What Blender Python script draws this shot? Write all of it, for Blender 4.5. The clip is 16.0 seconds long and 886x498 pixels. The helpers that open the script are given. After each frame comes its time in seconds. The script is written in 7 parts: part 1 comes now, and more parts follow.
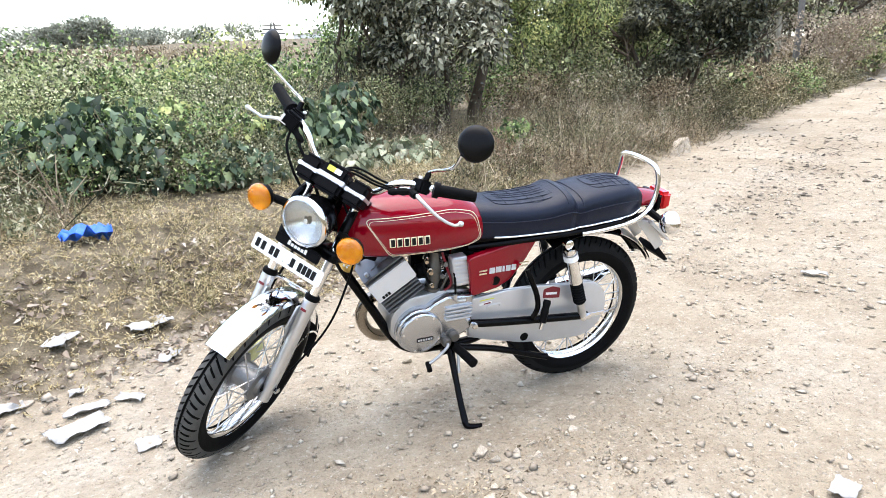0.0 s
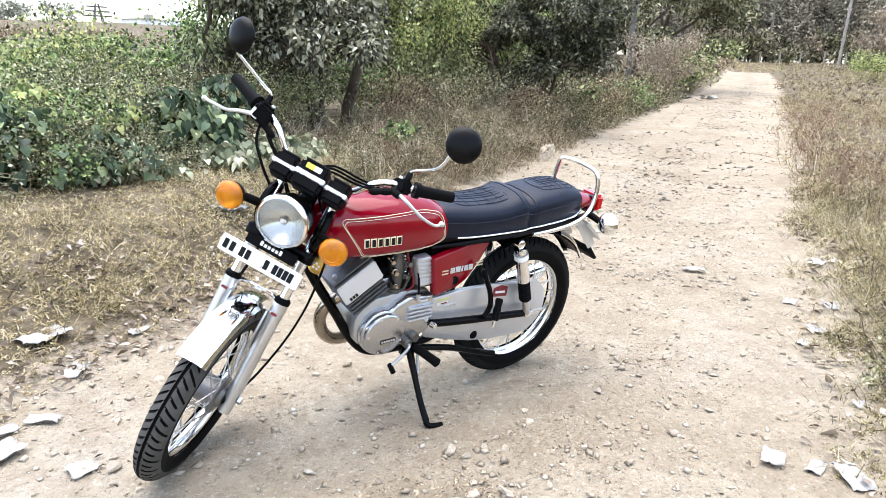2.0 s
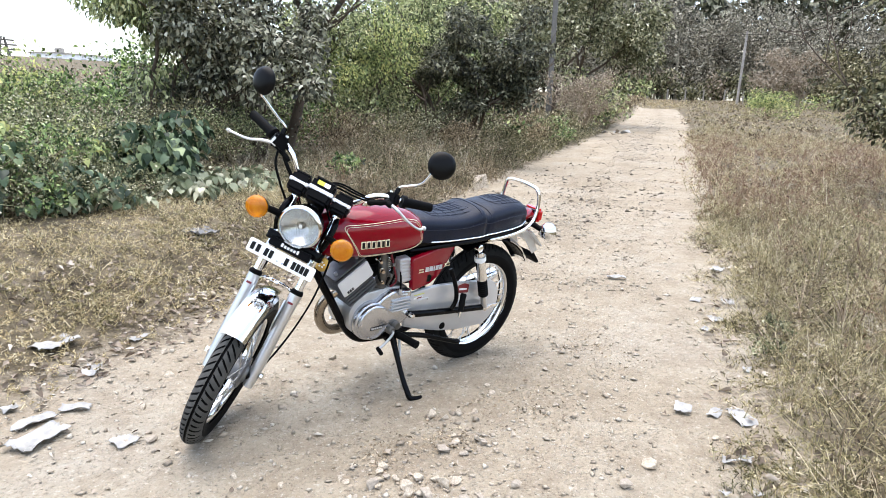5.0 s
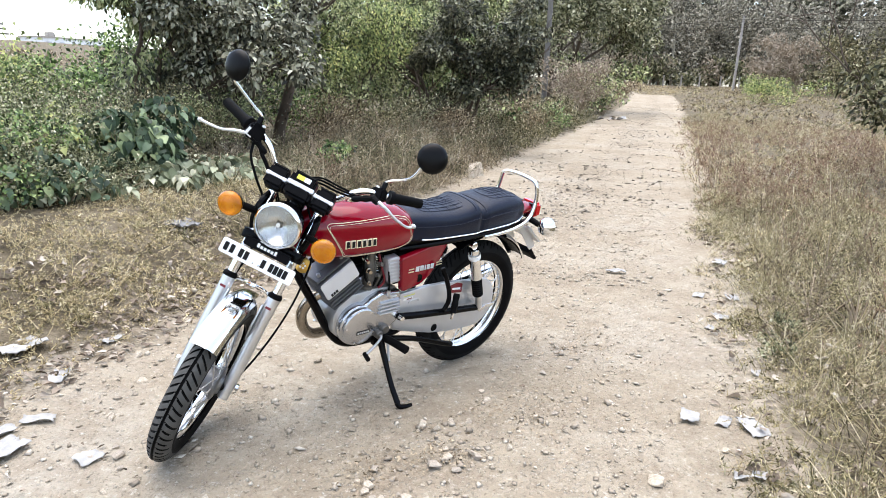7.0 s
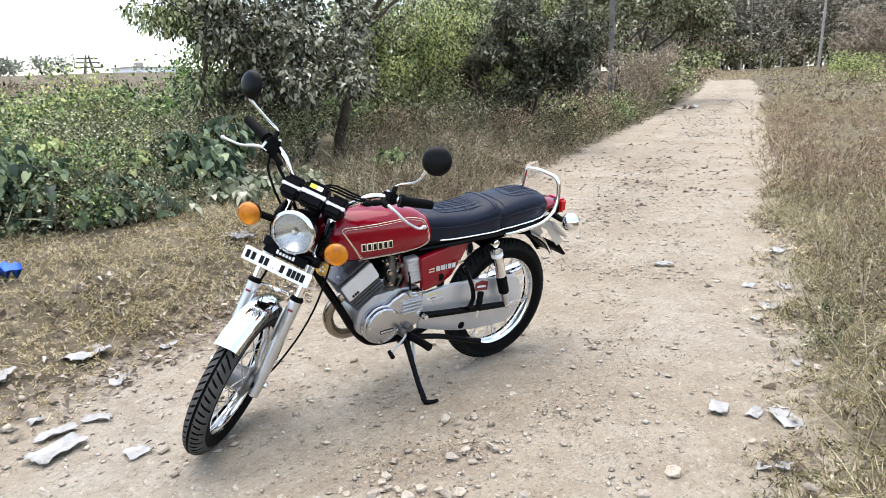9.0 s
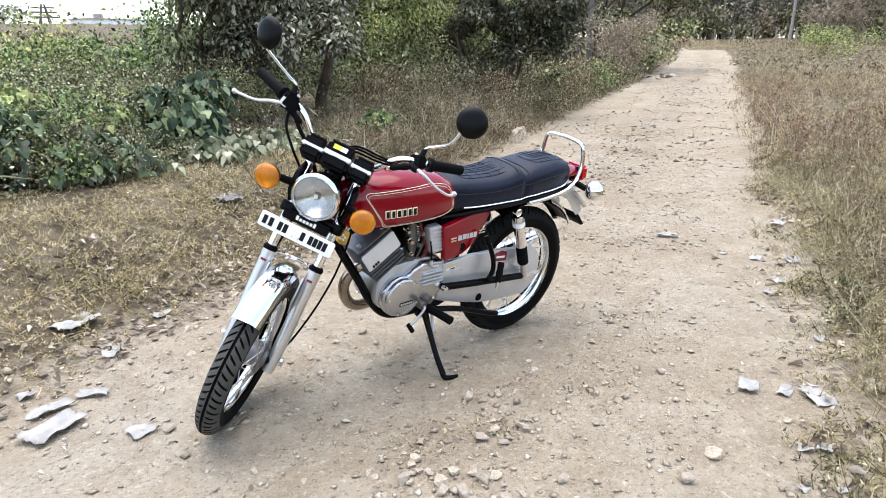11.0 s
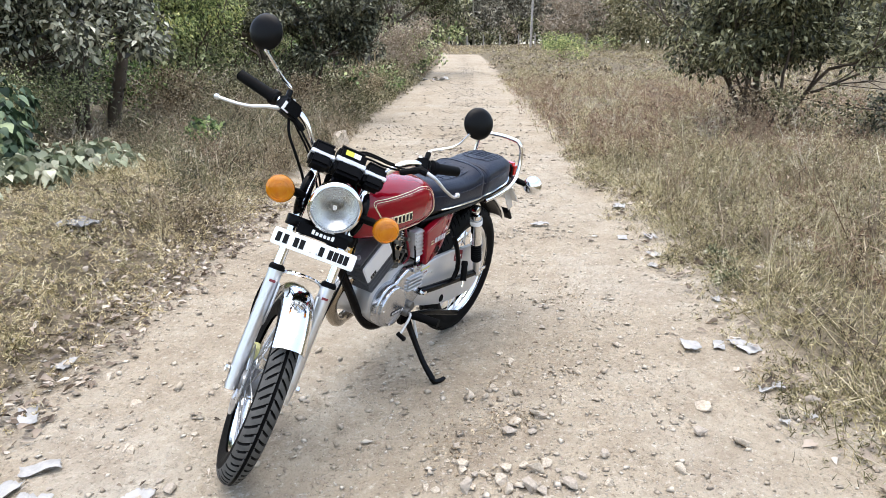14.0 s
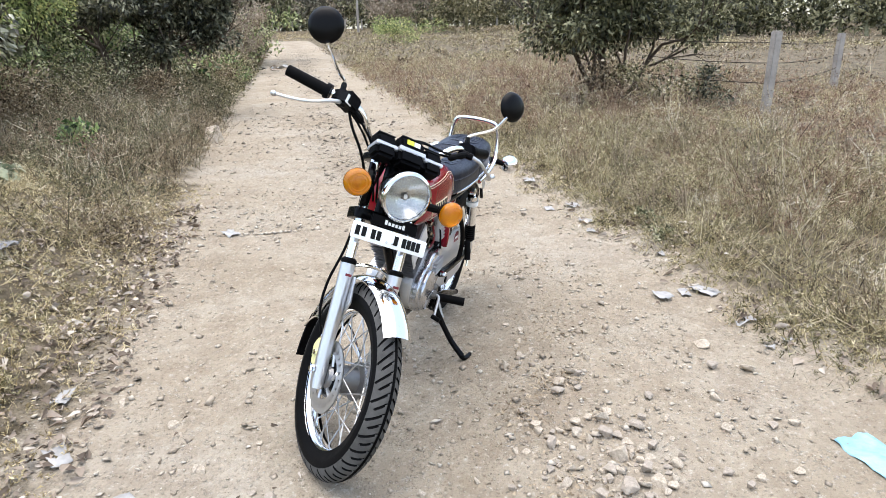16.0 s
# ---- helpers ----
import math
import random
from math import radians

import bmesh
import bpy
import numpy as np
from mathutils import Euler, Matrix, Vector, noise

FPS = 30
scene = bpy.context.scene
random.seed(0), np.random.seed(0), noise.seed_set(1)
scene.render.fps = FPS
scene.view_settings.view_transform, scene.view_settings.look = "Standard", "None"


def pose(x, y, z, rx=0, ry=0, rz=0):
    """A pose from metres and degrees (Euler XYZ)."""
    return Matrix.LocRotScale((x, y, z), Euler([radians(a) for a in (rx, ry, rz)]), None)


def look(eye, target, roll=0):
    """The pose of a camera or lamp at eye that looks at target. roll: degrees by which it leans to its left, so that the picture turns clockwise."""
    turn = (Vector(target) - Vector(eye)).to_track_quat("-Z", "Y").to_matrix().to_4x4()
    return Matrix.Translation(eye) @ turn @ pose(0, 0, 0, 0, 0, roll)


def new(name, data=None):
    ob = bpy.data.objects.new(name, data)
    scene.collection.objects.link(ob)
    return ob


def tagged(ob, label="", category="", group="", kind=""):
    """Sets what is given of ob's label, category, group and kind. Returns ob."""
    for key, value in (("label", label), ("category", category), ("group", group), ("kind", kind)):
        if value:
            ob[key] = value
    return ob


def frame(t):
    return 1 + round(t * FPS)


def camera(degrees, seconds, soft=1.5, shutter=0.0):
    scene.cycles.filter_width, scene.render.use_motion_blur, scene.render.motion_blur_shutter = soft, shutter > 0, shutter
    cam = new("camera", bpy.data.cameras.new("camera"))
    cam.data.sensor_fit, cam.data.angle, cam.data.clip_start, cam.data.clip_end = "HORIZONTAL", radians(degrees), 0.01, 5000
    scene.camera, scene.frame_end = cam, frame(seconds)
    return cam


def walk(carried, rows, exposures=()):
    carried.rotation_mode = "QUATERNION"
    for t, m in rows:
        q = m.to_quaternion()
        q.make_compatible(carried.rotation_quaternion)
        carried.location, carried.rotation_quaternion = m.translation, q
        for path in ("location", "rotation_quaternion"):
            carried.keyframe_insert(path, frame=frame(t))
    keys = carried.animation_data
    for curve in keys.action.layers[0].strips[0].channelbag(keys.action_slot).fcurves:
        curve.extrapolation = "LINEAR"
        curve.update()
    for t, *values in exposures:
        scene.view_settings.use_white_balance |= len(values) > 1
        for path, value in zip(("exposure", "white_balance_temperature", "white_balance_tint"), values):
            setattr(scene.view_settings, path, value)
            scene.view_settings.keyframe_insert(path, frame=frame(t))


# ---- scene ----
cam = camera(68.1, 16.0, soft=0.7)
PATH = [
    (0, (1.423, 2.021, 1.267), (0.643, 0.265, 0.712), -1.7),
    (0.5, (1.472, 2.008, 1.27), (0.601, 0.295, 0.716), -0.6),
    (1, (1.624, 1.961, 1.27), (0.554, 0.344, 0.778), 0.3),
    (1.5, (1.745, 1.919, 1.27), (0.664, 0.35, 0.661), 0.6),
    (2, (1.771, 1.822, 1.267), (0.594, 0.302, 0.715), 1.8),
    (2.5, (1.841, 1.748, 1.264), (0.63, 0.267, 0.68), 0.4),
    (3, (2.047, 1.786, 1.28), (0.697, 0.4, 0.774), 1.0),
    (3.5, (2.23, 1.856, 1.283), (0.802, 0.561, 0.748), 2.8),
    (4, (2.27, 1.923, 1.288), (0.824, 0.622, 0.822), 2.6),
    (4.5, (2.263, 2.059, 1.289), (0.882, 0.686, 0.834), 1.3),
    (4.7, (2.264, 2.125, 1.275), (0.9, 0.731, 0.832), 1.8),
    (6.8, (2.142, 1.992, 1.286), (0.801, 0.582, 0.825), 2.2),
    (7, (2.115, 1.985, 1.28), (0.752, 0.605, 0.795), 2.1),
    (7.5, (2.076, 2.028, 1.279), (0.759, 0.606, 0.786), 0.6),
    (8, (2.019, 2.136, 1.284), (0.776, 0.643, 0.809), -0.8),
    (8.5, (2.001, 2.186, 1.279), (0.808, 0.66, 0.784), -0.8),
    (9, (1.988, 2.199, 1.285), (0.798, 0.664, 0.808), -2.0),
    (9.2, (1.992, 2.199, 1.28), (0.806, 0.662, 0.796), -2.0),
    (11.3, (2.061, 1.884, 1.264), (0.816, 0.435, 0.67), -0.2),
    (11.5, (2.042, 1.851, 1.264), (0.811, 0.394, 0.663), -0.4),
    (12, (2.099, 1.803, 1.259), (0.765, 0.412, 0.725), 1.5),
    (12.5, (2.321, 1.71, 1.256), (0.87, 0.488, 0.622), -0.4),
    (13, (2.377, 1.587, 1.251), (0.862, 0.404, 0.695), 0.4),
    (13.5, (2.411, 1.441, 1.256), (0.849, 0.346, 0.655), -1.6),
    (14, (2.546, 1.329, 1.26), (0.875, 0.39, 0.686), -0.1),
    (14.5, (2.756, 1.168, 1.3), (1.051, 0.318, 0.691), 0.4),
    (15, (2.797, 1.039, 1.293), (1.043, 0.265, 0.722), -0.6),
    (15.5, (2.82, 0.876, 1.294), (1.056, 0.164, 0.677), -4.4),
    (16, (2.896, 0.715, 1.284), (1.06, 0.221, 0.662), -1.7),
]
walk(cam, [(t, look(eye, target, roll)) for t, eye, target, roll in PATH], [(0.0, 2.05), (1.0, 2.03), (1.5, 1.91), (2.0, 2.05), (3.0, 2.08), (3.5, 1.88), (4.5, 1.83), (7.0, 1.83), (7.5, 1.79), (9.0, 1.67), (11.5, 1.69), (13.0, 1.90), (13.5, 1.87), (14.5, 1.64), (15.0, 1.66), (16.0, 1.66)])

# ---- light ----
world = bpy.data.worlds.new("sky")
scene.world = world
world.use_nodes = True
SUN_EL, SUN_AZ = radians(86), radians(262)   # direction to the sun, azimuth from +x anticlockwise
wn = world.node_tree.nodes
sky = wn.new("ShaderNodeTexSky")
sky.sky_type, sky.sun_disc = "NISHITA", False
sky.sun_elevation, sky.sun_rotation = SUN_EL, math.pi / 2 - SUN_AZ
sky.air_density, sky.dust_density, sky.ozone_density = 1.0, 1.6, 1.0
wn["Background"].inputs["Strength"].default_value = 0.15
haze = wn.new("ShaderNodeHueSaturation")   # thin white haze over the whole sky
haze.inputs["Saturation"].default_value = 0.76
world.node_tree.links.new(sky.outputs[0], haze.inputs["Color"])
world.node_tree.links.new(haze.outputs[0], wn["Background"].inputs["Color"])
sun_data = bpy.data.lights.new("sun", "SUN")
sun_data.energy, sun_data.angle, sun_data.color = 1.12, radians(80), (1.0, 0.955, 0.89)
sun = new("sun", sun_data)
sun.matrix_world = look((20 * math.cos(SUN_AZ), 20 * math.sin(SUN_AZ), 20 * math.tan(SUN_EL)), (0, 0, 0))


# ---- materials ----
def ramp(nt, fac, stops):
    n = nt.nodes.new("ShaderNodeValToRGB")
    while len(n.color_ramp.elements) < len(stops):
        n.color_ramp.elements.new(0.5)
    for e, (p, c) in zip(n.color_ramp.elements, stops):
        e.position, e.color = p, (*c, 1.0)
    nt.links.new(fac, n.inputs[0])
    return n.outputs[0]


def tex_noise(nt, scale, detail=4, rough=0.6, vec=None):
    n = nt.nodes.new("ShaderNodeTexNoise")
    n.inputs["Scale"].default_value, n.inputs["Detail"].default_value, n.inputs["Roughness"].default_value = scale, detail, rough
    nt.links.new(vec or coords(nt), n.inputs["Vector"])
    return n.outputs["Fac"]


def coords(nt):
    n = nt.nodes.get("coords") or nt.nodes.new("ShaderNodeTexCoord")
    n.name = "coords"
    return n.outputs["Object"]


def mixc(nt, fac, a, b, mode="MIX"):
    n = nt.nodes.new("ShaderNodeMix")
    n.data_type, n.blend_type = "RGBA", mode
    for sock, val in ((n.inputs[0], fac), (n.inputs[6], a), (n.inputs[7], b)):
        if isinstance(val, (int, float)):
            sock.default_value = val
        elif isinstance(val, tuple):
            sock.default_value = (*val, 1.0)
        else:
            nt.links.new(val, sock)
    return n.outputs[2]


def maths(nt, op, a, b=0.0, c=None):
    n = nt.nodes.new("ShaderNodeMath")
    n.operation = op
    for sock, val in zip(n.inputs, (a, b, c)):
        if val is None:
            continue
        if isinstance(val, (int, float)):
            sock.default_value = val
        else:
            nt.links.new(val, sock)
    return n.outputs[0]


def bump(nt, height, strength, dist=0.01):
    n = nt.nodes.new("ShaderNodeBump")
    n.inputs["Strength"].default_value, n.inputs["Distance"].default_value = strength, dist
    nt.links.new(height, n.inputs["Height"])
    return n.outputs[0]


def material(name, color=(0.5, 0.5, 0.5), rough=0.5, metal=0.0, vary=0.12, scale=30, bumps=0.0, bscale=200, coat=0.0, rvary=0.1, spec=0.5):
    """A painted, metal, rubber or plastic surface with stains at two scales and fine relief."""
    m = bpy.data.materials.new(name)
    m.use_nodes = True
    nt = m.node_tree
    b = nt.nodes["Principled BSDF"]
    big, fine = tex_noise(nt, scale * 0.2, 3), tex_noise(nt, scale, 5, 0.7)
    both = maths(nt, "ADD", maths(nt, "MULTIPLY", big, 0.6), maths(nt, "MULTIPLY", fine, 0.4))
    dark = tuple(c * (1 - vary) for c in color)
    lite = tuple(min(1, c * (1 + vary)) for c in color)
    nt.links.new(ramp(nt, both, [(0.3, dark), (0.7, lite)]), b.inputs["Base Color"])
    r = maths(nt, "ADD", maths(nt, "MULTIPLY", fine, 2 * rvary), rough - rvary)
    nt.links.new(r, b.inputs["Roughness"])
    b.inputs["Metallic"].default_value = metal
    b.inputs["Specular IOR Level"].default_value = spec
    b.inputs["Coat Weight"].default_value = coat
    b.inputs["Coat Roughness"].default_value = 0.05
    if bumps:
        nt.links.new(bump(nt, tex_noise(nt, bscale, 3), bumps, 0.002), b.inputs["Normal"])
    return m


def leafy(name, stops, gloss=0.45, through_light=0.25):
    """Leaves or grass: a colour of its own for every leaf, some light passing through."""
    m = bpy.data.materials.new(name)
    m.use_nodes = True
    nt = m.node_tree
    b = nt.nodes["Principled BSDF"]
    geo = nt.nodes.new("ShaderNodeNewGeometry")
    n = maths(nt, "ADD", maths(nt, "MULTIPLY", geo.outputs["Random Per Island"], 0.95), maths(nt, "MULTIPLY", tex_noise(nt, 3.2, 3), 1.0))
    col = ramp(nt, maths(nt, "SUBTRACT", n, 0.49), stops)
    nt.links.new(col, b.inputs["Base Color"])
    b.inputs["Roughness"].default_value = gloss
    b.inputs["Specular IOR Level"].default_value = 0.35
    tr = nt.nodes.new("ShaderNodeBsdfTranslucent")
    nt.links.new(col, tr.inputs[0])
    mx = nt.nodes.new("ShaderNodeMixShader")
    mx.inputs[0].default_value = through_light
    nt.links.new(b.outputs[0], mx.inputs[1])
    nt.links.new(tr.outputs[0], mx.inputs[2])
    nt.links.new(mx.outputs[0], nt.nodes["Material Output"].inputs[0])
    return m


ROAD_O, ROAD_A, ROAD_R = Vector((0.05, -0.35)), Vector((-0.891, -0.454)), Vector((-0.454, 0.891))


def ground_material():
    m = bpy.data.materials.new("ground_dirt_and_dry_soil")
    m.use_nodes = True
    nt = m.node_tree
    b = nt.nodes["Principled BSDF"]
    sep = nt.nodes.new("ShaderNodeSeparateXYZ")
    nt.links.new(coords(nt), sep.inputs[0])
    px, py = sep.outputs[0], sep.outputs[1]
    v = maths(nt, "ADD", maths(nt, "MULTIPLY", maths(nt, "SUBTRACT", px, ROAD_O.x), ROAD_R.x), maths(nt, "MULTIPLY", maths(nt, "SUBTRACT", py, ROAD_O.y), ROAD_R.y))
    u = maths(nt, "ADD", maths(nt, "MULTIPLY", maths(nt, "SUBTRACT", px, ROAD_O.x), ROAD_A.x), maths(nt, "MULTIPLY", maths(nt, "SUBTRACT", py, ROAD_O.y), ROAD_A.y))
    bend = maths(nt, "MAXIMUM", maths(nt, "SUBTRACT", u, 35.0), 0.0)
    v = maths(nt, "ADD", v, maths(nt, "MULTIPLY", maths(nt, "MULTIPLY", bend, bend), 0.0012))
    # distance beyond the track's edges, made ragged by noise
    wob = maths(nt, "MULTIPLY", maths(nt, "SUBTRACT", tex_noise(nt, 2.2, 8, 0.75), 0.5), 1.3)
    right = maths(nt, "SUBTRACT", v, 1.8)
    left = maths(nt, "SUBTRACT", -1.32, v)
    left = maths(nt, "SUBTRACT", left, maths(nt, "MULTIPLY", maths(nt, "MINIMUM", maths(nt, "MAXIMUM", u, 0.0), 12.0), 0.03))
    off = maths(nt, "ADD", maths(nt, "MAXIMUM", left, right), wob)
    off = maths(nt, "MAXIMUM", off, maths(nt, "MULTIPLY", maths(nt, "SUBTRACT", u, 59.0), 0.2))
    mask = ramp(nt, maths(nt, "ADD", maths(nt, "MULTIPLY", off, 1.6), 0.5), [(0.35, (0, 0, 0)), (0.65, (1, 1, 1))])
    # packed pale earth with grey patches, grit and specks
    big, mid, fine = tex_noise(nt, 0.9, 5, 0.6), tex_noise(nt, 7, 6, 0.7), tex_noise(nt, 120, 4, 0.8)
    earth = ramp(nt, big, [(0.3, (0.289, 0.234, 0.163)), (0.5, (0.378, 0.321, 0.238)), (0.7, (0.405, 0.358, 0.284))])
    earth = mixc(nt, ramp(nt, mid, [(0.38, (0.5, 0.5, 0.5)), (0.56, (0, 0, 0))]), earth, (0.25, 0.2, 0.143))
    earth = mixc(nt, ramp(nt, tex_noise(nt, 2.6, 5, 0.65), [(0.5, (0, 0, 0)), (0.68, (0.45, 0.45, 0.45))]), earth, (0.27, 0.213, 0.152))
    earth = mixc(nt, ramp(nt, fine, [(0.3, (0.4, 0.4, 0.4)), (0.48, (0, 0, 0))]), earth, (0.14, 0.112, 0.081))
    vor = nt.nodes.new("ShaderNodeTexVoronoi")
    vor.inputs["Scale"].default_value = 55
    nt.links.new(coords(nt), vor.inputs["Vector"])
    grit = ramp(nt, vor.outputs["Distance"], [(0.12, (1, 1, 1)), (0.28, (0, 0, 0))])
    earth = mixc(nt, maths(nt, "MULTIPLY", grit, ramp(nt, tex_noise(nt, 4, 4), [(0.45, (0, 0, 0)), (0.6, (0.8, 0.8, 0.8))])), earth, (0.45, 0.405, 0.336))
    crumb = tex_noise(nt, 38, 5, 0.75)
    earth = mixc(nt, ramp(nt, crumb, [(0.34, (0.7, 0.7, 0.7)), (0.43, (0, 0, 0))]), earth, (0.17, 0.132, 0.09))
    earth = mixc(nt, ramp(nt, crumb, [(0.56, (0, 0, 0)), (0.68, (0.8, 0.8, 0.8))]), earth, (0.527, 0.478, 0.398))
    strip = maths(nt, "SUBTRACT", 1.0, maths(nt, "MULTIPLY", maths(nt, "ABSOLUTE", maths(nt, "SUBTRACT", v, 0.15)), 1.5))
    strip = maths(nt, "MULTIPLY", strip, maths(nt, "MINIMUM", maths(nt, "MAXIMUM", maths(nt, "MULTIPLY", maths(nt, "SUBTRACT", u, 2.2), 0.5), 0.0), 1.0))
    stony = maths(nt, "MULTIPLY", strip, ramp(nt, tex_noise(nt, 16, 6, 0.8), [(0.5, (0, 0, 0)), (0.6, (1, 1, 1))]))
    earth = mixc(nt, maths(nt, "MULTIPLY", maths(nt, "MAXIMUM", stony, 0.0), 0.8), earth, (0.17, 0.135, 0.096))
    soil = ramp(nt, tex_noise(nt, 5, 8, 0.75), [(0.32, (0.045, 0.036, 0.023)), (0.5, (0.16, 0.13, 0.085)), (0.7, (0.33, 0.275, 0.195))])
    soil = mixc(nt, ramp(nt, fine, [(0.35, (0.8, 0.8, 0.8)), (0.55, (0, 0, 0))]), soil, (0.07, 0.055, 0.035))
    nt.links.new(mixc(nt, mask, earth, soil), b.inputs["Base Color"])
    b.inputs["Roughness"].default_value = 0.95
    b.inputs["Specular IOR Level"].default_value = 0.15
    h = maths(nt, "ADD", maths(nt, "MULTIPLY", fine, 0.25), maths(nt, "ADD", maths(nt, "ADD", maths(nt, "MULTIPLY", tex_noise(nt, 25, 6, 0.7), 0.7), maths(nt, "MULTIPLY", tex_noise(nt, 8, 4, 0.6), 1.6)), maths(nt, "MULTIPLY", grit, 0.3)))
    nt.links.new(bump(nt, h, 0.9, 0.028), b.inputs["Normal"])
    return m


M_GROUND = ground_material()
M_BARK = material("bark", (0.07, 0.05, 0.034), 0.9, vary=0.4, scale=25, bumps=0.8, bscale=60)
M_TWIG = material("dry_twig", (0.3, 0.235, 0.16), 0.9, vary=0.35, scale=30)
# leaf ramps are stretched: near-black stops paint shaded gaps, pale stops sunlit leaves
M_BROADLEAF = leafy("broad_dusty_leaves", [(0.0, (0.01, 0.01, 0.006)), (0.38, (0.095, 0.096, 0.058)), (0.68, (0.34, 0.335, 0.232)), (1.0, (0.74, 0.71, 0.57))], 0.46, 0.2)
M_DARKLEAF = leafy("dark_leaves", [(0.0, (0.011, 0.012, 0.007)), (0.46, (0.06, 0.065, 0.037)), (0.8, (0.2, 0.198, 0.122)), (1.0, (0.45, 0.44, 0.31))], 0.42, 0.2)
M_GREENLEAF = leafy("fresh_green_leaves", [(0.0, (0.012, 0.024, 0.008)), (0.4, (0.08, 0.135, 0.041)), (0.75, (0.26, 0.37, 0.125)), (1.0, (0.54, 0.62, 0.26))], 0.36, 0.24)
M_LIGHTLEAF = leafy("light_green_leaves", [(0.0, (0.022, 0.03, 0.011)), (0.36, (0.14, 0.172, 0.068)), (0.7, (0.44, 0.475, 0.22)), (1.0, (0.74, 0.72, 0.44))], 0.48, 0.26)
M_DRYLEAF = leafy("dry_weed_leaves", [(0.0, (0.024, 0.016, 0.009)), (0.4, (0.15, 0.109, 0.061)), (0.74, (0.34, 0.268, 0.165)), (1.0, (0.7, 0.6, 0.44))], 0.8, 0.18)
M_OLIVELEAF = leafy("olive_weed_leaves", [(0.0, (0.021, 0.02, 0.009)), (0.44, (0.13, 0.118, 0.055)), (0.78, (0.3, 0.27, 0.145)), (1.0, (0.66, 0.58, 0.41))], 0.75, 0.18)
M_STRAW = leafy("dry_straw_grass", [(0.0, (0.085, 0.064, 0.03)), (0.38, (0.42, 0.335, 0.178)), (0.78, (0.67, 0.56, 0.335)), (1.0, (0.86, 0.77, 0.56))], 0.75, 0.3)
M_CREEPER = leafy("broad_creeper_leaves", [(0.0, (0.01, 0.02, 0.009)), (0.4, (0.042, 0.072, 0.036)), (0.75, (0.12, 0.175, 0.098)), (1.0, (0.34, 0.4, 0.2))], 0.5, 0.2)
M_PALECREEPER = leafy("pale_dusty_creeper_leaves", [(0.0, (0.05, 0.06, 0.03)), (0.4, (0.17, 0.195, 0.11)), (0.75, (0.36, 0.375, 0.25)), (1.0, (0.6, 0.57, 0.42))], 0.6, 0.2)
# skyline foliage: distance haze is painted in as pale, low-contrast leaf colours
M_HAZELEAF = leafy("distant_leaves_paled_for_haze", [(0.0, (0.14, 0.15, 0.12)), (0.5, (0.24, 0.25, 0.19)), (1.0, (0.42, 0.42, 0.33))], 0.8, 0.3)
M_GLOSSLEAF = leafy("dusty_deep_green_leaves", [(0.0, (0.012, 0.013, 0.005)), (0.42, (0.07, 0.072, 0.032)), (0.76, (0.23, 0.222, 0.115)), (1.0, (0.52, 0.49, 0.3))], 0.5, 0.28)
# brown-green far woods, their stops lifted to paint the haze before them
M_FARWOOD = leafy("brown_green_woods_paled_for_haze", [(0.0, (0.045, 0.041, 0.031)), (0.4, (0.16, 0.146, 0.108)), (0.75, (0.35, 0.322, 0.245)), (1.0, (0.58, 0.54, 0.43))], 0.8, 0.25)
M_PALETUFT = leafy("bleached_twigs_and_tufts", [(0.0, (0.22, 0.18, 0.12)), (0.5, (0.5, 0.43, 0.32)), (1.0, (0.8, 0.73, 0.58))], 0.8, 0.2)
M_GREYLEAF = leafy("dusty_grey_green_weed_leaves", [(0.0, (0.026, 0.031, 0.014)), (0.42, (0.135, 0.14, 0.068)), (0.77, (0.37, 0.362, 0.21)), (1.0, (0.74, 0.7, 0.52))], 0.75, 0.2)
M_VERGE = leafy("straw_and_olive_verge_grass", [(0.0, (0.04, 0.033, 0.014)), (0.35, (0.21, 0.182, 0.085)), (0.7, (0.47, 0.4, 0.215)), (1.0, (0.78, 0.69, 0.47))], 0.75, 0.28)
M_RUSTWEED = leafy("rust_brown_weeds", [(0.0, (0.04, 0.02, 0.012)), (0.4, (0.19, 0.11, 0.066)), (0.8, (0.38, 0.26, 0.175)), (1.0, (0.6, 0.47, 0.34))], 0.8, 0.18)
M_BANKWEED = leafy("dull_olive_bank_weeds", [(0.0, (0.018, 0.018, 0.008)), (0.45, (0.105, 0.1, 0.048)), (0.8, (0.26, 0.238, 0.13)), (1.0, (0.56, 0.5, 0.34))], 0.75, 0.18)
# yellow-green foliage with sunlight put into its colour
M_YELLOWLEAF = leafy("sunlit_yellow_green_leaves", [(0.0, (0.025, 0.036, 0.012)), (0.35, (0.16, 0.21, 0.075)), (0.7, (0.44, 0.5, 0.2)), (1.0, (0.76, 0.7, 0.28))], 0.5, 0.38)
M_CHAFF = leafy("twig_bits_and_crumbs", [(0.0, (0.13, 0.1, 0.065)), (0.5, (0.27, 0.21, 0.14)), (1.0, (0.5, 0.41, 0.28))], 0.85, 0.0)
M_LITTER = leafy("fallen_leaf_litter", [(0.0, (0.08, 0.06, 0.043)), (0.35, (0.2, 0.155, 0.115)), (0.7, (0.36, 0.295, 0.23)), (1.0, (0.58, 0.52, 0.44))], 0.85, 0.1)
M_BUSHDRY = leafy("dry_brown_bush", [(0.0, (0.169, 0.13, 0.091)), (0.5, (0.312, 0.254, 0.182)), (1.0, (0.468, 0.39, 0.299))], 0.85, 0.15)
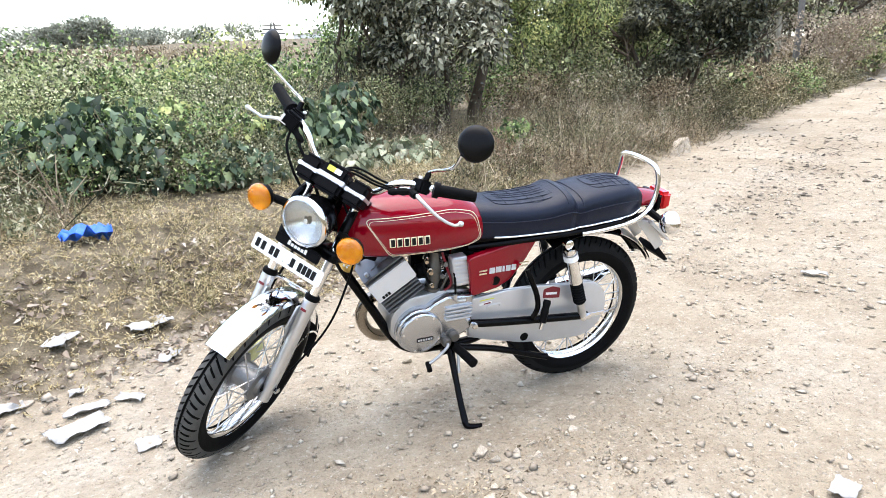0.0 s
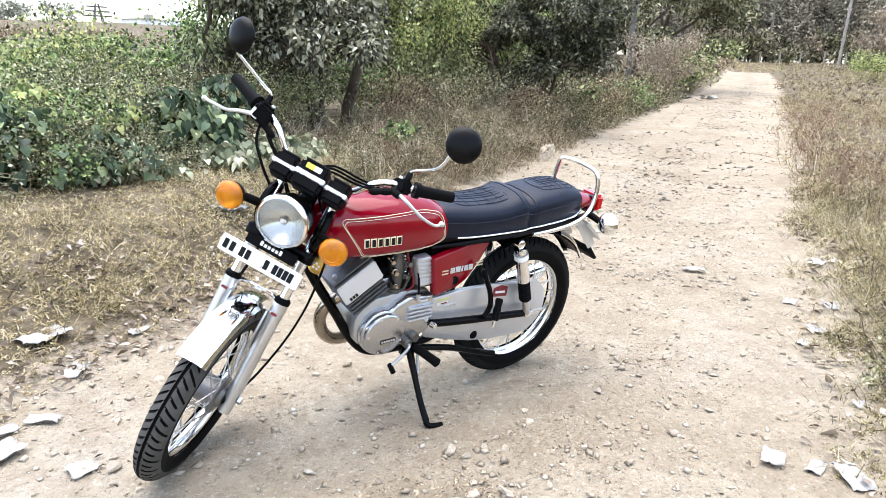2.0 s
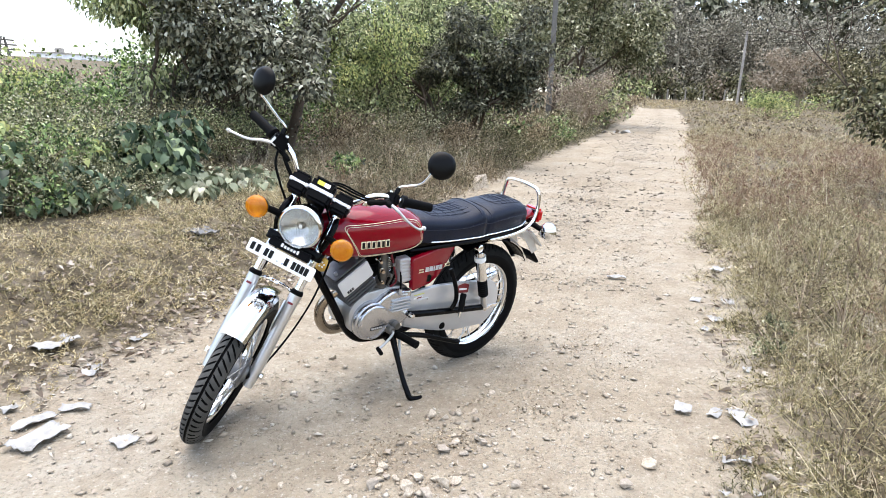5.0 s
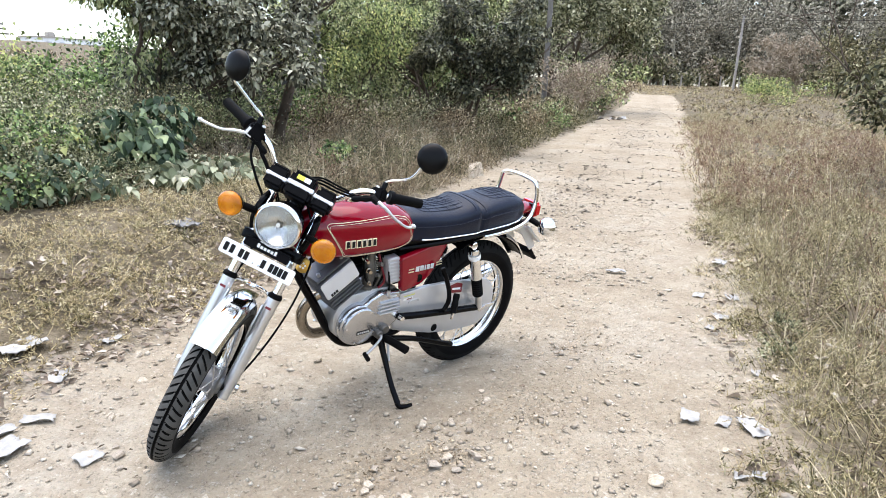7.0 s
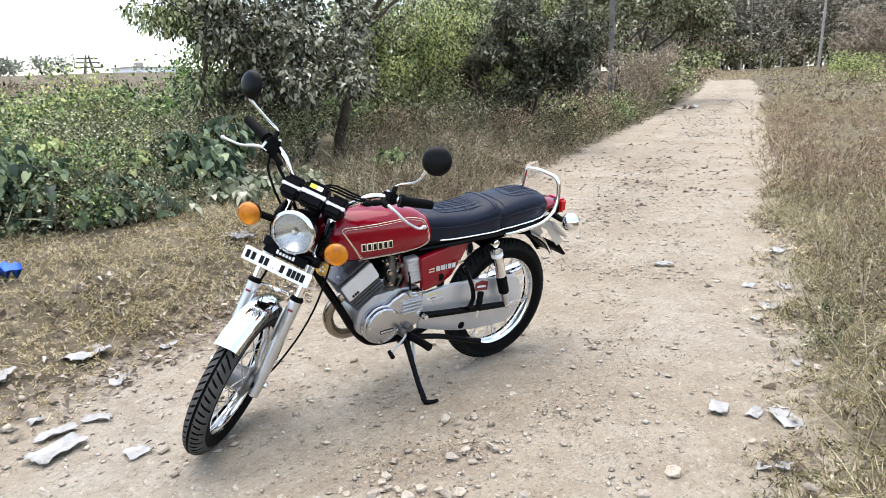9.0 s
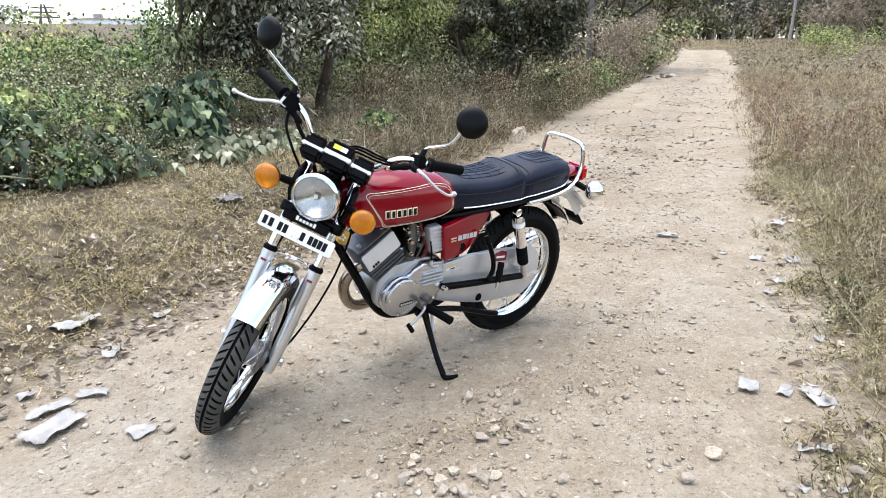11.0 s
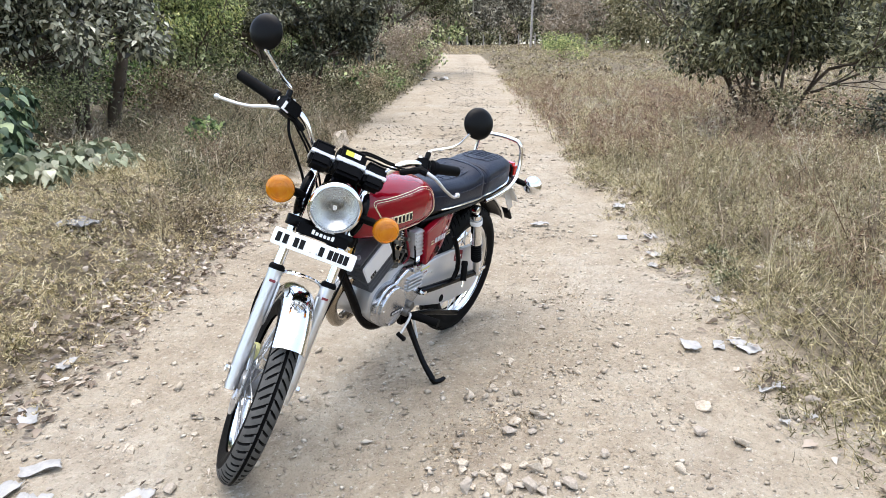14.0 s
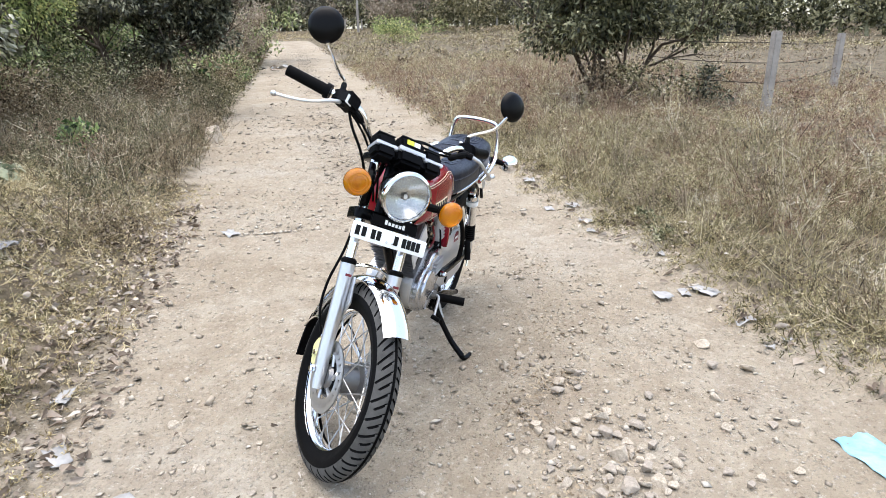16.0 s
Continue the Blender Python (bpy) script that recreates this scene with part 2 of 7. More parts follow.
M_DARKGRAVEL = leafy("dark_gravel", [(0.0, (0.11, 0.09, 0.07)), (0.5, (0.235, 0.195, 0.15)), (1.0, (0.38, 0.33, 0.27))], 0.9, 0.0)
M_STONE = material("grey_brown_stone", (0.45, 0.382, 0.295), 0.9, vary=0.45, scale=40, bumps=0.6, bscale=120)
M_STONE_D = material("grey_stone", (0.35, 0.3, 0.24), 0.9, vary=0.35, scale=40, bumps=0.6, bscale=120)
M_PAPER = material("dirty_white_paper", (0.36, 0.35, 0.33), 0.85, vary=0.4, scale=22, bumps=0.3, bscale=90)
M_PAPER_B = material("blue_plastic", (0.02, 0.13, 0.72), 0.35, vary=0.25, scale=30)
M_PAPER_L = material("light_blue_wrapper", (0.24, 0.46, 0.56), 0.5, vary=0.5, scale=45)
M_BAG = material("crumpled_clear_plastic_bag", (0.2, 0.195, 0.19), 0.25, vary=0.5, scale=45)
M_CONC = material("weathered_concrete", (0.33, 0.3, 0.265), 0.9, vary=0.4, scale=14, bumps=0.5, bscale=80)
M_POLE = material("grey_pole", (0.12, 0.112, 0.1), 0.8, vary=0.25, scale=12)
M_SIDEWALL = material("black_tyre_sidewall", (0.005, 0.005, 0.005), 0.6, vary=0.4, scale=30, bumps=0.15, bscale=200, spec=0.04)
M_WIRE = material("dark_wire", (0.05, 0.042, 0.034), 0.9, spec=0.05)
# far houses: haze is put into the colours, white walls and lightened window glass
M_WHITEWALL = material("far_white_wall", (0.8, 0.8, 0.8), 0.9, vary=0.12, scale=0.6)
M_FARGLASS = material("far_window_paled_for_haze", (0.4, 0.41, 0.43), 0.4)


# ---- ground ----
def smooth(x):
    x = np.clip(x, 0, 1)
    return x * x * (3 - 2 * x)


_wr = np.random.RandomState(5)
WAVES = [(_wr.uniform(-1, 1, 2) / np.linalg.norm(_wr.uniform(-1, 1, 2) + 1e-3), _wr.uniform(0, 6.28)) for _ in range(18)]


def waves(x, y, k):
    out = 0 * x
    for i, (d, ph) in enumerate(WAVES):
        kk = k * (0.7 + 0.11 * i)
        out = out + np.sin(kk * (d[0] * x + d[1] * y) + ph)
    return out / 6.0


def uv_of(x, y):
    dx, dy = x - ROAD_O.x, y - ROAD_O.y
    return dx * ROAD_A.x + dy * ROAD_A.y, dx * ROAD_R.x + dy * ROAD_R.y


def xy_of(u, v):
    return ROAD_O.x + u * ROAD_A.x + v * ROAD_R.x, ROAD_O.y + u * ROAD_A.y + v * ROAD_R.y


def height(x, y):
    u, v = uv_of(x, y)
    left_edge = -1.15 - 0.03 * np.clip(u, 0, 12)
    bank = 0.3 * smooth((left_edge - v) / 1.3) + 0.15 * smooth((-v - 3.5) / 6)
    side = 0.05 * smooth((v - 1.5) / 0.6)
    far = 0.00042 * np.clip(u - 8, 0, 78) ** 2
    off = smooth((np.maximum(left_edge - v, v - 1.5)) / 0.8)
    near = 1 - smooth((np.hypot(x - 0.6, y) - 1.2) / 2)
    rough = waves(x, y, 1.1) * (0.010 + 0.03 * off) * (1 - 0.8 * near) + waves(x, y, 5.0) * (0.004 + 0.010 * off) * (1 - 0.6 * near)
    rough = rough + (waves(x, y, 14.0) * 0.0035 + waves(x + 3.1, y - 1.7, 34.0) * 0.0022) * (1 + off)
    field = 1.2 * smooth((-v - 16) / 16) + 0.032 * np.clip(-v - 36, 0, 95)
    field = field * smooth((170 - u) / 100)
    rut = (-0.03 + 0.0165 * smooth((x - 0.3) / 0.7)) * np.exp(-((y + 0.11) / 0.17) ** 2) * smooth((x + 0.7) / 0.4) * smooth((1.8 - x) / 0.4)
    return bank + side + far + rough + field + rut


def z_at(x, y):
    return float(height(np.float64(x), np.float64(y)))


def mesh_from(name, verts, faces, mat):
    """One mesh from arrays; faces all with the same number of corners."""
    verts, faces = np.asarray(verts, np.float32), np.asarray(faces, np.int32)
    me = bpy.data.meshes.new(name)
    me.vertices.add(len(verts))
    me.vertices.foreach_set("co", verts.ravel())
    me.loops.add(faces.size)
    me.loops.foreach_set("vertex_index", faces.ravel())
    me.polygons.add(len(faces))
    k = faces.shape[1]
    me.polygons.foreach_set("loop_start", np.arange(0, faces.size, k, dtype=np.int32))
    me.polygons.foreach_set("loop_total", np.full(len(faces), k, np.int32))
    me.update(calc_edges=True)
    me.materials.append(mat)
    return me


def steps(*spans):
    out = [spans[0][0]]
    for a, b, d in spans:
        n = max(1, round((b - a) / d))
        out += list(np.linspace(a, b, n + 1)[1:])
    return np.array(out)


def build_ground():
    us = steps((-400, -60, 60), (-60, -10, 5), (-10, -4.5, 0.5), (-4.5, 3.6, 0.04), (3.6, 9, 0.15), (9, 24, 0.5), (24, 80, 2), (80, 900, 80))
    vs = steps((-700, -100, 60), (-100, -20, 4), (-20, -6, 0.6), (-6, -2.6, 0.15), (-2.4, 2.4, 0.04), (2.4, 2.8, 0.1), (2.8, 6, 0.15), (6, 20, 0.8), (20, 100, 5), (100, 700, 60))
    U, V = np.meshgrid(us, vs, indexing="ij")
    X, Y = xy_of(U, V)
    Z = height(X, Y)
    verts = np.stack([X, Y, Z], -1).reshape(-1, 3)
    i = np.arange(len(us) - 1)[:, None] * len(vs) + np.arange(len(vs) - 1)[None, :]
    faces = np.stack([i, i + len(vs), i + len(vs) + 1, i + 1], -1).reshape(-1, 4)
    if np.cross(verts[faces[0, 1]] - verts[faces[0, 0]], verts[faces[0, 2]] - verts[faces[0, 0]])[2] < 0:
        faces = faces[:, ::-1]
    me = mesh_from("ground", verts, faces, M_GROUND)
    me.polygons.foreach_set("use_smooth", np.ones(len(me.polygons), bool))
    tagged(new("ground", me), "pale packed-earth track between dry brown verges", "ground", kind="structure")


build_ground()


# ---- plants: stems and leaves as arrays ----
def unit(a):
    return a / (np.linalg.norm(a, axis=-1, keepdims=True) + 1e-9)


def leaf_frame(axis, rng, up, out=None):
    """Side and normal of every leaf; its face tends to turn to the sky, or to the way out of its clump."""
    axis = unit(axis)
    ref = rng.normal(0, 1, (len(axis), 3)) + np.array([0, 0, up])
    if out is not None:
        ref = rng.normal(0, 0.45, (len(axis), 3)) + out
    side = unit(np.cross(axis, ref))
    return axis, side, np.cross(side, axis)


def leaf_quads(base, axis, length, width, fold, rng, up=0.8):
    """Folded leaves: base point, axis, length and width of each; two triangles that meet at the midrib."""
    n = len(base)
    axis, side, nor = leaf_frame(axis, rng, up)
    L, W = length[:, None], width[:, None]
    mid = base + axis * L * 0.45
    tip = base + axis * L
    f = nor * W * fold
    verts = np.stack([base, mid + side * W / 2 + f, tip - nor * L * 0.12, mid - side * W / 2 + f], 1).reshape(-1, 3)
    i = np.arange(n)[:, None] * 4
    faces = np.concatenate([i + np.array([[0, 1, 2]]), i + np.array([[0, 2, 3]])], 1).reshape(-1, 3)
    return verts, faces


def leaf_rounds(base, axis, length, width, fold, rng, heart=0.35, up=1.2, out=None):
    """Rounded leaves, widest at heart of their length, folded along the midrib and drooping at the tip."""
    n = len(base)
    axis, side, nor = leaf_frame(axis, rng, up, out)
    L, W = length[:, None], width[:, None]
    f = nor * W * fold * rng.uniform(0.2, 1.6, (n, 1))
    low, high = base + axis * L * heart, base + axis * L * (heart + 0.36)
    droop = nor * L * rng.uniform(0.05, 0.3, (n, 1))
    verts = np.stack([base, low + side * W * 0.5 + f, high + side * W * 0.36 + f * 0.8 - droop * 0.3, base + axis * L - droop,
                      high - side * W * 0.36 + f * 0.8 - droop * 0.3, low - side * W * 0.5 + f], 1).reshape(-1, 3)
    i = np.arange(n)[:, None] * 6
    faces = np.concatenate([i + np.array([t]) for t in ((0, 1, 2), (0, 2, 3), (0, 3, 4), (0, 4, 5))], 1).reshape(-1, 3)
    return verts, faces


def leaf_hearts(base, axis, length, width, fold, rng, out):
    """Heart-shaped leaves with a notch at the stalk, lobes, a folded midrib and a drooping tip."""
    n = len(base)
    axis, side, nor = leaf_frame(axis, rng, 0.0, out)
    L, W = length[:, None], width[:, None]
    f = nor * W * fold * rng.uniform(0.2, 1.7, (n, 1))
    droop = nor * L * rng.uniform(0.08, 0.35, (n, 1))
    rows = [base]
    for sg in (1, -1):
        for a, w, d in ((-0.1, 0.26, 0.0), (0.1, 0.47, 0.0), (0.36, 0.48, 0.1), (0.66, 0.28, 0.4)):
            rows.append(base + axis * L * a + side * W * w * sg + f * (w / 0.48) - droop * d)
    rows += [base + axis * L - droop, base + axis * L * 0.4 - droop * 0.1]
    verts = np.stack(rows, 1).reshape(-1, 3)
    tris = [(10, 0, 1), (10, 1, 2), (10, 2, 3), (10, 3, 4), (10, 4, 9), (10, 9, 8), (10, 8, 7), (10, 7, 6), (10, 6, 5), (10, 5, 0)]
    i = np.arange(n)[:, None] * 11
    return verts, np.concatenate([i + np.array([t]) for t in tris], 1).reshape(-1, 3)


def blades(base, axis, length, width, bend, rng):
    """Grass blades and thin stems: a strip of two quads cut to triangles, bending to one side."""
    n = len(base)
    axis = unit(axis)
    side = unit(np.cross(axis, rng.normal(0, 1, (n, 3))))
    drop = np.cross(axis, side) * (bend * length)[:, None]
    L, W = length[:, None], width[:, None]
    mid = base + axis * L * 0.55 + drop * 0.25
    tip = base + axis * L + drop
    verts = np.stack([base - side * W / 2, base + side * W / 2, mid - side * W * 0.35, mid + side * W * 0.35, tip], 1).reshape(-1, 3)
    i = np.arange(n)[:, None] * 5
    faces = np.concatenate([i + np.array([[0, 1, 3]]), i + np.array([[0, 3, 2]]), i + np.array([[2, 3, 4]])], 1).reshape(-1, 3)
    return verts, faces


def slivers(base, axis, length, width, rng):
    """Twigs and tiny leaves: one pointed triangle each."""
    n = len(base)
    axis = unit(axis)
    side = unit(np.cross(axis, rng.normal(0, 1, (n, 3)))) * (width / 2)[:, None]
    mid = base + axis * (length * 0.35)[:, None]
    verts = np.stack([base, mid - side, base + axis * length[:, None] + side * 0.4], 1).reshape(-1, 3)
    return verts, np.arange(n * 3).reshape(-1, 3)


def joined(chunks):
    vs, fs, k = [], [], 0
    for v, f in chunks:
        vs.append(v)
        fs.append(f + k)
        k += len(v)
    return np.concatenate(vs), np.concatenate(fs)


def ball_dirs(n, rng, up=0.0):
    d = rng.normal(0, 1, (n, 3))
    d[:, 2] += up
    return unit(d)


def weed_stuff(name, label, xy, tall, spread, leaf, per_twig, stems, twigs, mat, seed, upright=0.6, stemw=0.0032):
    """Clumps of dry weeds: thin stems that fan out from each root, side twigs, and small leaves or seed heads at their ends."""
    rng = np.random.RandomState(seed)
    n = len(xy)
    root = np.column_stack([xy, height(xy[:, 0], xy[:, 1]) - 0.01])
    tall, leaf = np.broadcast_to(tall, (n,)), np.broadcast_to(leaf, (n,))
    k = n * stems
    S = np.repeat(root, stems, 0) + np.column_stack([rng.normal(0, spread * 0.3, (k, 2)), np.zeros(k)])
    H = np.repeat(tall, stems) * rng.uniform(0.4, 1.1, k)
    ax = unit(np.column_stack([rng.normal(0, 1 - upright, (k, 2)), rng.uniform(0.4, 1, k)]))
    W = stemw * (1 + np.repeat(leaf, stems) * 40)
    chunks = [blades(S, ax, H, W, rng.uniform(-0.2, 0.2, k), rng)]
    m = k * twigs
    t = rng.uniform(0.25, 0.95, m)
    B = np.repeat(S, twigs, 0) + np.repeat(ax * H[:, None], twigs, 0) * t[:, None]
    td = unit(np.repeat(ax, twigs, 0) * 0.7 + ball_dirs(m, rng) * 0.9)
    TL = np.repeat(H, twigs) * rng.uniform(0.15, 0.45, m)
    chunks.append(slivers(B, td, TL, np.repeat(W, twigs) * 1.8, rng))
    q = m * per_twig
    P = np.repeat(B, per_twig, 0) + np.repeat(td * TL[:, None], per_twig, 0) * rng.uniform(0.3, 1.1, q)[:, None]
    L = np.repeat(leaf, stems * twigs * per_twig) * rng.uniform(0.5, 1.6, q)
    P = P + rng.normal(0, 1, (q, 3)) * L[:, None] * 0.5
    P[:, 2] = np.maximum(P[:, 2], height(P[:, 0], P[:, 1]) + 0.004)
    chunks.append(slivers(P, ball_dirs(q, rng, 0.3), L * 1.3, L * rng.uniform(0.4, 0.95, q), rng))
    ob = new(name, mesh_from(name, *joined(chunks), mat))
    return tagged(ob, label, "weeds", kind="stuff")


def grass_stuff(name, label, xy, tall, per, mat, seed, width=0.004, flat=0.5):
    rng = np.random.RandomState(seed)
    n = len(xy) * per
    base = np.repeat(np.column_stack([xy, height(xy[:, 0], xy[:, 1]) - 0.005]), per, 0)
    base[:, :2] += rng.normal(0, 0.035, (n, 2))
    H = np.repeat(np.broadcast_to(tall, (len(xy),)), per) * rng.uniform(0.5, 1.2, n)
    ax = np.column_stack([rng.normal(0, flat, (n, 2)), np.ones(n)])
    w = np.repeat(np.broadcast_to(width, (len(xy),)), per)
    ob = new(name, mesh_from(name, *blades(base, ax, H, w, rng.uniform(-0.5, 0.5, n), rng), mat))
    return tagged(ob, label, "grass", kind="stuff")


def scatter(n, u0, u1, v0, v1, seed, power=1.0):
    """Points of the plan in road coordinates, thinning out with u."""
    rng = np.random.RandomState(seed)
    u = u0 + (u1 - u0) * rng.uniform(0, 1, n) ** power
    v = rng.uniform(v0, v1, n)
    swing = 0.2 * np.sin(0.83 * u) + 0.13 * np.sin(2.3 * u + 1) + 0.1 * np.sin(5.1 * u)
    v = v + np.where(v > 1.3, 0.5 * np.abs(swing) * np.clip(1 - (v - 1.4) / 3, 0, 1), 0.0)
    return np.column_stack(xy_of(u, v))


CREEPER_CLEAR = [(-0.1, -4.3, 0.65), (0.3, -4.6, 0.6), (1.35, -3.3, 0.75), (1.95, -3.6, 0.55), (-0.35, -3.55, 0.65), (0.42, -3.35, 0.6), (-0.9, -3.75, 0.5), (-0.35, -3.1, 0.5), (0.3, -2.9, 0.5), (1.0, -2.9, 0.5)]   # x, y, radius kept free of tall weeds


def clear_of(xy):
    keep = np.ones(len(xy), bool)
    for x, y, r in CREEPER_CLEAR:
        keep &= np.hypot(xy[:, 0] - x, xy[:, 1] - y) > r
    return xy[keep]


def patchy(xy, k, level):
    return xy[waves(xy[:, 0], xy[:, 1], k) + np.random.RandomState(1).normal(0, 0.25, len(xy)) > level]


def tube_rings(points, radii, sides=7):
    """A tapered limb along points: verts and quads."""
    P = np.asarray(points, float)
    vs, fs = [], []
    for i, p in enumerate(P):
        d = unit(P[min(i + 1, len(P) - 1)] - P[max(i - 1, 0)])
        a = unit(np.cross(d, (0.3, 0.9, 0.1)))
        b = np.cross(d, a)
        for k in range(sides):
            ang = 2 * math.pi * k / sides
            vs.append(p + radii[i] * (math.cos(ang) * a + math.sin(ang) * b))
    for i in range(len(P) - 1):
        for k in range(sides):
            j = (k + 1) % sides
            fs.append((i * sides + k, i * sides + j, (i + 1) * sides + j, (i + 1) * sides + k))
    return np.array(vs), np.array(fs)


def empty_at(name, x, y, z=None):
    ob = new(name)
    ob.location = (x, y, z_at(x, y) if z is None else z)
    ob.empty_display_size = 0.1
    return ob


def put_part(name, verts, faces, mat, parent, label="", kind=""):
    """Links arrays in world coordinates as one part under a thing that is an Empty."""
    ob = new(name, mesh_from(name, np.asarray(verts) - np.array(parent.location), faces, mat))
    ob.parent = parent
    return tagged(ob, label, kind=kind)


def limbs(start, direction, length, radius, depth, rng, chunks, tips, wander=0.25, splits=3):
    n = 5
    pts, d = [np.array(start, float)], unit(np.array(direction, float))
    for i in range(n):
        d = unit(d + rng.normal(0, wander * 0.5, 3) + np.array([0, 0, 0.05]))
        pts.append(pts[-1] + d * length / n)
    chunks.append(tube_rings(pts, np.linspace(radius, radius * 0.55, n + 1), 8 if depth > 1 else 5))
    if depth == 0:
        tips += pts[2:]
        return
    tips += pts[4:]
    for k in range(splits):
        ang = rng.uniform(0.35, 0.9)
        q = unit(d * math.cos(ang) + unit(np.cross(d, rng.normal(0, 1, 3))) * math.sin(ang))
        at = pts[-1] if k == 0 else pts[rng.randint(2, n + 1)]
        limbs(at, q, length * rng.uniform(0.6, 0.85), radius * 0.55, depth - 1, rng, chunks, tips, wander, splits)


def tree(name, label, x, y, trunks, depth, leaf, n_leaf, spread, leaf_mat, seed, hang=0.0, splits=3, clip_low=0.0, ratio=0.45, category="tree", keep=None, rounded=False, share=0.6, sheet=1.6):
    """trunks: (dx, dy, lean x, lean y, length, radius) of every stem."""
    rng = np.random.RandomState(seed)
    top = empty_at(name, x, y)
    tips = []
    for dx, dy, lx, ly, length, radius in trunks:
        chunks = []
        z = z_at(x + dx, y + dy) - 0.08
        limbs((x + dx, y + dy, z), (lx, ly, 1), length, radius, depth, rng, chunks, tips, splits=splits)
        put_part("trunk", *joined(chunks), M_BARK, top)
    tips = np.array(tips)
    ground_z = top.location.z
    tips = tips[tips[:, 2] > ground_z + clip_low]
    if keep:
        tips = tips[np.hypot(tips[:, 0] - keep[0], tips[:, 1] - keep[1]) < keep[2] * rng.uniform(0.75, 1.05, len(tips))]
    tips = tips[rng.permutation(len(tips))[:max(8, int(len(tips) * share))]]
    base = tips[rng.randint(0, len(tips), n_leaf)]
    off = ball_dirs(n_leaf, rng, 0.35) * (spread * rng.uniform(0.1, 1, n_leaf) ** 0.5)[:, None] * np.array([1.15, 1.15, 0.75])
    base = base + off
    base[:, 2] = np.maximum(base[:, 2], ground_z + 0.05)
    L = leaf * rng.uniform(0.6, 1.25, n_leaf)
    dirs = ball_dirs(n_leaf, rng) * 0.7 + np.array([0, 0, -hang]) + unit(off) * 0.6
    W = L * ratio * rng.uniform(0.8, 1.2, n_leaf)
    if rounded:
        crown = leaf_rounds(base, dirs, L, W, 0.15, rng, out=unit(off) * sheet + np.array([0, 0, 0.7]))
    else:
        crown = leaf_quads(base, dirs, L, W, 0.15, rng)
    put_part("crown", *crown, leaf_mat, top)
    tagged(top, label, category)
    return top


def bush(name, label, x, y, radius, tall, leaf, n_leaf, leaf_mat, seed, ratio=0.6, lumps=9, group="", stem_mat=None, rounded=False):
    """A shrub: thin stems from one root and leaves gathered in uneven lumps."""
    rng = np.random.RandomState(seed)
    top = empty_at(name, x, y)
    z0 = top.location.z
    c = np.column_stack([rng.normal(0, 0.45, (lumps, 2)) * radius, rng.uniform(0.25, 0.85, lumps) * tall])
    stems = [tube_rings([(x + rng.normal(0, 0.05), y + rng.normal(0, 0.05), z0 - 0.05), (x + p[0] * 0.4, y + p[1] * 0.4, z0 + p[2] * 0.6), (x + p[0], y + p[1], z0 + p[2])], (0.012 * tall, 0.008 * tall, 0.003), 5) for p in c]
    for sv, sf in stems:
        put_part("stem", sv, sf, stem_mat or M_TWIG, top)
    share = 0.66 if leaf < 0.042 else 0.45   # coarser leaves farther off
    n_leaf, leaf = int(n_leaf * share), leaf * (1.15 if leaf < 0.042 else 1.3)
    k = rng.randint(0, lumps, n_leaf)
    r = rng.uniform(0.25, 0.5, lumps)[k] * min(radius, tall) * rng.uniform(0.2, 1, n_leaf) ** 0.5
    base = np.array([x, y, z0]) + c[k] + ball_dirs(n_leaf, rng) * r[:, None] * np.array([1.15, 1.15, 0.9])
    base[:, 2] = np.maximum(base[:, 2], height(base[:, 0], base[:, 1]) + 0.01)
    L = leaf * rng.uniform(0.5, 1.3, n_leaf)
    make = leaf_rounds if rounded else leaf_quads
    put_part("foliage", *make(base, ball_dirs(n_leaf, rng, 0.1), L, L * ratio, 0.2, rng), leaf_mat, top)
    return tagged(top, label, "bush", group)


def creeper(label, x, y, radius, tall, leaf, n_leaf, mat, seed, lumps=7):
    # a mound of broad creeper leaves that overlap like shingles: their faces look outwards, their tips hang
    rng = np.random.RandomState(seed)
    top = empty_at("creeper", x, y)
    z0 = top.location.z
    c = np.column_stack([rng.normal(0, 0.42, (lumps, 2)) * radius, rng.uniform(0.05, 0.55, lumps) * tall])
    R = rng.uniform(0.35, 0.6, lumps) * min(radius, tall * 1.1)
    for p in c:
        path = [(x + p[0] * 0.3, y + p[1] * 0.3, z0 - 0.04), (x + p[0] * 0.7, y + p[1] * 0.7, z0 + p[2] * 0.8), (x + p[0], y + p[1], z0 + p[2] + 0.5 * tall * 0.5)]
        put_part("stem", *tube_rings(path, (0.008, 0.006, 0.003), 5), M_TWIG, top)
    k = rng.randint(0, lumps, n_leaf)
    d = ball_dirs(n_leaf, rng, 0.45)
    base = np.array([x, y, z0]) + c[k] + d * (R[k] * rng.uniform(0.55, 1.05, n_leaf) ** 0.6)[:, None] * np.array([1.15, 1.15, 0.95])
    low = height(base[:, 0], base[:, 1])
    base[:, 2] = np.maximum(base[:, 2], low + rng.uniform(0.03, 0.12, n_leaf))
    L = leaf * rng.uniform(0.45, 1.25, n_leaf)
    ax = d * np.array([0.7, 0.7, 0.2]) + np.array([0, 0, -0.75]) + rng.normal(0, 0.35, (n_leaf, 3))
    v, f = leaf_hearts(base, ax, L, L * rng.uniform(0.75, 0.95, n_leaf), 0.2, rng, d * 1.3 + np.array([0, 0, 0.9]))
    v[:, 2] = np.maximum(v[:, 2], height(v[:, 0], v[:, 1]) + 0.006)
    put_part("foliage", v, f, mat, top)
    return tagged(top, label, "creeper", "broad-leaved creepers")


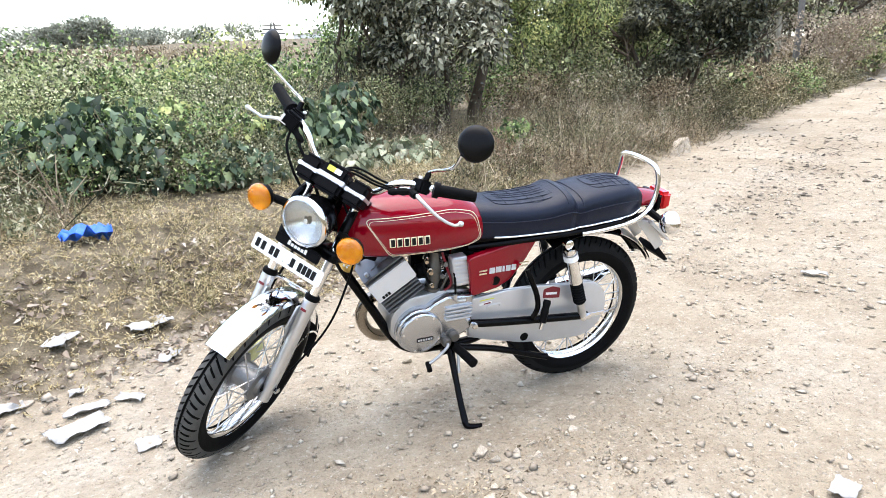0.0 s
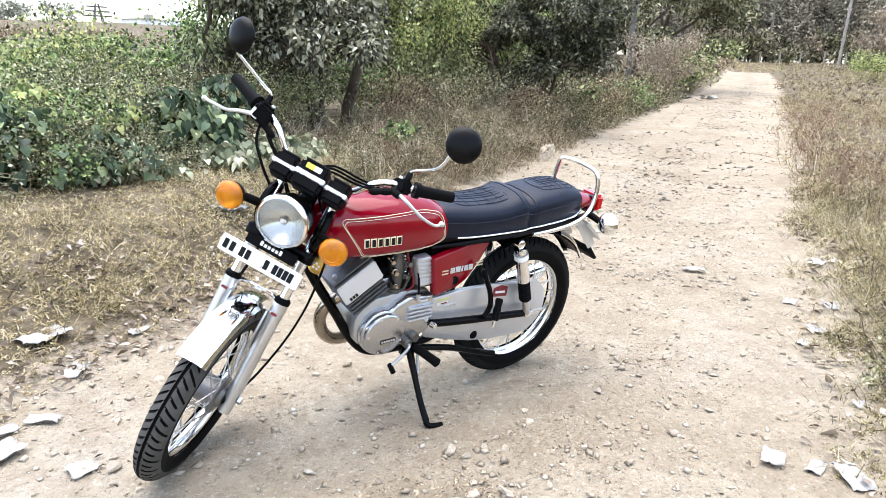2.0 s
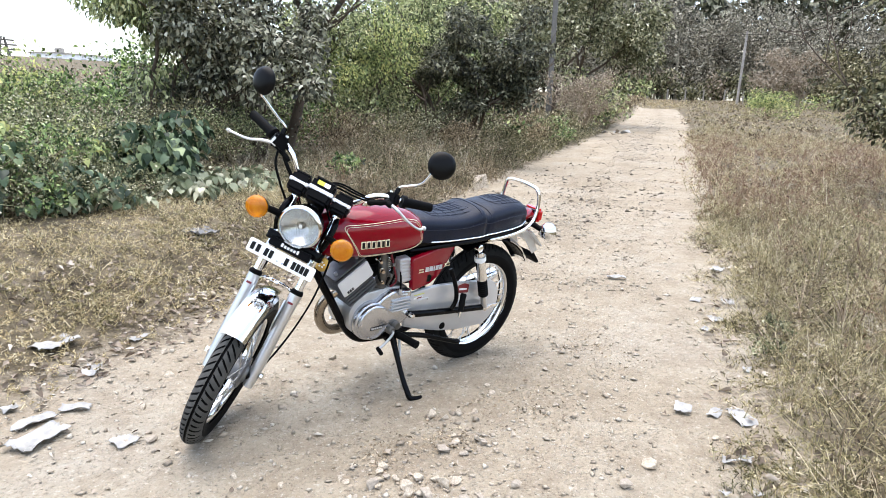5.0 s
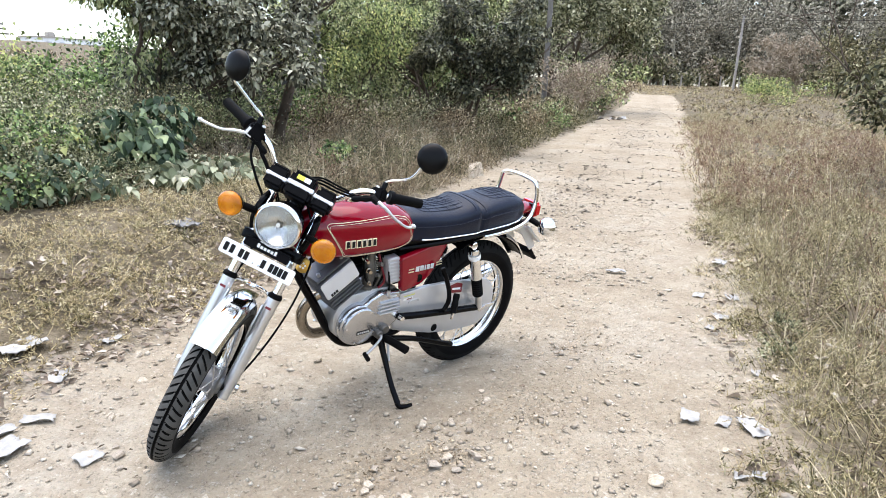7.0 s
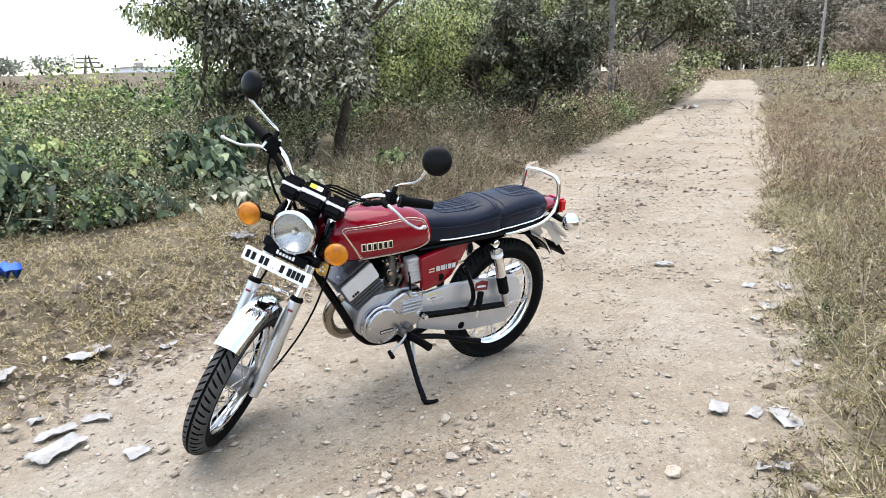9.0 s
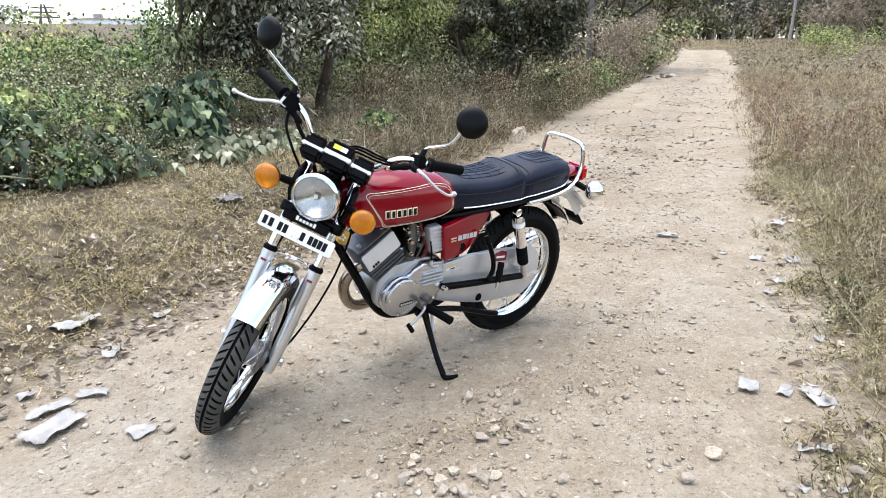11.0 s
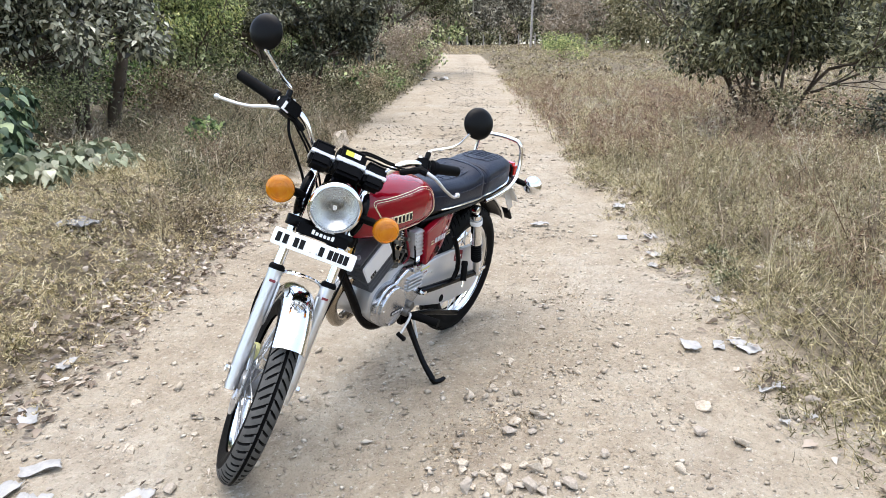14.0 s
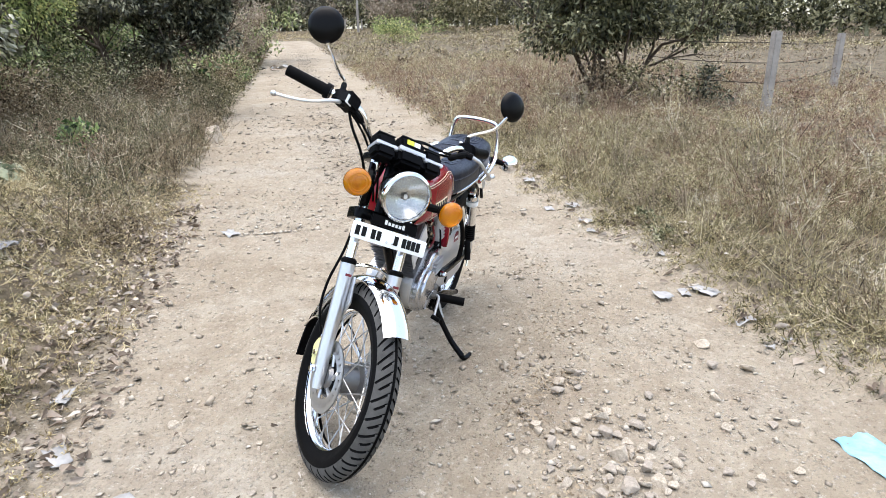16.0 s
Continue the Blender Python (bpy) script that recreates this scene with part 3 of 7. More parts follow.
# large trees beside the track
tree("tree", "broad-leaved tree with dusty grey-green leaves and twin dark stems", -3.1, -6.95,
     [(0.0, 0.0, -0.16, 0.28, 1.75, 0.095), (0.5, 0.2, 0.05, 0.2, 1.5, 0.045), (0.75, 0.5, 0.25, 0.1, 1.3, 0.045), (1.1, 0.3, 0.4, 0.1, 1.2, 0.04), (0.3, -0.2, 0.25, -0.1, 1.4, 0.045)], 3, 0.084, 21000, 0.25, M_BROADLEAF, 3, hang=0.45, clip_low=0.95, ratio=0.5, keep=(-2.05, -6.25, 1.5), rounded=True, share=0.5, sheet=0.45)
tree("tree", "dark-leaved tree leaning over dry undergrowth by the track", -6.9, -7.5,
     [(0, 0, -0.1, 0.1, 1.2, 0.06), (0.3, 0.2, 0.2, 0.1, 1.1, 0.045), (-0.4, 0.3, -0.4, 0.4, 1.2, 0.045), (-0.1, 0.4, -0.2, 0.4, 1.0, 0.04), (-0.6, 0.0, -0.3, 0.1, 1.1, 0.045)], 3, 0.08, 22000, 0.22, M_DARKLEAF, 7, hang=0.35, clip_low=0.85, ratio=0.5, rounded=True, keep=(-7.4, -7.05, 1.4), share=0.38, sheet=0.5)
tree("tree", "light-green slender trees standing behind the dry verge", -5.9, -8.9,
     [(0, 0, 0.05, 0.0, 1.2, 0.05), (0.8, 0.2, 0.1, 0.1, 1.4, 0.045), (-0.7, 0.3, -0.1, 0.1, 1.3, 0.045), (-1.5, -0.3, 0.0, 0.1, 1.5, 0.05)], 3, 0.08, 17000, 0.32, M_LIGHTLEAF, 11, hang=0.6, ratio=0.5, share=0.34)
tree("tree", "yellow-green saplings tangled between the larger trees", -4.6, -7.7,
     [(0, 0, 0.1, 0.0, 1.0, 0.03), (-0.6, -0.3, -0.1, 0.1, 1.1, 0.03), (-1.2, -0.3, -0.1, 0.1, 1.0, 0.03)], 3, 0.065, 13000, 0.26, M_YELLOWLEAF, 12, hang=0.6, ratio=0.5, share=0.35)
tree("tree", "creeper-hung light-green tree at the field's edge", -1.05, -6.95,
     [(0, 0, 0.05, 0.05, 1.2, 0.04), (-0.2, 0.1, -0.1, -0.1, 1.3, 0.04)], 3, 0.075, 9000, 0.24, M_LIGHTLEAF, 13, hang=1.2, ratio=0.5, keep=(-1.1, -6.9, 0.8))
tree("tree", "bushy dark-green tree standing in tall dry weeds", -9.45, 0.5,
     [(0, 0, 0.0, 0.0, 1.45, 0.07), (0.2, 0.15, 0.2, 0.3, 1.0, 0.04), (-0.2, 0.3, -0.15, 0.35, 1.2, 0.045), (0.1, -0.2, 0.1, -0.15, 1.2, 0.045), (0.0, -0.1, 0.1, -0.5, 1.9, 0.05)], 3, 0.1, 26000, 0.32, M_GLOSSLEAF, 17, hang=0.5, clip_low=0.9, keep=(-9.55, 0.75, 1.75), share=0.5)

tree("tree", "dusty light-green tree standing behind darker trees", -10.2, -11.6,
     [(0, 0, 0.0, 0.1, 1.6, 0.09), (0.6, 0.4, 0.3, 0.2, 1.5, 0.06), (-0.7, 0.1, -0.3, 0.2, 1.6, 0.06)], 3, 0.12, 17000, 0.42, M_LIGHTLEAF, 19, hang=0.5, ratio=0.5)
tree("tree", "broad-crowned olive-green tree behind the dry bush", -20.5, -16.5,
     [(0, 0, 0.0, 0.0, 2.2, 0.14), (1.2, 0.6, 0.2, 0.2, 2.2, 0.1), (-1.5, 0.2, -0.2, 0.2, 2.4, 0.1)], 3, 0.2, 13000, 0.5, M_GREYLEAF, 23, hang=0.3)
tree("tree", "tall grey-green tree beyond the weeds", -26.0, -18.5,
     [(0, 0, 0.0, 0.0, 2.5, 0.16), (1.5, 0.6, 0.2, 0.2, 2.4, 0.1), (-1.8, 0.4, -0.2, 0.2, 2.6, 0.1)], 3, 0.22, 12000, 0.6, M_GREYLEAF, 29, hang=0.3)
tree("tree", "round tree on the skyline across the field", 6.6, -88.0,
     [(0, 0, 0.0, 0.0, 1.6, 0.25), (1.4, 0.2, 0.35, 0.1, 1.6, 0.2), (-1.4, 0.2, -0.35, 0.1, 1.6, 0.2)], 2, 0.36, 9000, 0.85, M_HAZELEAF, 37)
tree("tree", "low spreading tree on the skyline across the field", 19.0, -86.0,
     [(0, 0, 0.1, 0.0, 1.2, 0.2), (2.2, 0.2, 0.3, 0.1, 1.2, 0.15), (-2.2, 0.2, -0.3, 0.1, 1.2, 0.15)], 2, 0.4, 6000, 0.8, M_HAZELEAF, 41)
# shrubs and creepers on the left bank
for i, (x, y, r, h, leaf, n, mat, label) in enumerate([
    (1.15, -3.55, 0.5, 0.45, 0.024, 6000, M_GREYLEAF, "leafy grey-green shrub at the foot of the bank"),
    (0.75, -4.6, 0.75, 0.7, 0.025, 10500, M_GREYLEAF, "tangled light-green shrub on the bank"),
    (2.2, -4.7, 0.8, 0.85, 0.027, 11000, M_LIGHTLEAF, "tangled light-green shrub on the bank"),
    (2.7, -3.9, 0.7, 0.6, 0.025, 8000, M_GREYLEAF, "dusty grey-green shrub in the field"),
    (-0.9, -5.6, 0.8, 0.8, 0.026, 10000, M_OLIVELEAF, "tangled olive-green shrub on the bank"),
    (0.3, -6.0, 0.9, 0.9, 0.028, 11000, M_GREYLEAF, "tangled olive-green shrub on the bank"),
    (1.3, -5.9, 0.9, 0.85, 0.028, 11000, M_LIGHTLEAF, "tangled olive-green shrub on the bank"),
    (1.2, -7.2, 1.1, 1.0, 0.046, 6800, M_GREENLEAF, "bright green shrub at the field's edge"),
    (2.6, -6.8, 1.2, 0.95, 0.046, 7200, M_GREYLEAF, "dusty grey-green shrub in the field"),
    (-0.2, -9.2, 1.2, 1.0, 0.06, 6200, M_GREENLEAF, "bright green shrub at the field's edge"),
    (1.6, -9.4, 1.5, 0.85, 0.06, 6200, M_LIGHTLEAF, "tangled olive-green shrub on the bank"),
    (4.2, -7.6, 1.4, 0.9, 0.06, 6200, M_LIGHTLEAF, "tangled light-green shrub on the bank"),
    (3.6, -11.5, 1.8, 1.1, 0.08, 5200, M_OLIVELEAF, "overgrown green shrub in the field"),
    (3.5, -8.6, 1.3, 1.45, 0.05, 9000, M_GREENLEAF, "domed dark green shrub in the field"),
    (0.4, -8.2, 0.9, 1.4, 0.045, 7000, M_YELLOWLEAF, "bright green shrub standing over the bank"),
    (1.9, -7.9, 0.8, 1.25, 0.045, 5600, M_LIGHTLEAF, "tangled light-green shrub on the bank"),
    (2.9, -5.6, 0.8, 1.05, 0.04, 6800, M_LIGHTLEAF, "tangled light-green shrub on the bank"),
]):
    bush("shrub", label, x, y, r, h, leaf, n, mat, 100 + i, lumps=22 if r > 0.4 else 6, ratio=0.62)
# broad-leaved creepers that stand out of the bank's small-leaved tangle
for label, x, y, r, h, leaf, n, mat, seed, lumps in (
    ("dark green creeper mound with large heart-shaped leaves", -0.13, -4.75, 0.55, 0.92, 0.105, 1100, M_CREEPER, 501, 8),
    # the mound's lit top, given by leaves of a sunlit colour
    ("yellow-green creeper leaves painted as the sunlit top of a mound", 0.25, -5.0, 0.45, 1.0, 0.07, 1000, M_YELLOWLEAF, 502, 8),
    ("dark green creeper bush with broad leaves", 1.42, -3.8, 0.6, 0.85, 0.088, 1150, M_CREEPER, 503, 13),
    ("dark green creeper bush with broad leaves", 1.95, -4.05, 0.5, 0.75, 0.075, 700, M_CREEPER, 504, 10),
    ("yellow-green creeper over a broad-leaved bush", 1.1, -4.35, 0.45, 0.95, 0.07, 1000, M_YELLOWLEAF, 509, 9),
    ("low sprawl of pale dusty creeper leaves", -0.35, -3.95, 0.65, 0.24, 0.1, 380, M_PALECREEPER, 505, 12),
    ("low sprawl of pale dusty creeper leaves", 0.42, -3.8, 0.5, 0.18, 0.085, 170, M_PALECREEPER, 506, 10),
    ("low sprawl of dusty creeper leaves", -0.9, -4.15, 0.45, 0.26, 0.09, 260, M_PALECREEPER, 507, 10),
    ("green creeper at the foot of the bank", 0.8, -3.6, 0.3, 0.28, 0.085, 170, M_CREEPER, 508, 7),
):
    creeper(label, x, y, r, h, leaf, n, mat, seed, lumps)
# thickets below and between the trees
for i, (x, y, r, h, leaf, n, mat, label) in enumerate([
    (0.9, -13.5, 1.8, 0.9, 0.08, 5000, M_LIGHTLEAF, "tangled olive-green shrub on the bank"),
    (-2.4, -13.2, 1.8, 1.0, 0.08, 5000, M_GREENLEAF, "overgrown green shrub in the field"),
    (-3.6, -9, 1.3, 1.9, 0.06, 9000, M_LIGHTLEAF, "tall tangled thicket of light-green leaves"),
    (-5.4, -8.2, 1.0, 1.6, 0.055, 8000, M_LIGHTLEAF, "tall tangled thicket of light-green leaves"),
    (-2.2, -9.6, 1.2, 1.7, 0.06, 8000, M_GREENLEAF, "tall tangled thicket of green leaves"),
    (-8.6, -9.6, 1.5, 2.2, 0.08, 7000, M_GREENLEAF, "tall tangled thicket of green leaves"),
    (-7.4, -11.4, 1.8, 2.8, 0.1, 7000, M_YELLOWLEAF, "tall tangled thicket of yellow-green leaves"),
    (-2.35, -7.5, 0.9, 1.3, 0.045, 8000, M_DARKLEAF, "dark leafy thicket behind the tree's stems"),
    (-1.5, -7.3, 0.8, 1.25, 0.045, 7000, M_DARKLEAF, "dark leafy thicket behind the tree's stems"),
    (-3.6, -7.7, 0.8, 1.1, 0.045, 6500, M_GREENLEAF, "green thicket behind the tree's stems"),
    (-1.9, -6.4, 0.6, 0.75, 0.03, 5600, M_LIGHTLEAF, "grey-green creepers hanging below the tree"),
    (-1.0, -6.0, 0.6, 0.75, 0.03, 5200, M_LIGHTLEAF, "light-green creepers hanging below the tree"),
    (-3.9, -6.9, 0.7, 0.75, 0.032, 5600, M_DRYLEAF, "dry brown undergrowth below the trees"),
    (-5.0, -6.7, 0.7, 0.75, 0.032, 5600, M_OLIVELEAF, "dry olive undergrowth below the trees"),
    (-5.9, -7.1, 0.7, 0.85, 0.035, 5600, M_GREYLEAF, "grey-green undergrowth below the trees"),
    (-6.3, -6.4, 0.7, 0.55, 0.03, 5200, M_DRYLEAF, "dry brown undergrowth below the trees"),
    (-7.6, -8.3, 0.9, 1.0, 0.04, 6000, M_DARKLEAF, "dark leafy thicket below the trees"),
    (-7.8, -6.9, 0.7, 0.5, 0.03, 5200, M_OLIVELEAF, "dry olive undergrowth below the trees"),
    (-2.2, -4.2, 0.35, 0.3, 0.045, 1400, M_GREENLEAF, "small leafy green plant in dry weeds"),
    (1.45, -3.75, 0.55, 0.7, 0.03, 6500, M_GREENLEAF, "small-leaved green tangle among creepers"),
    (2.0, -3.95, 0.5, 0.6, 0.03, 5000, M_GREENLEAF, "small-leaved green tangle among creepers"),
    (0.5, -3.95, 0.5, 0.35, 0.026, 4500, M_GREYLEAF, "dusty grey-green tangle among creepers"),
]):
    bush("shrub", label, x, y, r, h, leaf, n, mat, 120 + i, lumps=22 if r > 0.4 else 6)
# shrubs along the track
for i, (x, y, r, h, leaf, n, mat, label) in enumerate([
    (-9.2, -7.7, 0.8, 0.7, 0.035, 6000, M_OLIVELEAF, "dusty olive shrub by the track"),
    (-8.4, -8.4, 0.9, 0.9, 0.045, 5200, M_GREYLEAF, "dusty grey-green shrub by the track"),
    (-10.6, -8.4, 0.8, 0.75, 0.04, 5200, M_DRYLEAF, "dry brown shrub by the track"),
    (-12.8, -9.3, 0.7, 0.75, 0.05, 3600, M_GREENLEAF, "small green shrub by the track"),
    (-14.6, -10.4, 0.8, 0.8, 0.06, 3600, M_OLIVELEAF, "dusty olive shrub by the track"),
    (-18.9, -12.66, 1.15, 2.4, 0.07, 7000, M_BUSHDRY, "tall dry brown thorn bush"),
    (-19.8, -13.0, 0.9, 1.9, 0.07, 3600, M_BUSHDRY, "tall dry brown thorn bush"),
    (-24.5, -14.9, 1.7, 2.4, 0.14, 4200, M_LIGHTLEAF, "dusty olive shrub by the track"),
    (-46.7, -15.9, 2.1, 1.9, 0.11, 6500, M_YELLOWLEAF, "bright yellow-green shrub in the dry weeds"),
    (-8.7, 0.5, 0.6, 0.8, 0.045, 2200, M_DRYLEAF, "tall dry weeds before a dark tree"),
    (-8.5, 1.3, 0.6, 0.75, 0.045, 2200, M_OLIVELEAF, "tall olive weeds before a dark tree"),
    (-9.0, 2.0, 0.5, 0.7, 0.05, 1600, M_DARKLEAF, "low dark green bush by the fence"),
    (-1.14, 1.03, 0.11, 0.11, 0.017, 420, M_GREYLEAF, "small grey-green weed at the track's edge"),
    (-1.5, 0.95, 0.1, 0.14, 0.017, 360, M_GREYLEAF, "small grey-green weed at the track's edge"),
]):
    bush("shrub", label, x, y, r, h, leaf, n, mat, 140 + i, lumps=16 if r > 0.4 else 6)

# single weed plants that stand out of the verges
rw = np.random.RandomState(61)
KINDS = ((M_DRYLEAF, "brown twiggy weed plant in the verge"), (M_VERGE, "straw-green weed plant in the verge"), (M_OLIVELEAF, "olive weed plant in the verge"), (M_RUSTWEED, "rust-brown weed plant in the verge"))
for k in range(64):
    if k < 34:
        x, y = xy_of(rw.uniform(-3.8, 7), 1.95 + 3.8 * rw.uniform(0, 1) ** 1.3)
    elif k < 52:
        x, y = xy_of(rw.uniform(0.5, 9), -1.75 - 2.2 * rw.uniform(0, 1))
    else:
        x, y = xy_of(rw.uniform(-4.5, 2), -3.0 - 3.0 * rw.uniform(0, 1))
    if len(clear_of(np.array([[x, y]]))) == 0:
        continue
    mat, label = KINDS[rw.randint(4)]
    r = rw.uniform(0.16, 0.34)
    bush("weed_plant", label, float(x), float(y), r, rw.uniform(0.3, 0.62), rw.uniform(0.013, 0.019), 900, mat, 700 + k, ratio=0.5, lumps=11, group="weed plants")

# weeds and grass, dense near the track and coarser far off
def heights(n, lo, hi, seed):
    return lo + (hi - lo) * np.random.RandomState(seed).uniform(0, 1, n) ** 1.6


def weeds(name, label, xy, lo, hi, spread, leaf, per, stems, twigs, mat, seed, upright=0.55):
    swell = np.clip(0.75 + 0.8 * waves(xy[:, 0], xy[:, 1], 2.3), 0.3, 1.6)
    return weed_stuff(name, label, xy, heights(len(xy), lo, hi, seed) * swell, spread, leaf * heights(len(xy), 0.75, 1.5, seed + 1), per, stems, twigs, mat, seed, upright)


weeds("dry_weeds", "tall dry straw-brown weeds with seed heads", patchy(scatter(1300, -4.5, 7, 2.2, 6.5, 51), 1.3, 0.0), 0.15, 0.66, 0.26, 0.0125, 3, 5, 6, M_RUSTWEED, 52)
weeds("olive_weeds", "tall olive-grey weeds with pale tops", patchy(scatter(1000, -4.5, 7, 2.1, 6.5, 53), 1.7, -0.1), 0.12, 0.52, 0.26, 0.0125, 4, 5, 4, M_VERGE, 54)
weeds("near_weeds", "dense waist of brown twiggy weeds beside the track", scatter(780, -4.2, 4.5, 1.8, 4.6, 251), 0.2, 0.48, 0.22, 0.0098, 3, 5, 6, M_DRYLEAF, 252, 0.5)
weeds("near_grey_weeds", "dense straw and olive weeds beside the track", scatter(700, -4.2, 4.5, 1.75, 5.0, 253), 0.18, 0.46, 0.22, 0.0095, 3, 5, 5, M_VERGE, 254, 0.5)
weeds("fringe_weeds", "low brown weeds spilling onto the track's edge", scatter(480, -4.2, 6, 1.55, 2.0, 255), 0.05, 0.2, 0.16, 0.0095, 2, 6, 5, M_VERGE, 256, 0.35)
weeds("edge_weeds", "short dry weeds along the track's edge", patchy(scatter(1000, -4.5, 7, 1.48, 2.3, 55), 3.0, 0.0), 0.05, 0.2, 0.2, 0.0098, 3, 5, 4, M_OLIVELEAF, 56, 0.3)
weeds("far_weeds", "dry brown and olive weeds receding into the distance", patchy(scatter(1200, 5, 24, 1.6, 10, 57, 1.3), 0.9, -0.6), 0.3, 0.75, 0.38, 0.023, 3, 5, 4, M_RUSTWEED, 58)
weeds("straw_tufts", "bleached straw tufts in the roadside weeds", patchy(scatter(900, 2, 26, 1.7, 9, 157, 1.3), 0.8, -0.1), 0.3, 0.7, 0.25, 0.016, 3, 5, 5, M_STRAW, 158, 0.7)
weeds("far_olive_weeds", "dusty olive weeds receding into the distance", patchy(scatter(1300, 5, 30, 1.6, 12, 59, 1.3), 1.2, -0.2), 0.2, 0.55, 0.42, 0.024, 3, 5, 4, M_VERGE, 60)
weeds("distant_weeds", "dry brown weeds far along the track", scatter(1000, 24, 76, 1.7, 45, 61), 0.2, 0.7, 0.9, 0.08, 3, 4, 3, M_DRYLEAF, 62)
weeds("distant_olive_weeds", "olive weeds far along the track", scatter(800, 24, 76, 1.7, 30, 63), 0.2, 0.7, 0.9, 0.08, 3, 4, 3, M_VERGE, 64)
weeds("side_field_weeds", "dry brown weeds in the fenced field", scatter(650, 1, 45, 9.5, 34, 171, 1.2), 0.25, 0.65, 0.6, 0.065, 2, 4, 3, M_DRYLEAF, 172)
weeds("track_end_weeds", "dry grass where the track ends", scatter(420, 59, 76, -9, 1.8, 161), 0.08, 0.22, 0.7, 0.06, 3, 4, 3, M_STRAW, 162)
weeds("bank_weeds", "dry brown twiggy weeds on the bank", clear_of(patchy(scatter(1500, 1.2, 9.5, -3.9, -1.5, 65), 1.5, -0.1)), 0.15, 0.62, 0.28, 0.0125, 4, 6, 4, M_DRYLEAF, 66)
weeds("bank_olive_weeds", "olive-grey twiggy weeds on the bank", clear_of(patchy(scatter(1600, 1.0, 9.5, -4.5, -1.55, 67), 1.9, -0.1)), 0.15, 0.6, 0.28, 0.0135, 5, 5, 4, M_BANKWEED, 68)
weeds("bank_far_weeds", "dry weeds along the far bank", scatter(1000, 9, 26, -4.0, -1.75, 69), 0.2, 0.7, 0.4, 0.042, 2, 5, 3, M_OLIVELEAF, 70)
weeds("bank_distant_weeds", "dry weeds at the far end of the bank", scatter(800, 26, 70, -9.0, -2.3, 71), 0.3, 1.0, 0.8, 0.13, 2, 4, 3, M_DRYLEAF, 72)
weeds("mat_weeds", "flat mat of tiny-leaved straw-coloured weeds on the low bank", patchy(scatter(1900, -4.5, 3.2, -3.5, -1.28, 73), 2.5, -1.1), 0.05, 0.15, 0.34, 0.0105, 3, 5, 4, M_STRAW, 74, 0.0)
weeds("mat_olive_weeds", "matted olive weeds on the low bank", patchy(scatter(1200, -4.5, 2.8, -3.8, -1.5, 75), 2.0, 0.0), 0.06, 0.2, 0.25, 0.011, 4, 5, 4, M_VERGE, 76, 0.3)
weeds("bank_tangle_weeds", "tangle of grey-green creepers and dry stems", clear_of(scatter(1100, -5, 3, -7.0, -2.8, 77)), 0.2, 0.62, 0.4, 0.027, 3, 5, 4, M_GREYLEAF, 78, 0.45)
weeds("bank_brown_tangle", "tangle of dry brown stems among creepers", clear_of(patchy(scatter(700, -5, 3, -7.0, -2.7, 177), 1.2, 0.1)), 0.3, 0.85, 0.35, 0.02, 2, 6, 5, M_DRYLEAF, 178, 0.5)
weeds("field_weeds", "overgrown green and brown field", scatter(1000, -14, 5, -16, -6.5, 79), 0.25, 0.65, 0.6, 0.045, 2, 5, 3, M_LIGHTLEAF, 80)
weeds("far_field_weeds", "brown dry field on the far rise", scatter(1700, -45, 40, -75, -15, 81), 0.3, 0.8, 1.1, 0.15, 2, 4, 2, M_DRYLEAF, 82)
weeds("pale_tufts", "pale grey-white seed tufts standing in the weeds", patchy(scatter(420, -4.5, 9, 1.9, 7, 151), 1.1, 0.3), 0.35, 0.7, 0.2, 0.012, 5, 4, 6, M_PALETUFT, 152, 0.75)
weeds("bank_pale_twigs", "bleached bare twigs among the bank's weeds", clear_of(patchy(scatter(220, 1.8, 9, -4.2, -1.8, 153), 1.4, 0.1)), 0.3, 0.65, 0.3, 0.006, 1, 5, 7, M_PALETUFT, 154, 0.5)
grass_stuff("straw_grass", "dry straw grass in the roadside weeds", patchy(scatter(600, -4.5, 7, 1.7, 6, 83), 2.2, 0.35), 0.3, 7, M_STRAW, 84, 0.0036, 0.45)
grass_stuff("verge_grass", "tangle of thin straw and olive grass in the verge", scatter(1500, -4.4, 6, 1.65, 4.4, 183), 0.3, 9, M_VERGE, 184, 0.0028, 0.8)
grass_stuff("verge_turf", "short matted straw grass along the verge's edge", patchy(scatter(1100, -4.4, 5, 1.42, 2.1, 185), 3.2, -0.4), 0.085, 9, M_STRAW, 186, 0.0026, 1.3)
grass_stuff("bank_straw_grass", "dry straw grass on the bank", patchy(scatter(900, -4.5, 8, -3.6, -1.35, 85), 2.6, 0.1), 0.13, 7, M_STRAW, 86, 0.0032, 0.9)
grass_stuff("edge_grass", "sparse short grass at the track's edge", patchy(scatter(900, -4.5, 5, 1.35, 1.95, 87), 4.0, 0.0), 0.055, 8, M_OLIVELEAF, 88, 0.0028, 0.9)


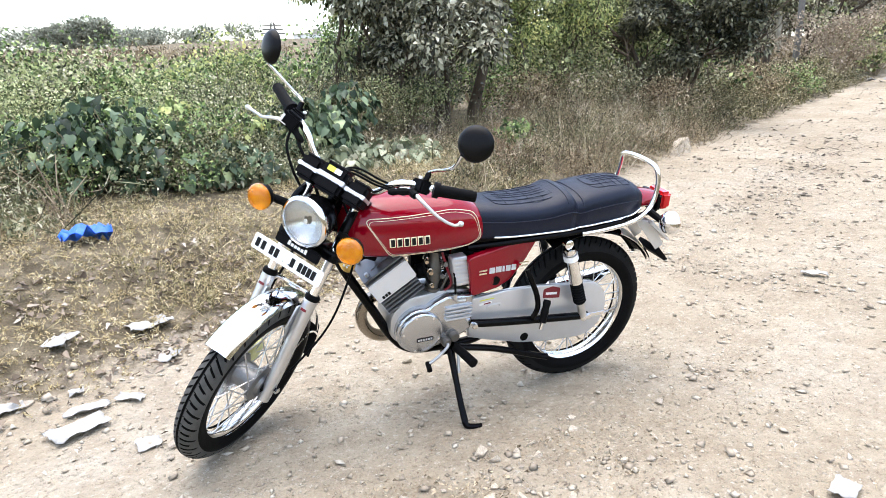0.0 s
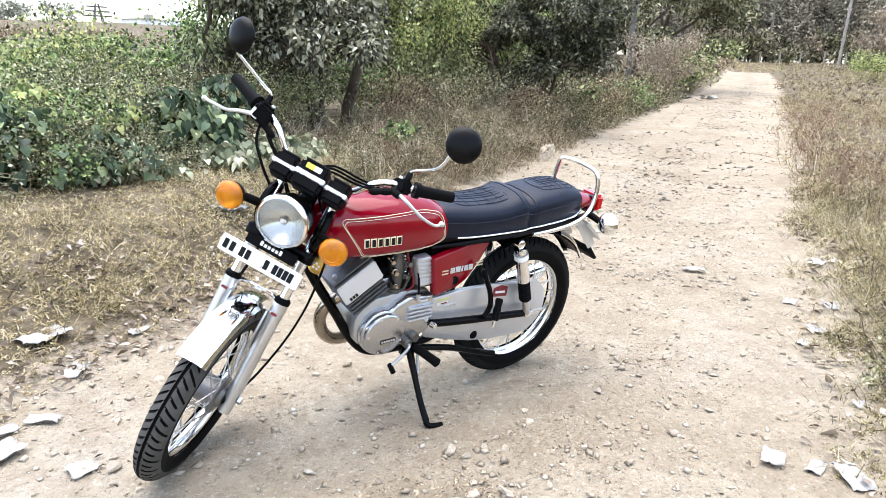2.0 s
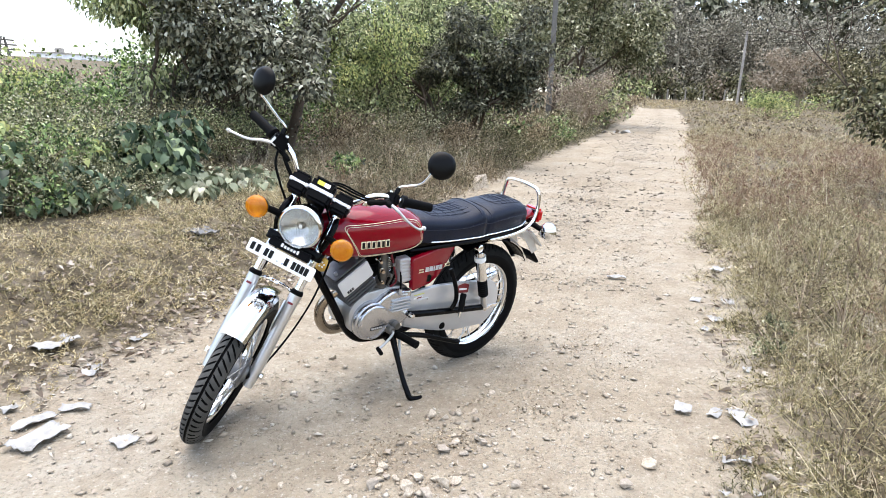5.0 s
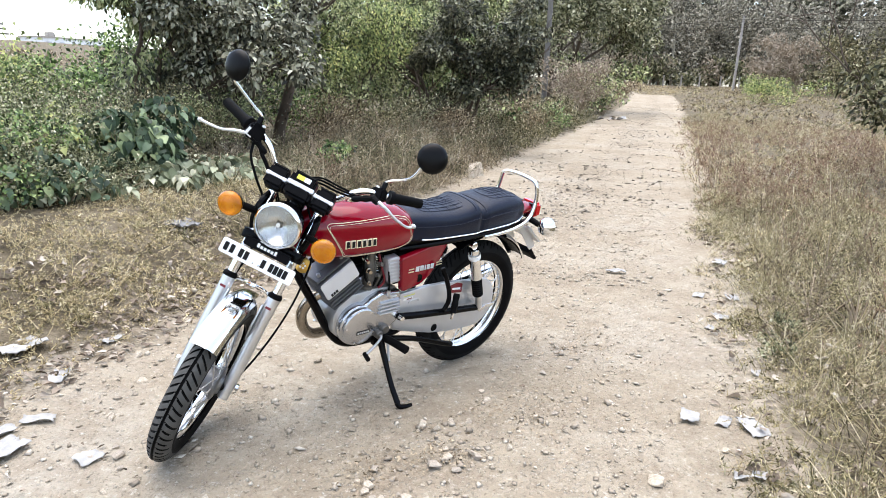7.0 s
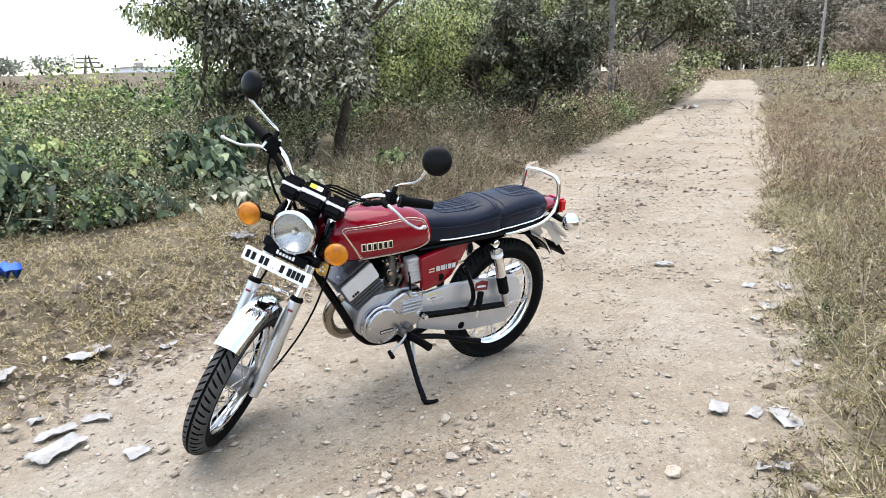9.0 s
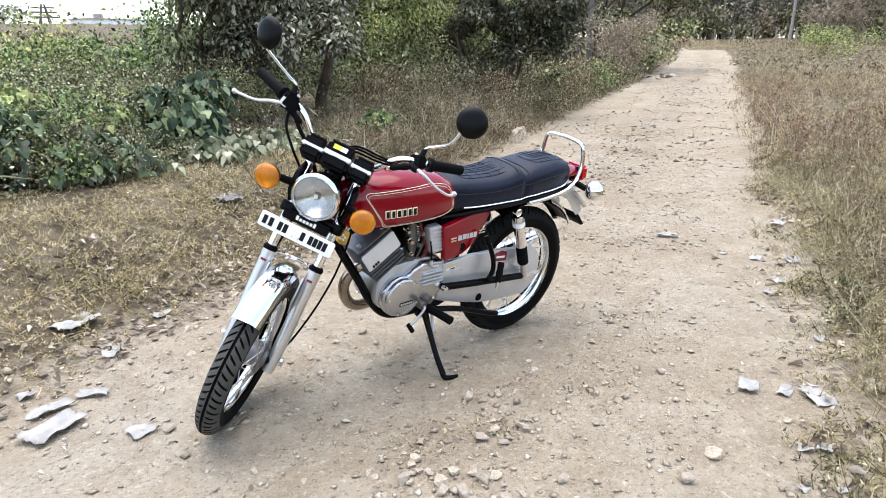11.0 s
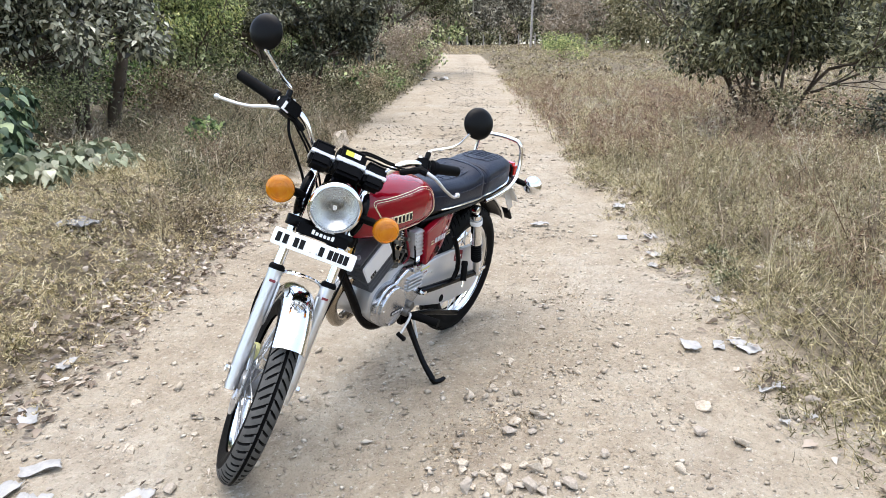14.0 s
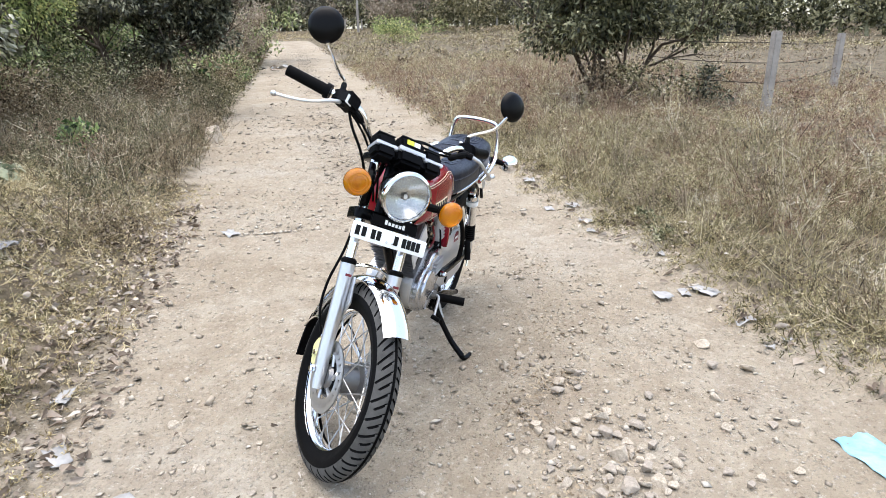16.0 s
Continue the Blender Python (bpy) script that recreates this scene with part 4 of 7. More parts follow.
def litter(name, label, xy, size, mat, seed):
    rng = np.random.RandomState(seed)
    n = len(xy)
    base = np.column_stack([xy, height(xy[:, 0], xy[:, 1]) + rng.uniform(0.004, 0.03, n)])
    ax = np.column_stack([rng.normal(0, 1, (n, 2)), rng.normal(0, 0.14, n)])
    L = size * rng.uniform(0.5, 1.3, n)
    v, f = leaf_hearts(base, ax, L, L * rng.uniform(0.4, 0.75, n), 0.4, rng, rng.normal(0, 0.28, (n, 3)) + np.array([0, 0, 1.0]))
    v += rng.normal(0, 0.03, v.shape) * np.repeat(L, 11)[:, None]
    v[:, 2] = np.maximum(v[:, 2], height(v[:, 0], v[:, 1]) + 0.002)
    me = mesh_from(name, v, f, mat)
    me.polygons.foreach_set("use_smooth", np.ones(len(me.polygons), bool))
    tagged(new(name, me), label, "leaves", kind="stuff")


litter("leaf_litter", "fallen brown leaves along the foot of the bank", patchy(scatter(4000, -4.5, 2.5, -2.1, -1.12, 91), 3.0, -0.3), 0.04, M_LITTER, 92)
litter("leaf_litter", "fallen brown leaves at the weeds' edge", scatter(650, -4.5, 4, 1.42, 2.05, 93), 0.046, M_LITTER, 94)
litter("straw_litter", "bits of straw and chaff on the track", scatter(700, -4.5, 9, -1.2, 1.6, 95), 0.02, M_LITTER, 96)


rl = np.random.RandomState(33)
for cx, cy, n, r in ((0.65, 0.5, 170, 0.07), (0.9, 0.46, 120, 0.07), (1.3, 0.68, 150, 0.08), (0.2, 0.5, 140, 0.12), (-0.6, 0.35, 120, 0.15)):
    litter("straw_litter", "scatter of twig bits and dark crumbs on the track", np.array([cx, cy]) + rl.normal(0, r, (n, 2)), 0.013, M_CHAFF, 330 + n)


def far_woods(name, label, spots, seed, mat, n_leaf, leaf, lumps=14):
    """Woods too far off to tell the trees apart: crowns of leaf clumps at every spot (x, y, radius, height)."""
    rng = np.random.RandomState(seed)
    chunks = []
    for x, y, r, h in spots:
        z = z_at(x, y)
        k = lumps
        c = np.column_stack([rng.normal(0, 0.5, (k, 2)) * r, rng.uniform(0.15, 0.95, k) * h])
        i = rng.randint(0, k, n_leaf)
        p = np.array([x, y, z]) + c[i] + ball_dirs(n_leaf, rng) * (0.36 * r * rng.uniform(0.3, 1, n_leaf) ** 0.5)[:, None]
        L = leaf * rng.uniform(0.6, 1.4, n_leaf)
        chunks.append(slivers(p, ball_dirs(n_leaf, rng), L * 1.3, L * 1.1, rng))
        chunks.append((lambda vf: (vf[0], np.concatenate([vf[1][:, :3], vf[1][:, [0, 2, 3]]])))(tube_rings([(x, y, z - 0.2), (x + rng.normal(0, 0.3), y, z + h * 0.4), (x + rng.normal(0, 0.6), y, z + h * 0.8)], (0.18, 0.13, 0.05), 5)))
    tagged(new(name, mesh_from(name, *joined(chunks), mat)), label, "woods", kind="stuff")


def wood_spots(n, u0, u1, v0, v1, r, h, seed):
    rng = np.random.RandomState(seed)
    xy = np.column_stack(xy_of(rng.uniform(u0, u1, n), rng.uniform(v0, v1, n)))
    return [(x, y, r * rng.uniform(0.7, 1.3), h * rng.uniform(0.7, 1.25)) for x, y in xy]


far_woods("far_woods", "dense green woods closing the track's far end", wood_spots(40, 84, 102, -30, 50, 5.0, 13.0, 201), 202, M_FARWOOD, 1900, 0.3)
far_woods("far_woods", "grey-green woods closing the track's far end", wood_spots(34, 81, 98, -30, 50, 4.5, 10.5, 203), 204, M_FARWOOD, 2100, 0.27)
far_woods("far_woods", "deep green woods behind the nearer trees", wood_spots(60, 102, 118, -42, 70, 6.5, 19.0, 221), 222, M_DARKLEAF, 420, 1.5)
far_woods("far_woods", "thicket along the far fence", [(*[float(c) for c in xy_of(80.5 + 1.5 * math.sin(k * 2.1), -34 + 1.6 * k)], 1.7, 2.4 + 0.9 * math.sin(k * 1.3)) for k in range(62)], 212, M_GLOSSLEAF, 420, 0.28)
far_woods("far_woods", "dry brown thicket behind the far fence", wood_spots(36, 81, 84, -30, 45, 2.4, 3.4, 213), 214, M_BUSHDRY, 380, 0.28)
far_woods("far_woods", "pale leafless thicket before the far woods", [(-66.5, -23.2, 2.3, 5.4), (-66.8, -21.0, 2.2, 5.0)], 217, M_BUSHDRY, 2200, 0.2, 20)
far_woods("far_woods", "olive tree before the far woods", [(-67.0, -17.4, 2.8, 5.6), (-66.0, -14.6, 2.4, 4.6)], 218, M_OLIVELEAF, 2200, 0.26, 20)
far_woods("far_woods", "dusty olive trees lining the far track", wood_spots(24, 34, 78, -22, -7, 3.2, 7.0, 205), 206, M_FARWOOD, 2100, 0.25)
far_woods("far_woods", "dark woods beyond the fenced field", wood_spots(30, 45, 75, 26, 75, 4.0, 9.0, 207), 208, M_DARKLEAF, 900, 0.5)
far_woods("far_woods", "dark thicket beyond the fenced field", [(-54 + 0.35 * k + math.sin(k * 3.1), 2.5 + 1.3 * k, 2.1, 3.0 + 0.8 * math.sin(k * 1.7)) for k in range(26)], 216, M_GLOSSLEAF, 600, 0.26)
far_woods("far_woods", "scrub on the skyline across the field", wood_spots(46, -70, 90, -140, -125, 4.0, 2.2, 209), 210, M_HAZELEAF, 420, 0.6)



# ---- posts, poles and far buildings ----
def part(name, bm, mat, parent, label=""):
    me = bpy.data.meshes.new(name)
    bm.to_mesh(me)
    bm.free()
    me.materials.append(mat)
    ob = new(name, me)
    ob.parent = parent
    return tagged(ob, label)


def box_bm(sx, sy, sz, at=(0, 0, 0), bevel=0.0, rot=None):
    bm = bmesh.new()
    bmesh.ops.create_cube(bm, size=1)
    bmesh.ops.scale(bm, vec=(sx, sy, sz), verts=bm.verts)
    if bevel:
        bmesh.ops.bevel(bm, geom=bm.edges[:], offset=bevel, segments=2, affect="EDGES")
    m = Matrix.Translation(at) @ (rot or Matrix.Identity(4))
    bmesh.ops.transform(bm, matrix=m, verts=bm.verts)
    return bm


def wire_between(name, label, a, b, sag, radius, mat):
    pts = [tuple(np.array(a) * (1 - t) + np.array(b) * t - np.array([0, 0, 4 * sag * t * (1 - t)])) for t in np.linspace(0, 1, 9)]
    v, f = tube_rings(pts, [radius] * 9, 5)
    return tagged(new(name, mesh_from(name, v, f, mat)), label, "wire")


def fence_post(x, y, tall, lean):
    top = empty_at("fence_post", x, y)
    bm = box_bm(0.125, 0.11, tall + 0.2, (0, 0, tall / 2 - 0.1), 0.012)
    bmesh.ops.subdivide_edges(bm, edges=bm.edges[:], cuts=2)
    for v in bm.verts:
        v.co.x += 0.012 * noise.noise(v.co * 4 + Vector((x, y, 0)))
        v.co.y += 0.012 * noise.noise(v.co * 4 + Vector((y, x, 3)))
    part("shaft", bm, M_CONC, top)
    top.rotation_euler = (0, lean, 0.4)
    return tagged(top, "weathered concrete fence post in tall dry weeds", "fence post", "field fence posts")


fence_post(-7.7, 2.8, 1.17, 0.05)
fence_post(-11.9, 4.8, 1.05, 0.02)
for k in range(3):
    za, zb = z_at(-7.7, 2.8) + 0.45 + 0.28 * k, z_at(-11.9, 4.8) + 0.4 + 0.26 * k
    wire_between("barbed_wire", "thin rusty wire strung between fence posts", (-7.7, 2.8, za), (-11.9, 4.8, zb), 0.04, 0.006, M_WIRE)
    wire_between("barbed_wire", "thin rusty wire running into a bush", (-7.7, 2.8, za), (-9.2, 1.0, za + 0.1), 0.03, 0.006, M_WIRE)
rng_f = np.random.RandomState(9)
for k in range(22):
    x, y = xy_of(77.0, -12 + k * 2.0 + rng_f.uniform(-0.3, 0.3))
    fp = empty_at("fence_post", x, y)
    part("shaft", box_bm(0.13, 0.13, 1.35, (0, 0, 0.55), 0.01), M_CONC, fp)
    tagged(fp, "pale far fence post before the woods", "fence post", "far fence posts")


def utility_pole(x, y, tall, radius, lean, label):
    top = empty_at("utility_pole", x, y)
    v, f = tube_rings([(x, y, top.location.z - 0.3), (x + lean * 0.5, y, top.location.z + tall / 2), (x + lean, y, top.location.z + tall)], (radius, radius * 0.9, radius * 0.8), 10)
    put_part("shaft", v, f, M_CONC if radius > 0.12 else M_POLE, top)
    return tagged(top, label, "pole")


utility_pole(-19.5, -14.48, 8.5, 0.11, 0.0, "plain grey utility pole beside dry bushes")
utility_pole(-67.2, -26.9, 7.2, 0.14, -0.3, "leaning grey utility pole before the woods")
for k in range(2):
    wire_between("power_line", "thin power line above the far weeds", (-67.4, -26.9, z_at(-67.2, -26.9) + 6.9 - 0.7 * k), (-62.0, 22.0, 8.6 - 0.7 * k), 0.9, 0.02, M_WIRE)
    wire_between("power_line", "thin power line above the far weeds", (-67.4, -26.9, z_at(-67.2, -26.9) + 6.9 - 0.7 * k), (-50.0, -48.0, 8.0 - 0.7 * k), 0.6, 0.02, M_WIRE)


def pylon(x, y, tall):
    top = empty_at("pylon", x, y)
    z = top.location.z
    for sx in (-1, 1):
        for sy in (-1, 1):
            put_part("leg", *tube_rings([(x + sx * 1.6, y + sy * 1.6, z), (x + sx * 0.3, y + sy * 0.3, z + tall)], (0.22, 0.16), 5), M_POLE, top)
    for k, zz in enumerate((0.6, 0.75, 0.9)):
        w = 3.4 - k * 0.5
        put_part("crossarm", *tube_rings([(x - w, y, z + tall * zz), (x + w, y, z + tall * zz)], (0.2, 0.2), 5), M_POLE, top)
    tagged(top, "grey lattice pylon on the hazy skyline", "pylon")


pylon(-35.5, -194.3, 7.5)


def far_house(x, y, w, d, h, turn, floors, label):
    top = empty_at("house", x, y)
    top.rotation_euler = (0, 0, turn)
    part("wall", box_bm(w, d, h, (0, 0, h / 2)), M_WHITEWALL, top)
    part("roof", box_bm(w + 0.6, d + 0.6, 0.35, (0, 0, h + 0.175)), M_CONC, top)
    n = max(2, int(w / 4))
    for f in range(floors):
        for k in range(n):
            win = part("window", box_bm(1.6, 0.16, 1.3, ((k + 0.5) / n * w - w / 2, d / 2 + 0.05, (f + 0.55) * h / floors)), M_FARGLASS, top)
    part("water_tank", box_bm(2.2, 2.2, 1.6, (w * 0.2, 0, h + 1.15), 0.2), M_CONC, top)
    return tagged(top, label, "house")


far_house(-63, -240, 20, 12, 8.0, 0.3, 2, "hazy white flat-roofed house on the skyline")
far_house(-88, -232, 16, 12, 4.0, 0.3, 1, "hazy low white house on the skyline")
far_house(20, -245, 18, 12, 4.0, 0.1, 1, "hazy low grey house on the skyline")


# ---- stones and scraps ----
def stone_mesh(seed, flat=0.6):
    """An angular broken stone: the hull of a few random points, its edges slightly worn."""
    rng = np.random.RandomState(seed + 40)
    bm = bmesh.new()
    for _ in range(11):
        q = Vector(rng.normal(0, 1, 3)).normalized() * rng.uniform(0.38, 0.55)
        bm.verts.new((q.x * rng.uniform(0.9, 1.2), q.y * 0.85, q.z * flat))
    hull = bmesh.ops.convex_hull(bm, input=bm.verts)
    bmesh.ops.delete(bm, geom=list({g for g in hull["geom_interior"] + hull["geom_unused"] if isinstance(g, bmesh.types.BMVert)}), context="VERTS")
    bmesh.ops.bevel(bm, geom=bm.edges[:], offset=0.022, segments=1, affect="EDGES")
    return bm


STONES = []
for s in range(8):
    me = bpy.data.meshes.new("stone")
    b_ = stone_mesh(s + 1, 0.5 + 0.05 * s)
    b_.to_mesh(me)
    b_.free()
    me.materials.append(M_STONE if s % 3 else M_STONE_D)
    STONES.append(me)


def stone(x, y, size, k, turn, label="grey-brown stone lying on the dirt track", group="loose stones", proud=0.1):
    ob = new("stone", STONES[k % 8])
    ob.matrix_basis = Matrix.Translation((x, y, z_at(x, y) + size * proud)) @ Matrix.Rotation(turn, 4, "Z") @ Matrix.Scale(size, 4)
    return tagged(ob, label, "stone", group)


rs = np.random.RandomState(77)
for cx, cy, n, spread, big in ((1.0, 0.7, 40, 0.12, 0.03), (1.17, 0.8, 50, 0.15, 0.032), (0.65, 0.58, 14, 0.09, 0.024), (0.35, 0.45, 12, 0.13, 0.055), (1.35, 0.35, 10, 0.25, 0.05), (1.6, -0.3, 9, 0.25, 0.055), (1.0, -0.6, 16, 0.3, 0.055), (-0.3, 0.3, 9, 0.3, 0.045), (1.5, 0.95, 18, 0.2, 0.055)):
    for _ in range(n):
        x, y = cx + rs.normal(0, spread), cy + rs.normal(0, spread)
        if -0.3 < x < 1.35 and -0.16 < y < 0.2:
            continue
        stone(x, y, big * rs.uniform(0.45, 1.15), rs.randint(8), rs.uniform(0, 6.28))
for _ in range(130):
    x, y = xy_of(rs.uniform(-3.6, 7), rs.uniform(-1.35, 1.5))
    if -0.35 < x < 1.45 and -0.2 < y < 0.22:
        continue
    stone(float(x), float(y), 0.05 * rs.uniform(0.3, 1.05) ** 1.5, rs.randint(8), rs.uniform(0, 6.28))
PILE = "pale angular stone in a loose pile on the track"
for x, y, size in ((0.55, 0.59, 0.041), (0.64, 0.55, 0.044), (0.71, 0.56, 0.045), (0.60, 0.50, 0.025), (0.67, 0.62, 0.027), (0.90, 0.63, 0.036), (0.85, 0.67, 0.030), (0.86, 0.71, 0.045), (0.82, 0.73, 0.034), (0.96, 0.64, 0.037), (0.98, 0.68, 0.036), (0.95, 0.73, 0.049), (0.95, 0.77, 0.034), (0.94, 0.61, 0.021), (0.98, 0.56, 0.027), (0.96, 0.58, 0.023), (1.04, 0.56, 0.043), (1.03, 0.58, 0.023), (0.99, 0.80, 0.033), (0.99, 0.88, 0.040), (1.00, 0.84, 0.026), (0.82, 0.85, 0.030), (0.87, 0.83, 0.041), (1.07, 0.77, 0.059), (1.05, 0.81, 0.025), (1.07, 0.84, 0.027), (1.06, 0.87, 0.032), (1.15, 0.75, 0.040), (1.14, 0.78, 0.030), (1.12, 0.86, 0.049)):
    stone(x, y, size * 1.55, rs.randint(8), rs.uniform(0, 6.28), PILE, "pile of stones", 0.2)
for x, y, size in ((1.21, 0.81, 0.052), (1.19, 0.85, 0.034), (1.17, 0.89, 0.039), (1.18, 0.93, 0.033), (1.21, 0.91, 0.022), (1.14, 0.93, 0.032), (1.18, 0.57, 0.028), (1.14, 0.58, 0.027), (1.15, 0.66, 0.023), (1.22, 0.60, 0.022), (1.24, 0.63, 0.039), (1.16, 0.63, 0.026), (1.19, 0.70, 0.019), (1.29, 0.47, 0.024), (0.95, 0.50, 0.037), (0.88, 0.44, 0.031), (0.67, 0.88, 0.031), (0.64, 1.11, 0.035), (0.79, 1.27, 0.034), (0.75, 1.35, 0.032), (1.07, 1.09, 0.031), (1.13, 1.15, 0.033), (0.84, 1.12, 0.034), (1.02, 1.30, 0.026), (1.07, 0.95, 0.035), (0.82, 0.94, 0.029), (1.27, 0.73, 0.041), (1.24, 0.86, 0.030), (0.39, 1.26, 0.046), (0.38, 1.13, 0.047), (0.55, 0.33, 0.042)):
    stone(x, y, size * 1.55, rs.randint(8), rs.uniform(0, 6.28), PILE, "pile of stones", 0.2)
stone(0.2, 1.11, 0.085, 2, 0.5, "pale grey stone lying on the dirt track")
for k in range(26):
    x, y = xy_of(63 + rs.normal(0, 0.8), -7 + 0.38 * k + rs.normal(0, 0.2))
    stone(float(x), float(y), 0.34 * rs.uniform(0.5, 1.3), rs.randint(8), rs.uniform(0, 6.28), "pale block of rubble across the track's end", "far rubble")
stone(-5.0, -4.55, 0.5, 4, 0.9, "large pale stone at the track's edge", proud=0.15)
stone(-4.72, -4.42, 0.2, 4, 0.3, "pale stone beside a larger one", proud=0.15)
stone(-1.53, 2.15, 0.13, 5, 1.3, "grey stone half hidden in dry weeds")


def gravel(name, label, n, u0, u1, v0, v1, size, seed, power=1.0, proud=0.1, mat=None):
    """Pebbles too many to count: squashed octahedra pressed into the dirt."""
    rng = np.random.RandomState(seed)
    xy = scatter(n, u0, u1, v0, v1, seed, power)
    dense = waves(xy[:, 0], xy[:, 1], 2.0) + rng.normal(0, 0.5, n) > -0.2
    xy = xy[dense]
    n = len(xy)
    s = size * (0.3 + 1.2 * rng.uniform(0, 1, n) ** 6)
    c = np.column_stack([xy, height(xy[:, 0], xy[:, 1]) + s * proud])
    o = np.array([(1, 0, 0), (0, 1, 0), (-1, 0, 0), (0, -1, 0), (0.35, 0.2, 0.6), (-0.2, 0, -0.6)]) * 0.5
    a = rng.uniform(0, 6.28, n)
    rot = np.stack([np.stack([np.cos(a), -np.sin(a)], -1), np.stack([np.sin(a), np.cos(a)], -1)], 1)
    pts = np.repeat(o[None], n, 0) * rng.uniform(0.45, 1.4, (n, 6, 1))
    pts[..., 2] *= rng.uniform(0.5, 1.3, (n, 1))
    pts[..., 2] += pts[..., 0] * rng.normal(0, 0.3, (n, 1))
    pts[..., :2] = np.einsum("nij,nkj->nki", rot, pts[..., :2]) * rng.uniform(0.7, 1.3, (n, 1, 1))
    verts = (c[:, None] + pts * s[:, None, None]).reshape(-1, 3)
    f = np.array([(0, 1, 4), (1, 2, 4), (2, 3, 4), (3, 0, 4), (0, 2, 1), (0, 3, 2)])
    faces = (np.arange(n)[:, None, None] * 6 + f[None]).reshape(-1, 3)
    tagged(new(name, mesh_from(name, verts, faces, mat or M_GRAVEL)), label, "gravel", kind="stuff")


M_GRAVEL = leafy("pale_gravel", [(0.0, (0.25, 0.206, 0.155)), (0.5, (0.39, 0.33, 0.252)), (1.0, (0.54, 0.48, 0.395))], 0.9, 0.0)
gravel("gravel", "fine pale gravel pressed into the track", 17000, -4.5, 5, -1.5, 1.7, 0.021, 301)
gravel("gravel", "crumbled clods and pebbles on the track", 5200, -4.4, 6, -1.5, 1.7, 0.028, 305, 1.0, 0.14)
gravel("gravel", "coarse gravel strewn down the track", 7000, 1.5, 58, -1.1, 1.3, 0.034, 303, 2.2)
gravel("gravel", "coarse stones showing through the worn far track", 5200, 5, 46, -1.25, 1.35, 0.06, 311, 1.5, 0.06, M_DARKGRAVEL)
gravel("gravel", "pale clods crumbled along the foot of the bank", 900, -3.6, 2.6, -1.5, -0.95, 0.036, 313, 1.0, 0.16)
gravel("gravel", "pale clods beside the front wheel", 700, -1.6, 0.4, -0.1, 1.2, 0.028, 315, 1.0, 0.16)
gravel("gravel", "dark coarse gravel down the track's middle", 4200, 3.2, 40, -0.15, 0.5, 0.045, 307, 1.5, 0.1, M_DARKGRAVEL)


def scrap(name, label, x, y, w, d, turn, mat, seed, lift=0.006, curl=0.016, category="litter", dz=0.0, crumple=0.012):
    """A torn sheet lying crumpled on the ground, with a little thickness."""
    rng = np.random.RandomState(seed)
    n = 9
    g = np.linspace(-0.5, 0.5, n)
    X, Y = np.meshgrid(g, g, indexing="ij")
    edge = np.maximum(np.abs(X), np.abs(Y)) * 2
    ang = np.arctan2(Y, X)
    tear = 1 + edge ** 3 * sum(rng.uniform(-0.035, 0.035) * np.sin(k * ang + rng.uniform(0, 6.28)) for k in range(2, 9))
    X, Y = X * tear * w, Y * tear * d
    Z = lift + curl * np.maximum(0, edge - 0.4) ** 2 * (0.6 + 0.6 * np.sin(2 * ang + rng.uniform(0, 6.28))) + 0.25 * curl * sum(np.sin(rng.uniform(2, 5) / max(w, d) * (X * math.cos(q) + Y * math.sin(q)) * 2 + q) for q in rng.uniform(0, 6.28, 4)) * 0.5
    Z = Z + crumple * max(w, d) * rng.normal(0, 1, Z.shape)
    Z = Z - Z.min() + 0.004
    top = np.stack([X, Y, Z], -1).reshape(-1, 3)
    low = top - np.array([0, 0, 0.002])
    i = (np.arange(n - 1)[:, None] * n + np.arange(n - 1)[None]).ravel()
    q = np.stack([i, i + n, i + n + 1, i + 1], -1)
    rim = list(range(n)) + [k * n + n - 1 for k in range(1, n)] + [(n - 1) * n + k for k in range(n - 2, -1, -1)] + [k * n for k in range(n - 2, 0, -1)]
    sides = [(a, b, b + n * n, a + n * n) for a, b in zip(rim, rim[1:] + rim[:1])]
    me = mesh_from(name, np.concatenate([top, low]), np.concatenate([q, q[:, ::-1] + n * n, np.array(sides)]), mat)
    ob = new(name, me)
    ob.matrix_basis = Matrix.Translation((x, y, z_at(x, y) + dz)) @ Matrix.Rotation(turn, 4, "Z")
    return tagged(ob, label, category, "scraps of litter")


PAPER = "torn scrap of dirty white paper on the ground"
for i, (x, y, w, d, a) in enumerate([
    (-0.43, 1.19, 0.17, 0.1, 0.9), (-0.32, 0.98, 0.13, 0.09, 0.4), (-1.63, 0.54, 0.13, 0.1, 0.7), (-2.89, -0.02, 0.16, 0.12, 0.2), (-2.07, 0.42, 0.13, 0.09, 0.6),
    (-1.96, 0.25, 0.12, 0.08, 0.3), (-1.98, -0.38, 0.17, 0.07, 2.2), (-1.38, 0.59, 0.1, 0.05, 1.1), (-0.39, 1.09, 0.11, 0.06, 0.2), (-0.09, 1.34, 0.08, 0.06, 0.3), (0.1, 1.46, 0.055, 0.04, 0.5), (0.18, 1.38, 0.045, 0.03, 1.2), (-0.04, 1.3, 0.06, 0.04, 2.0), (-0.94, 1.0, 0.08, 0.05, 0.3)]):
    scrap("paper_scrap", PAPER, x, y, w * 0.8, d * 0.8, a, M_PAPER, 400 + i, crumple=0.022)
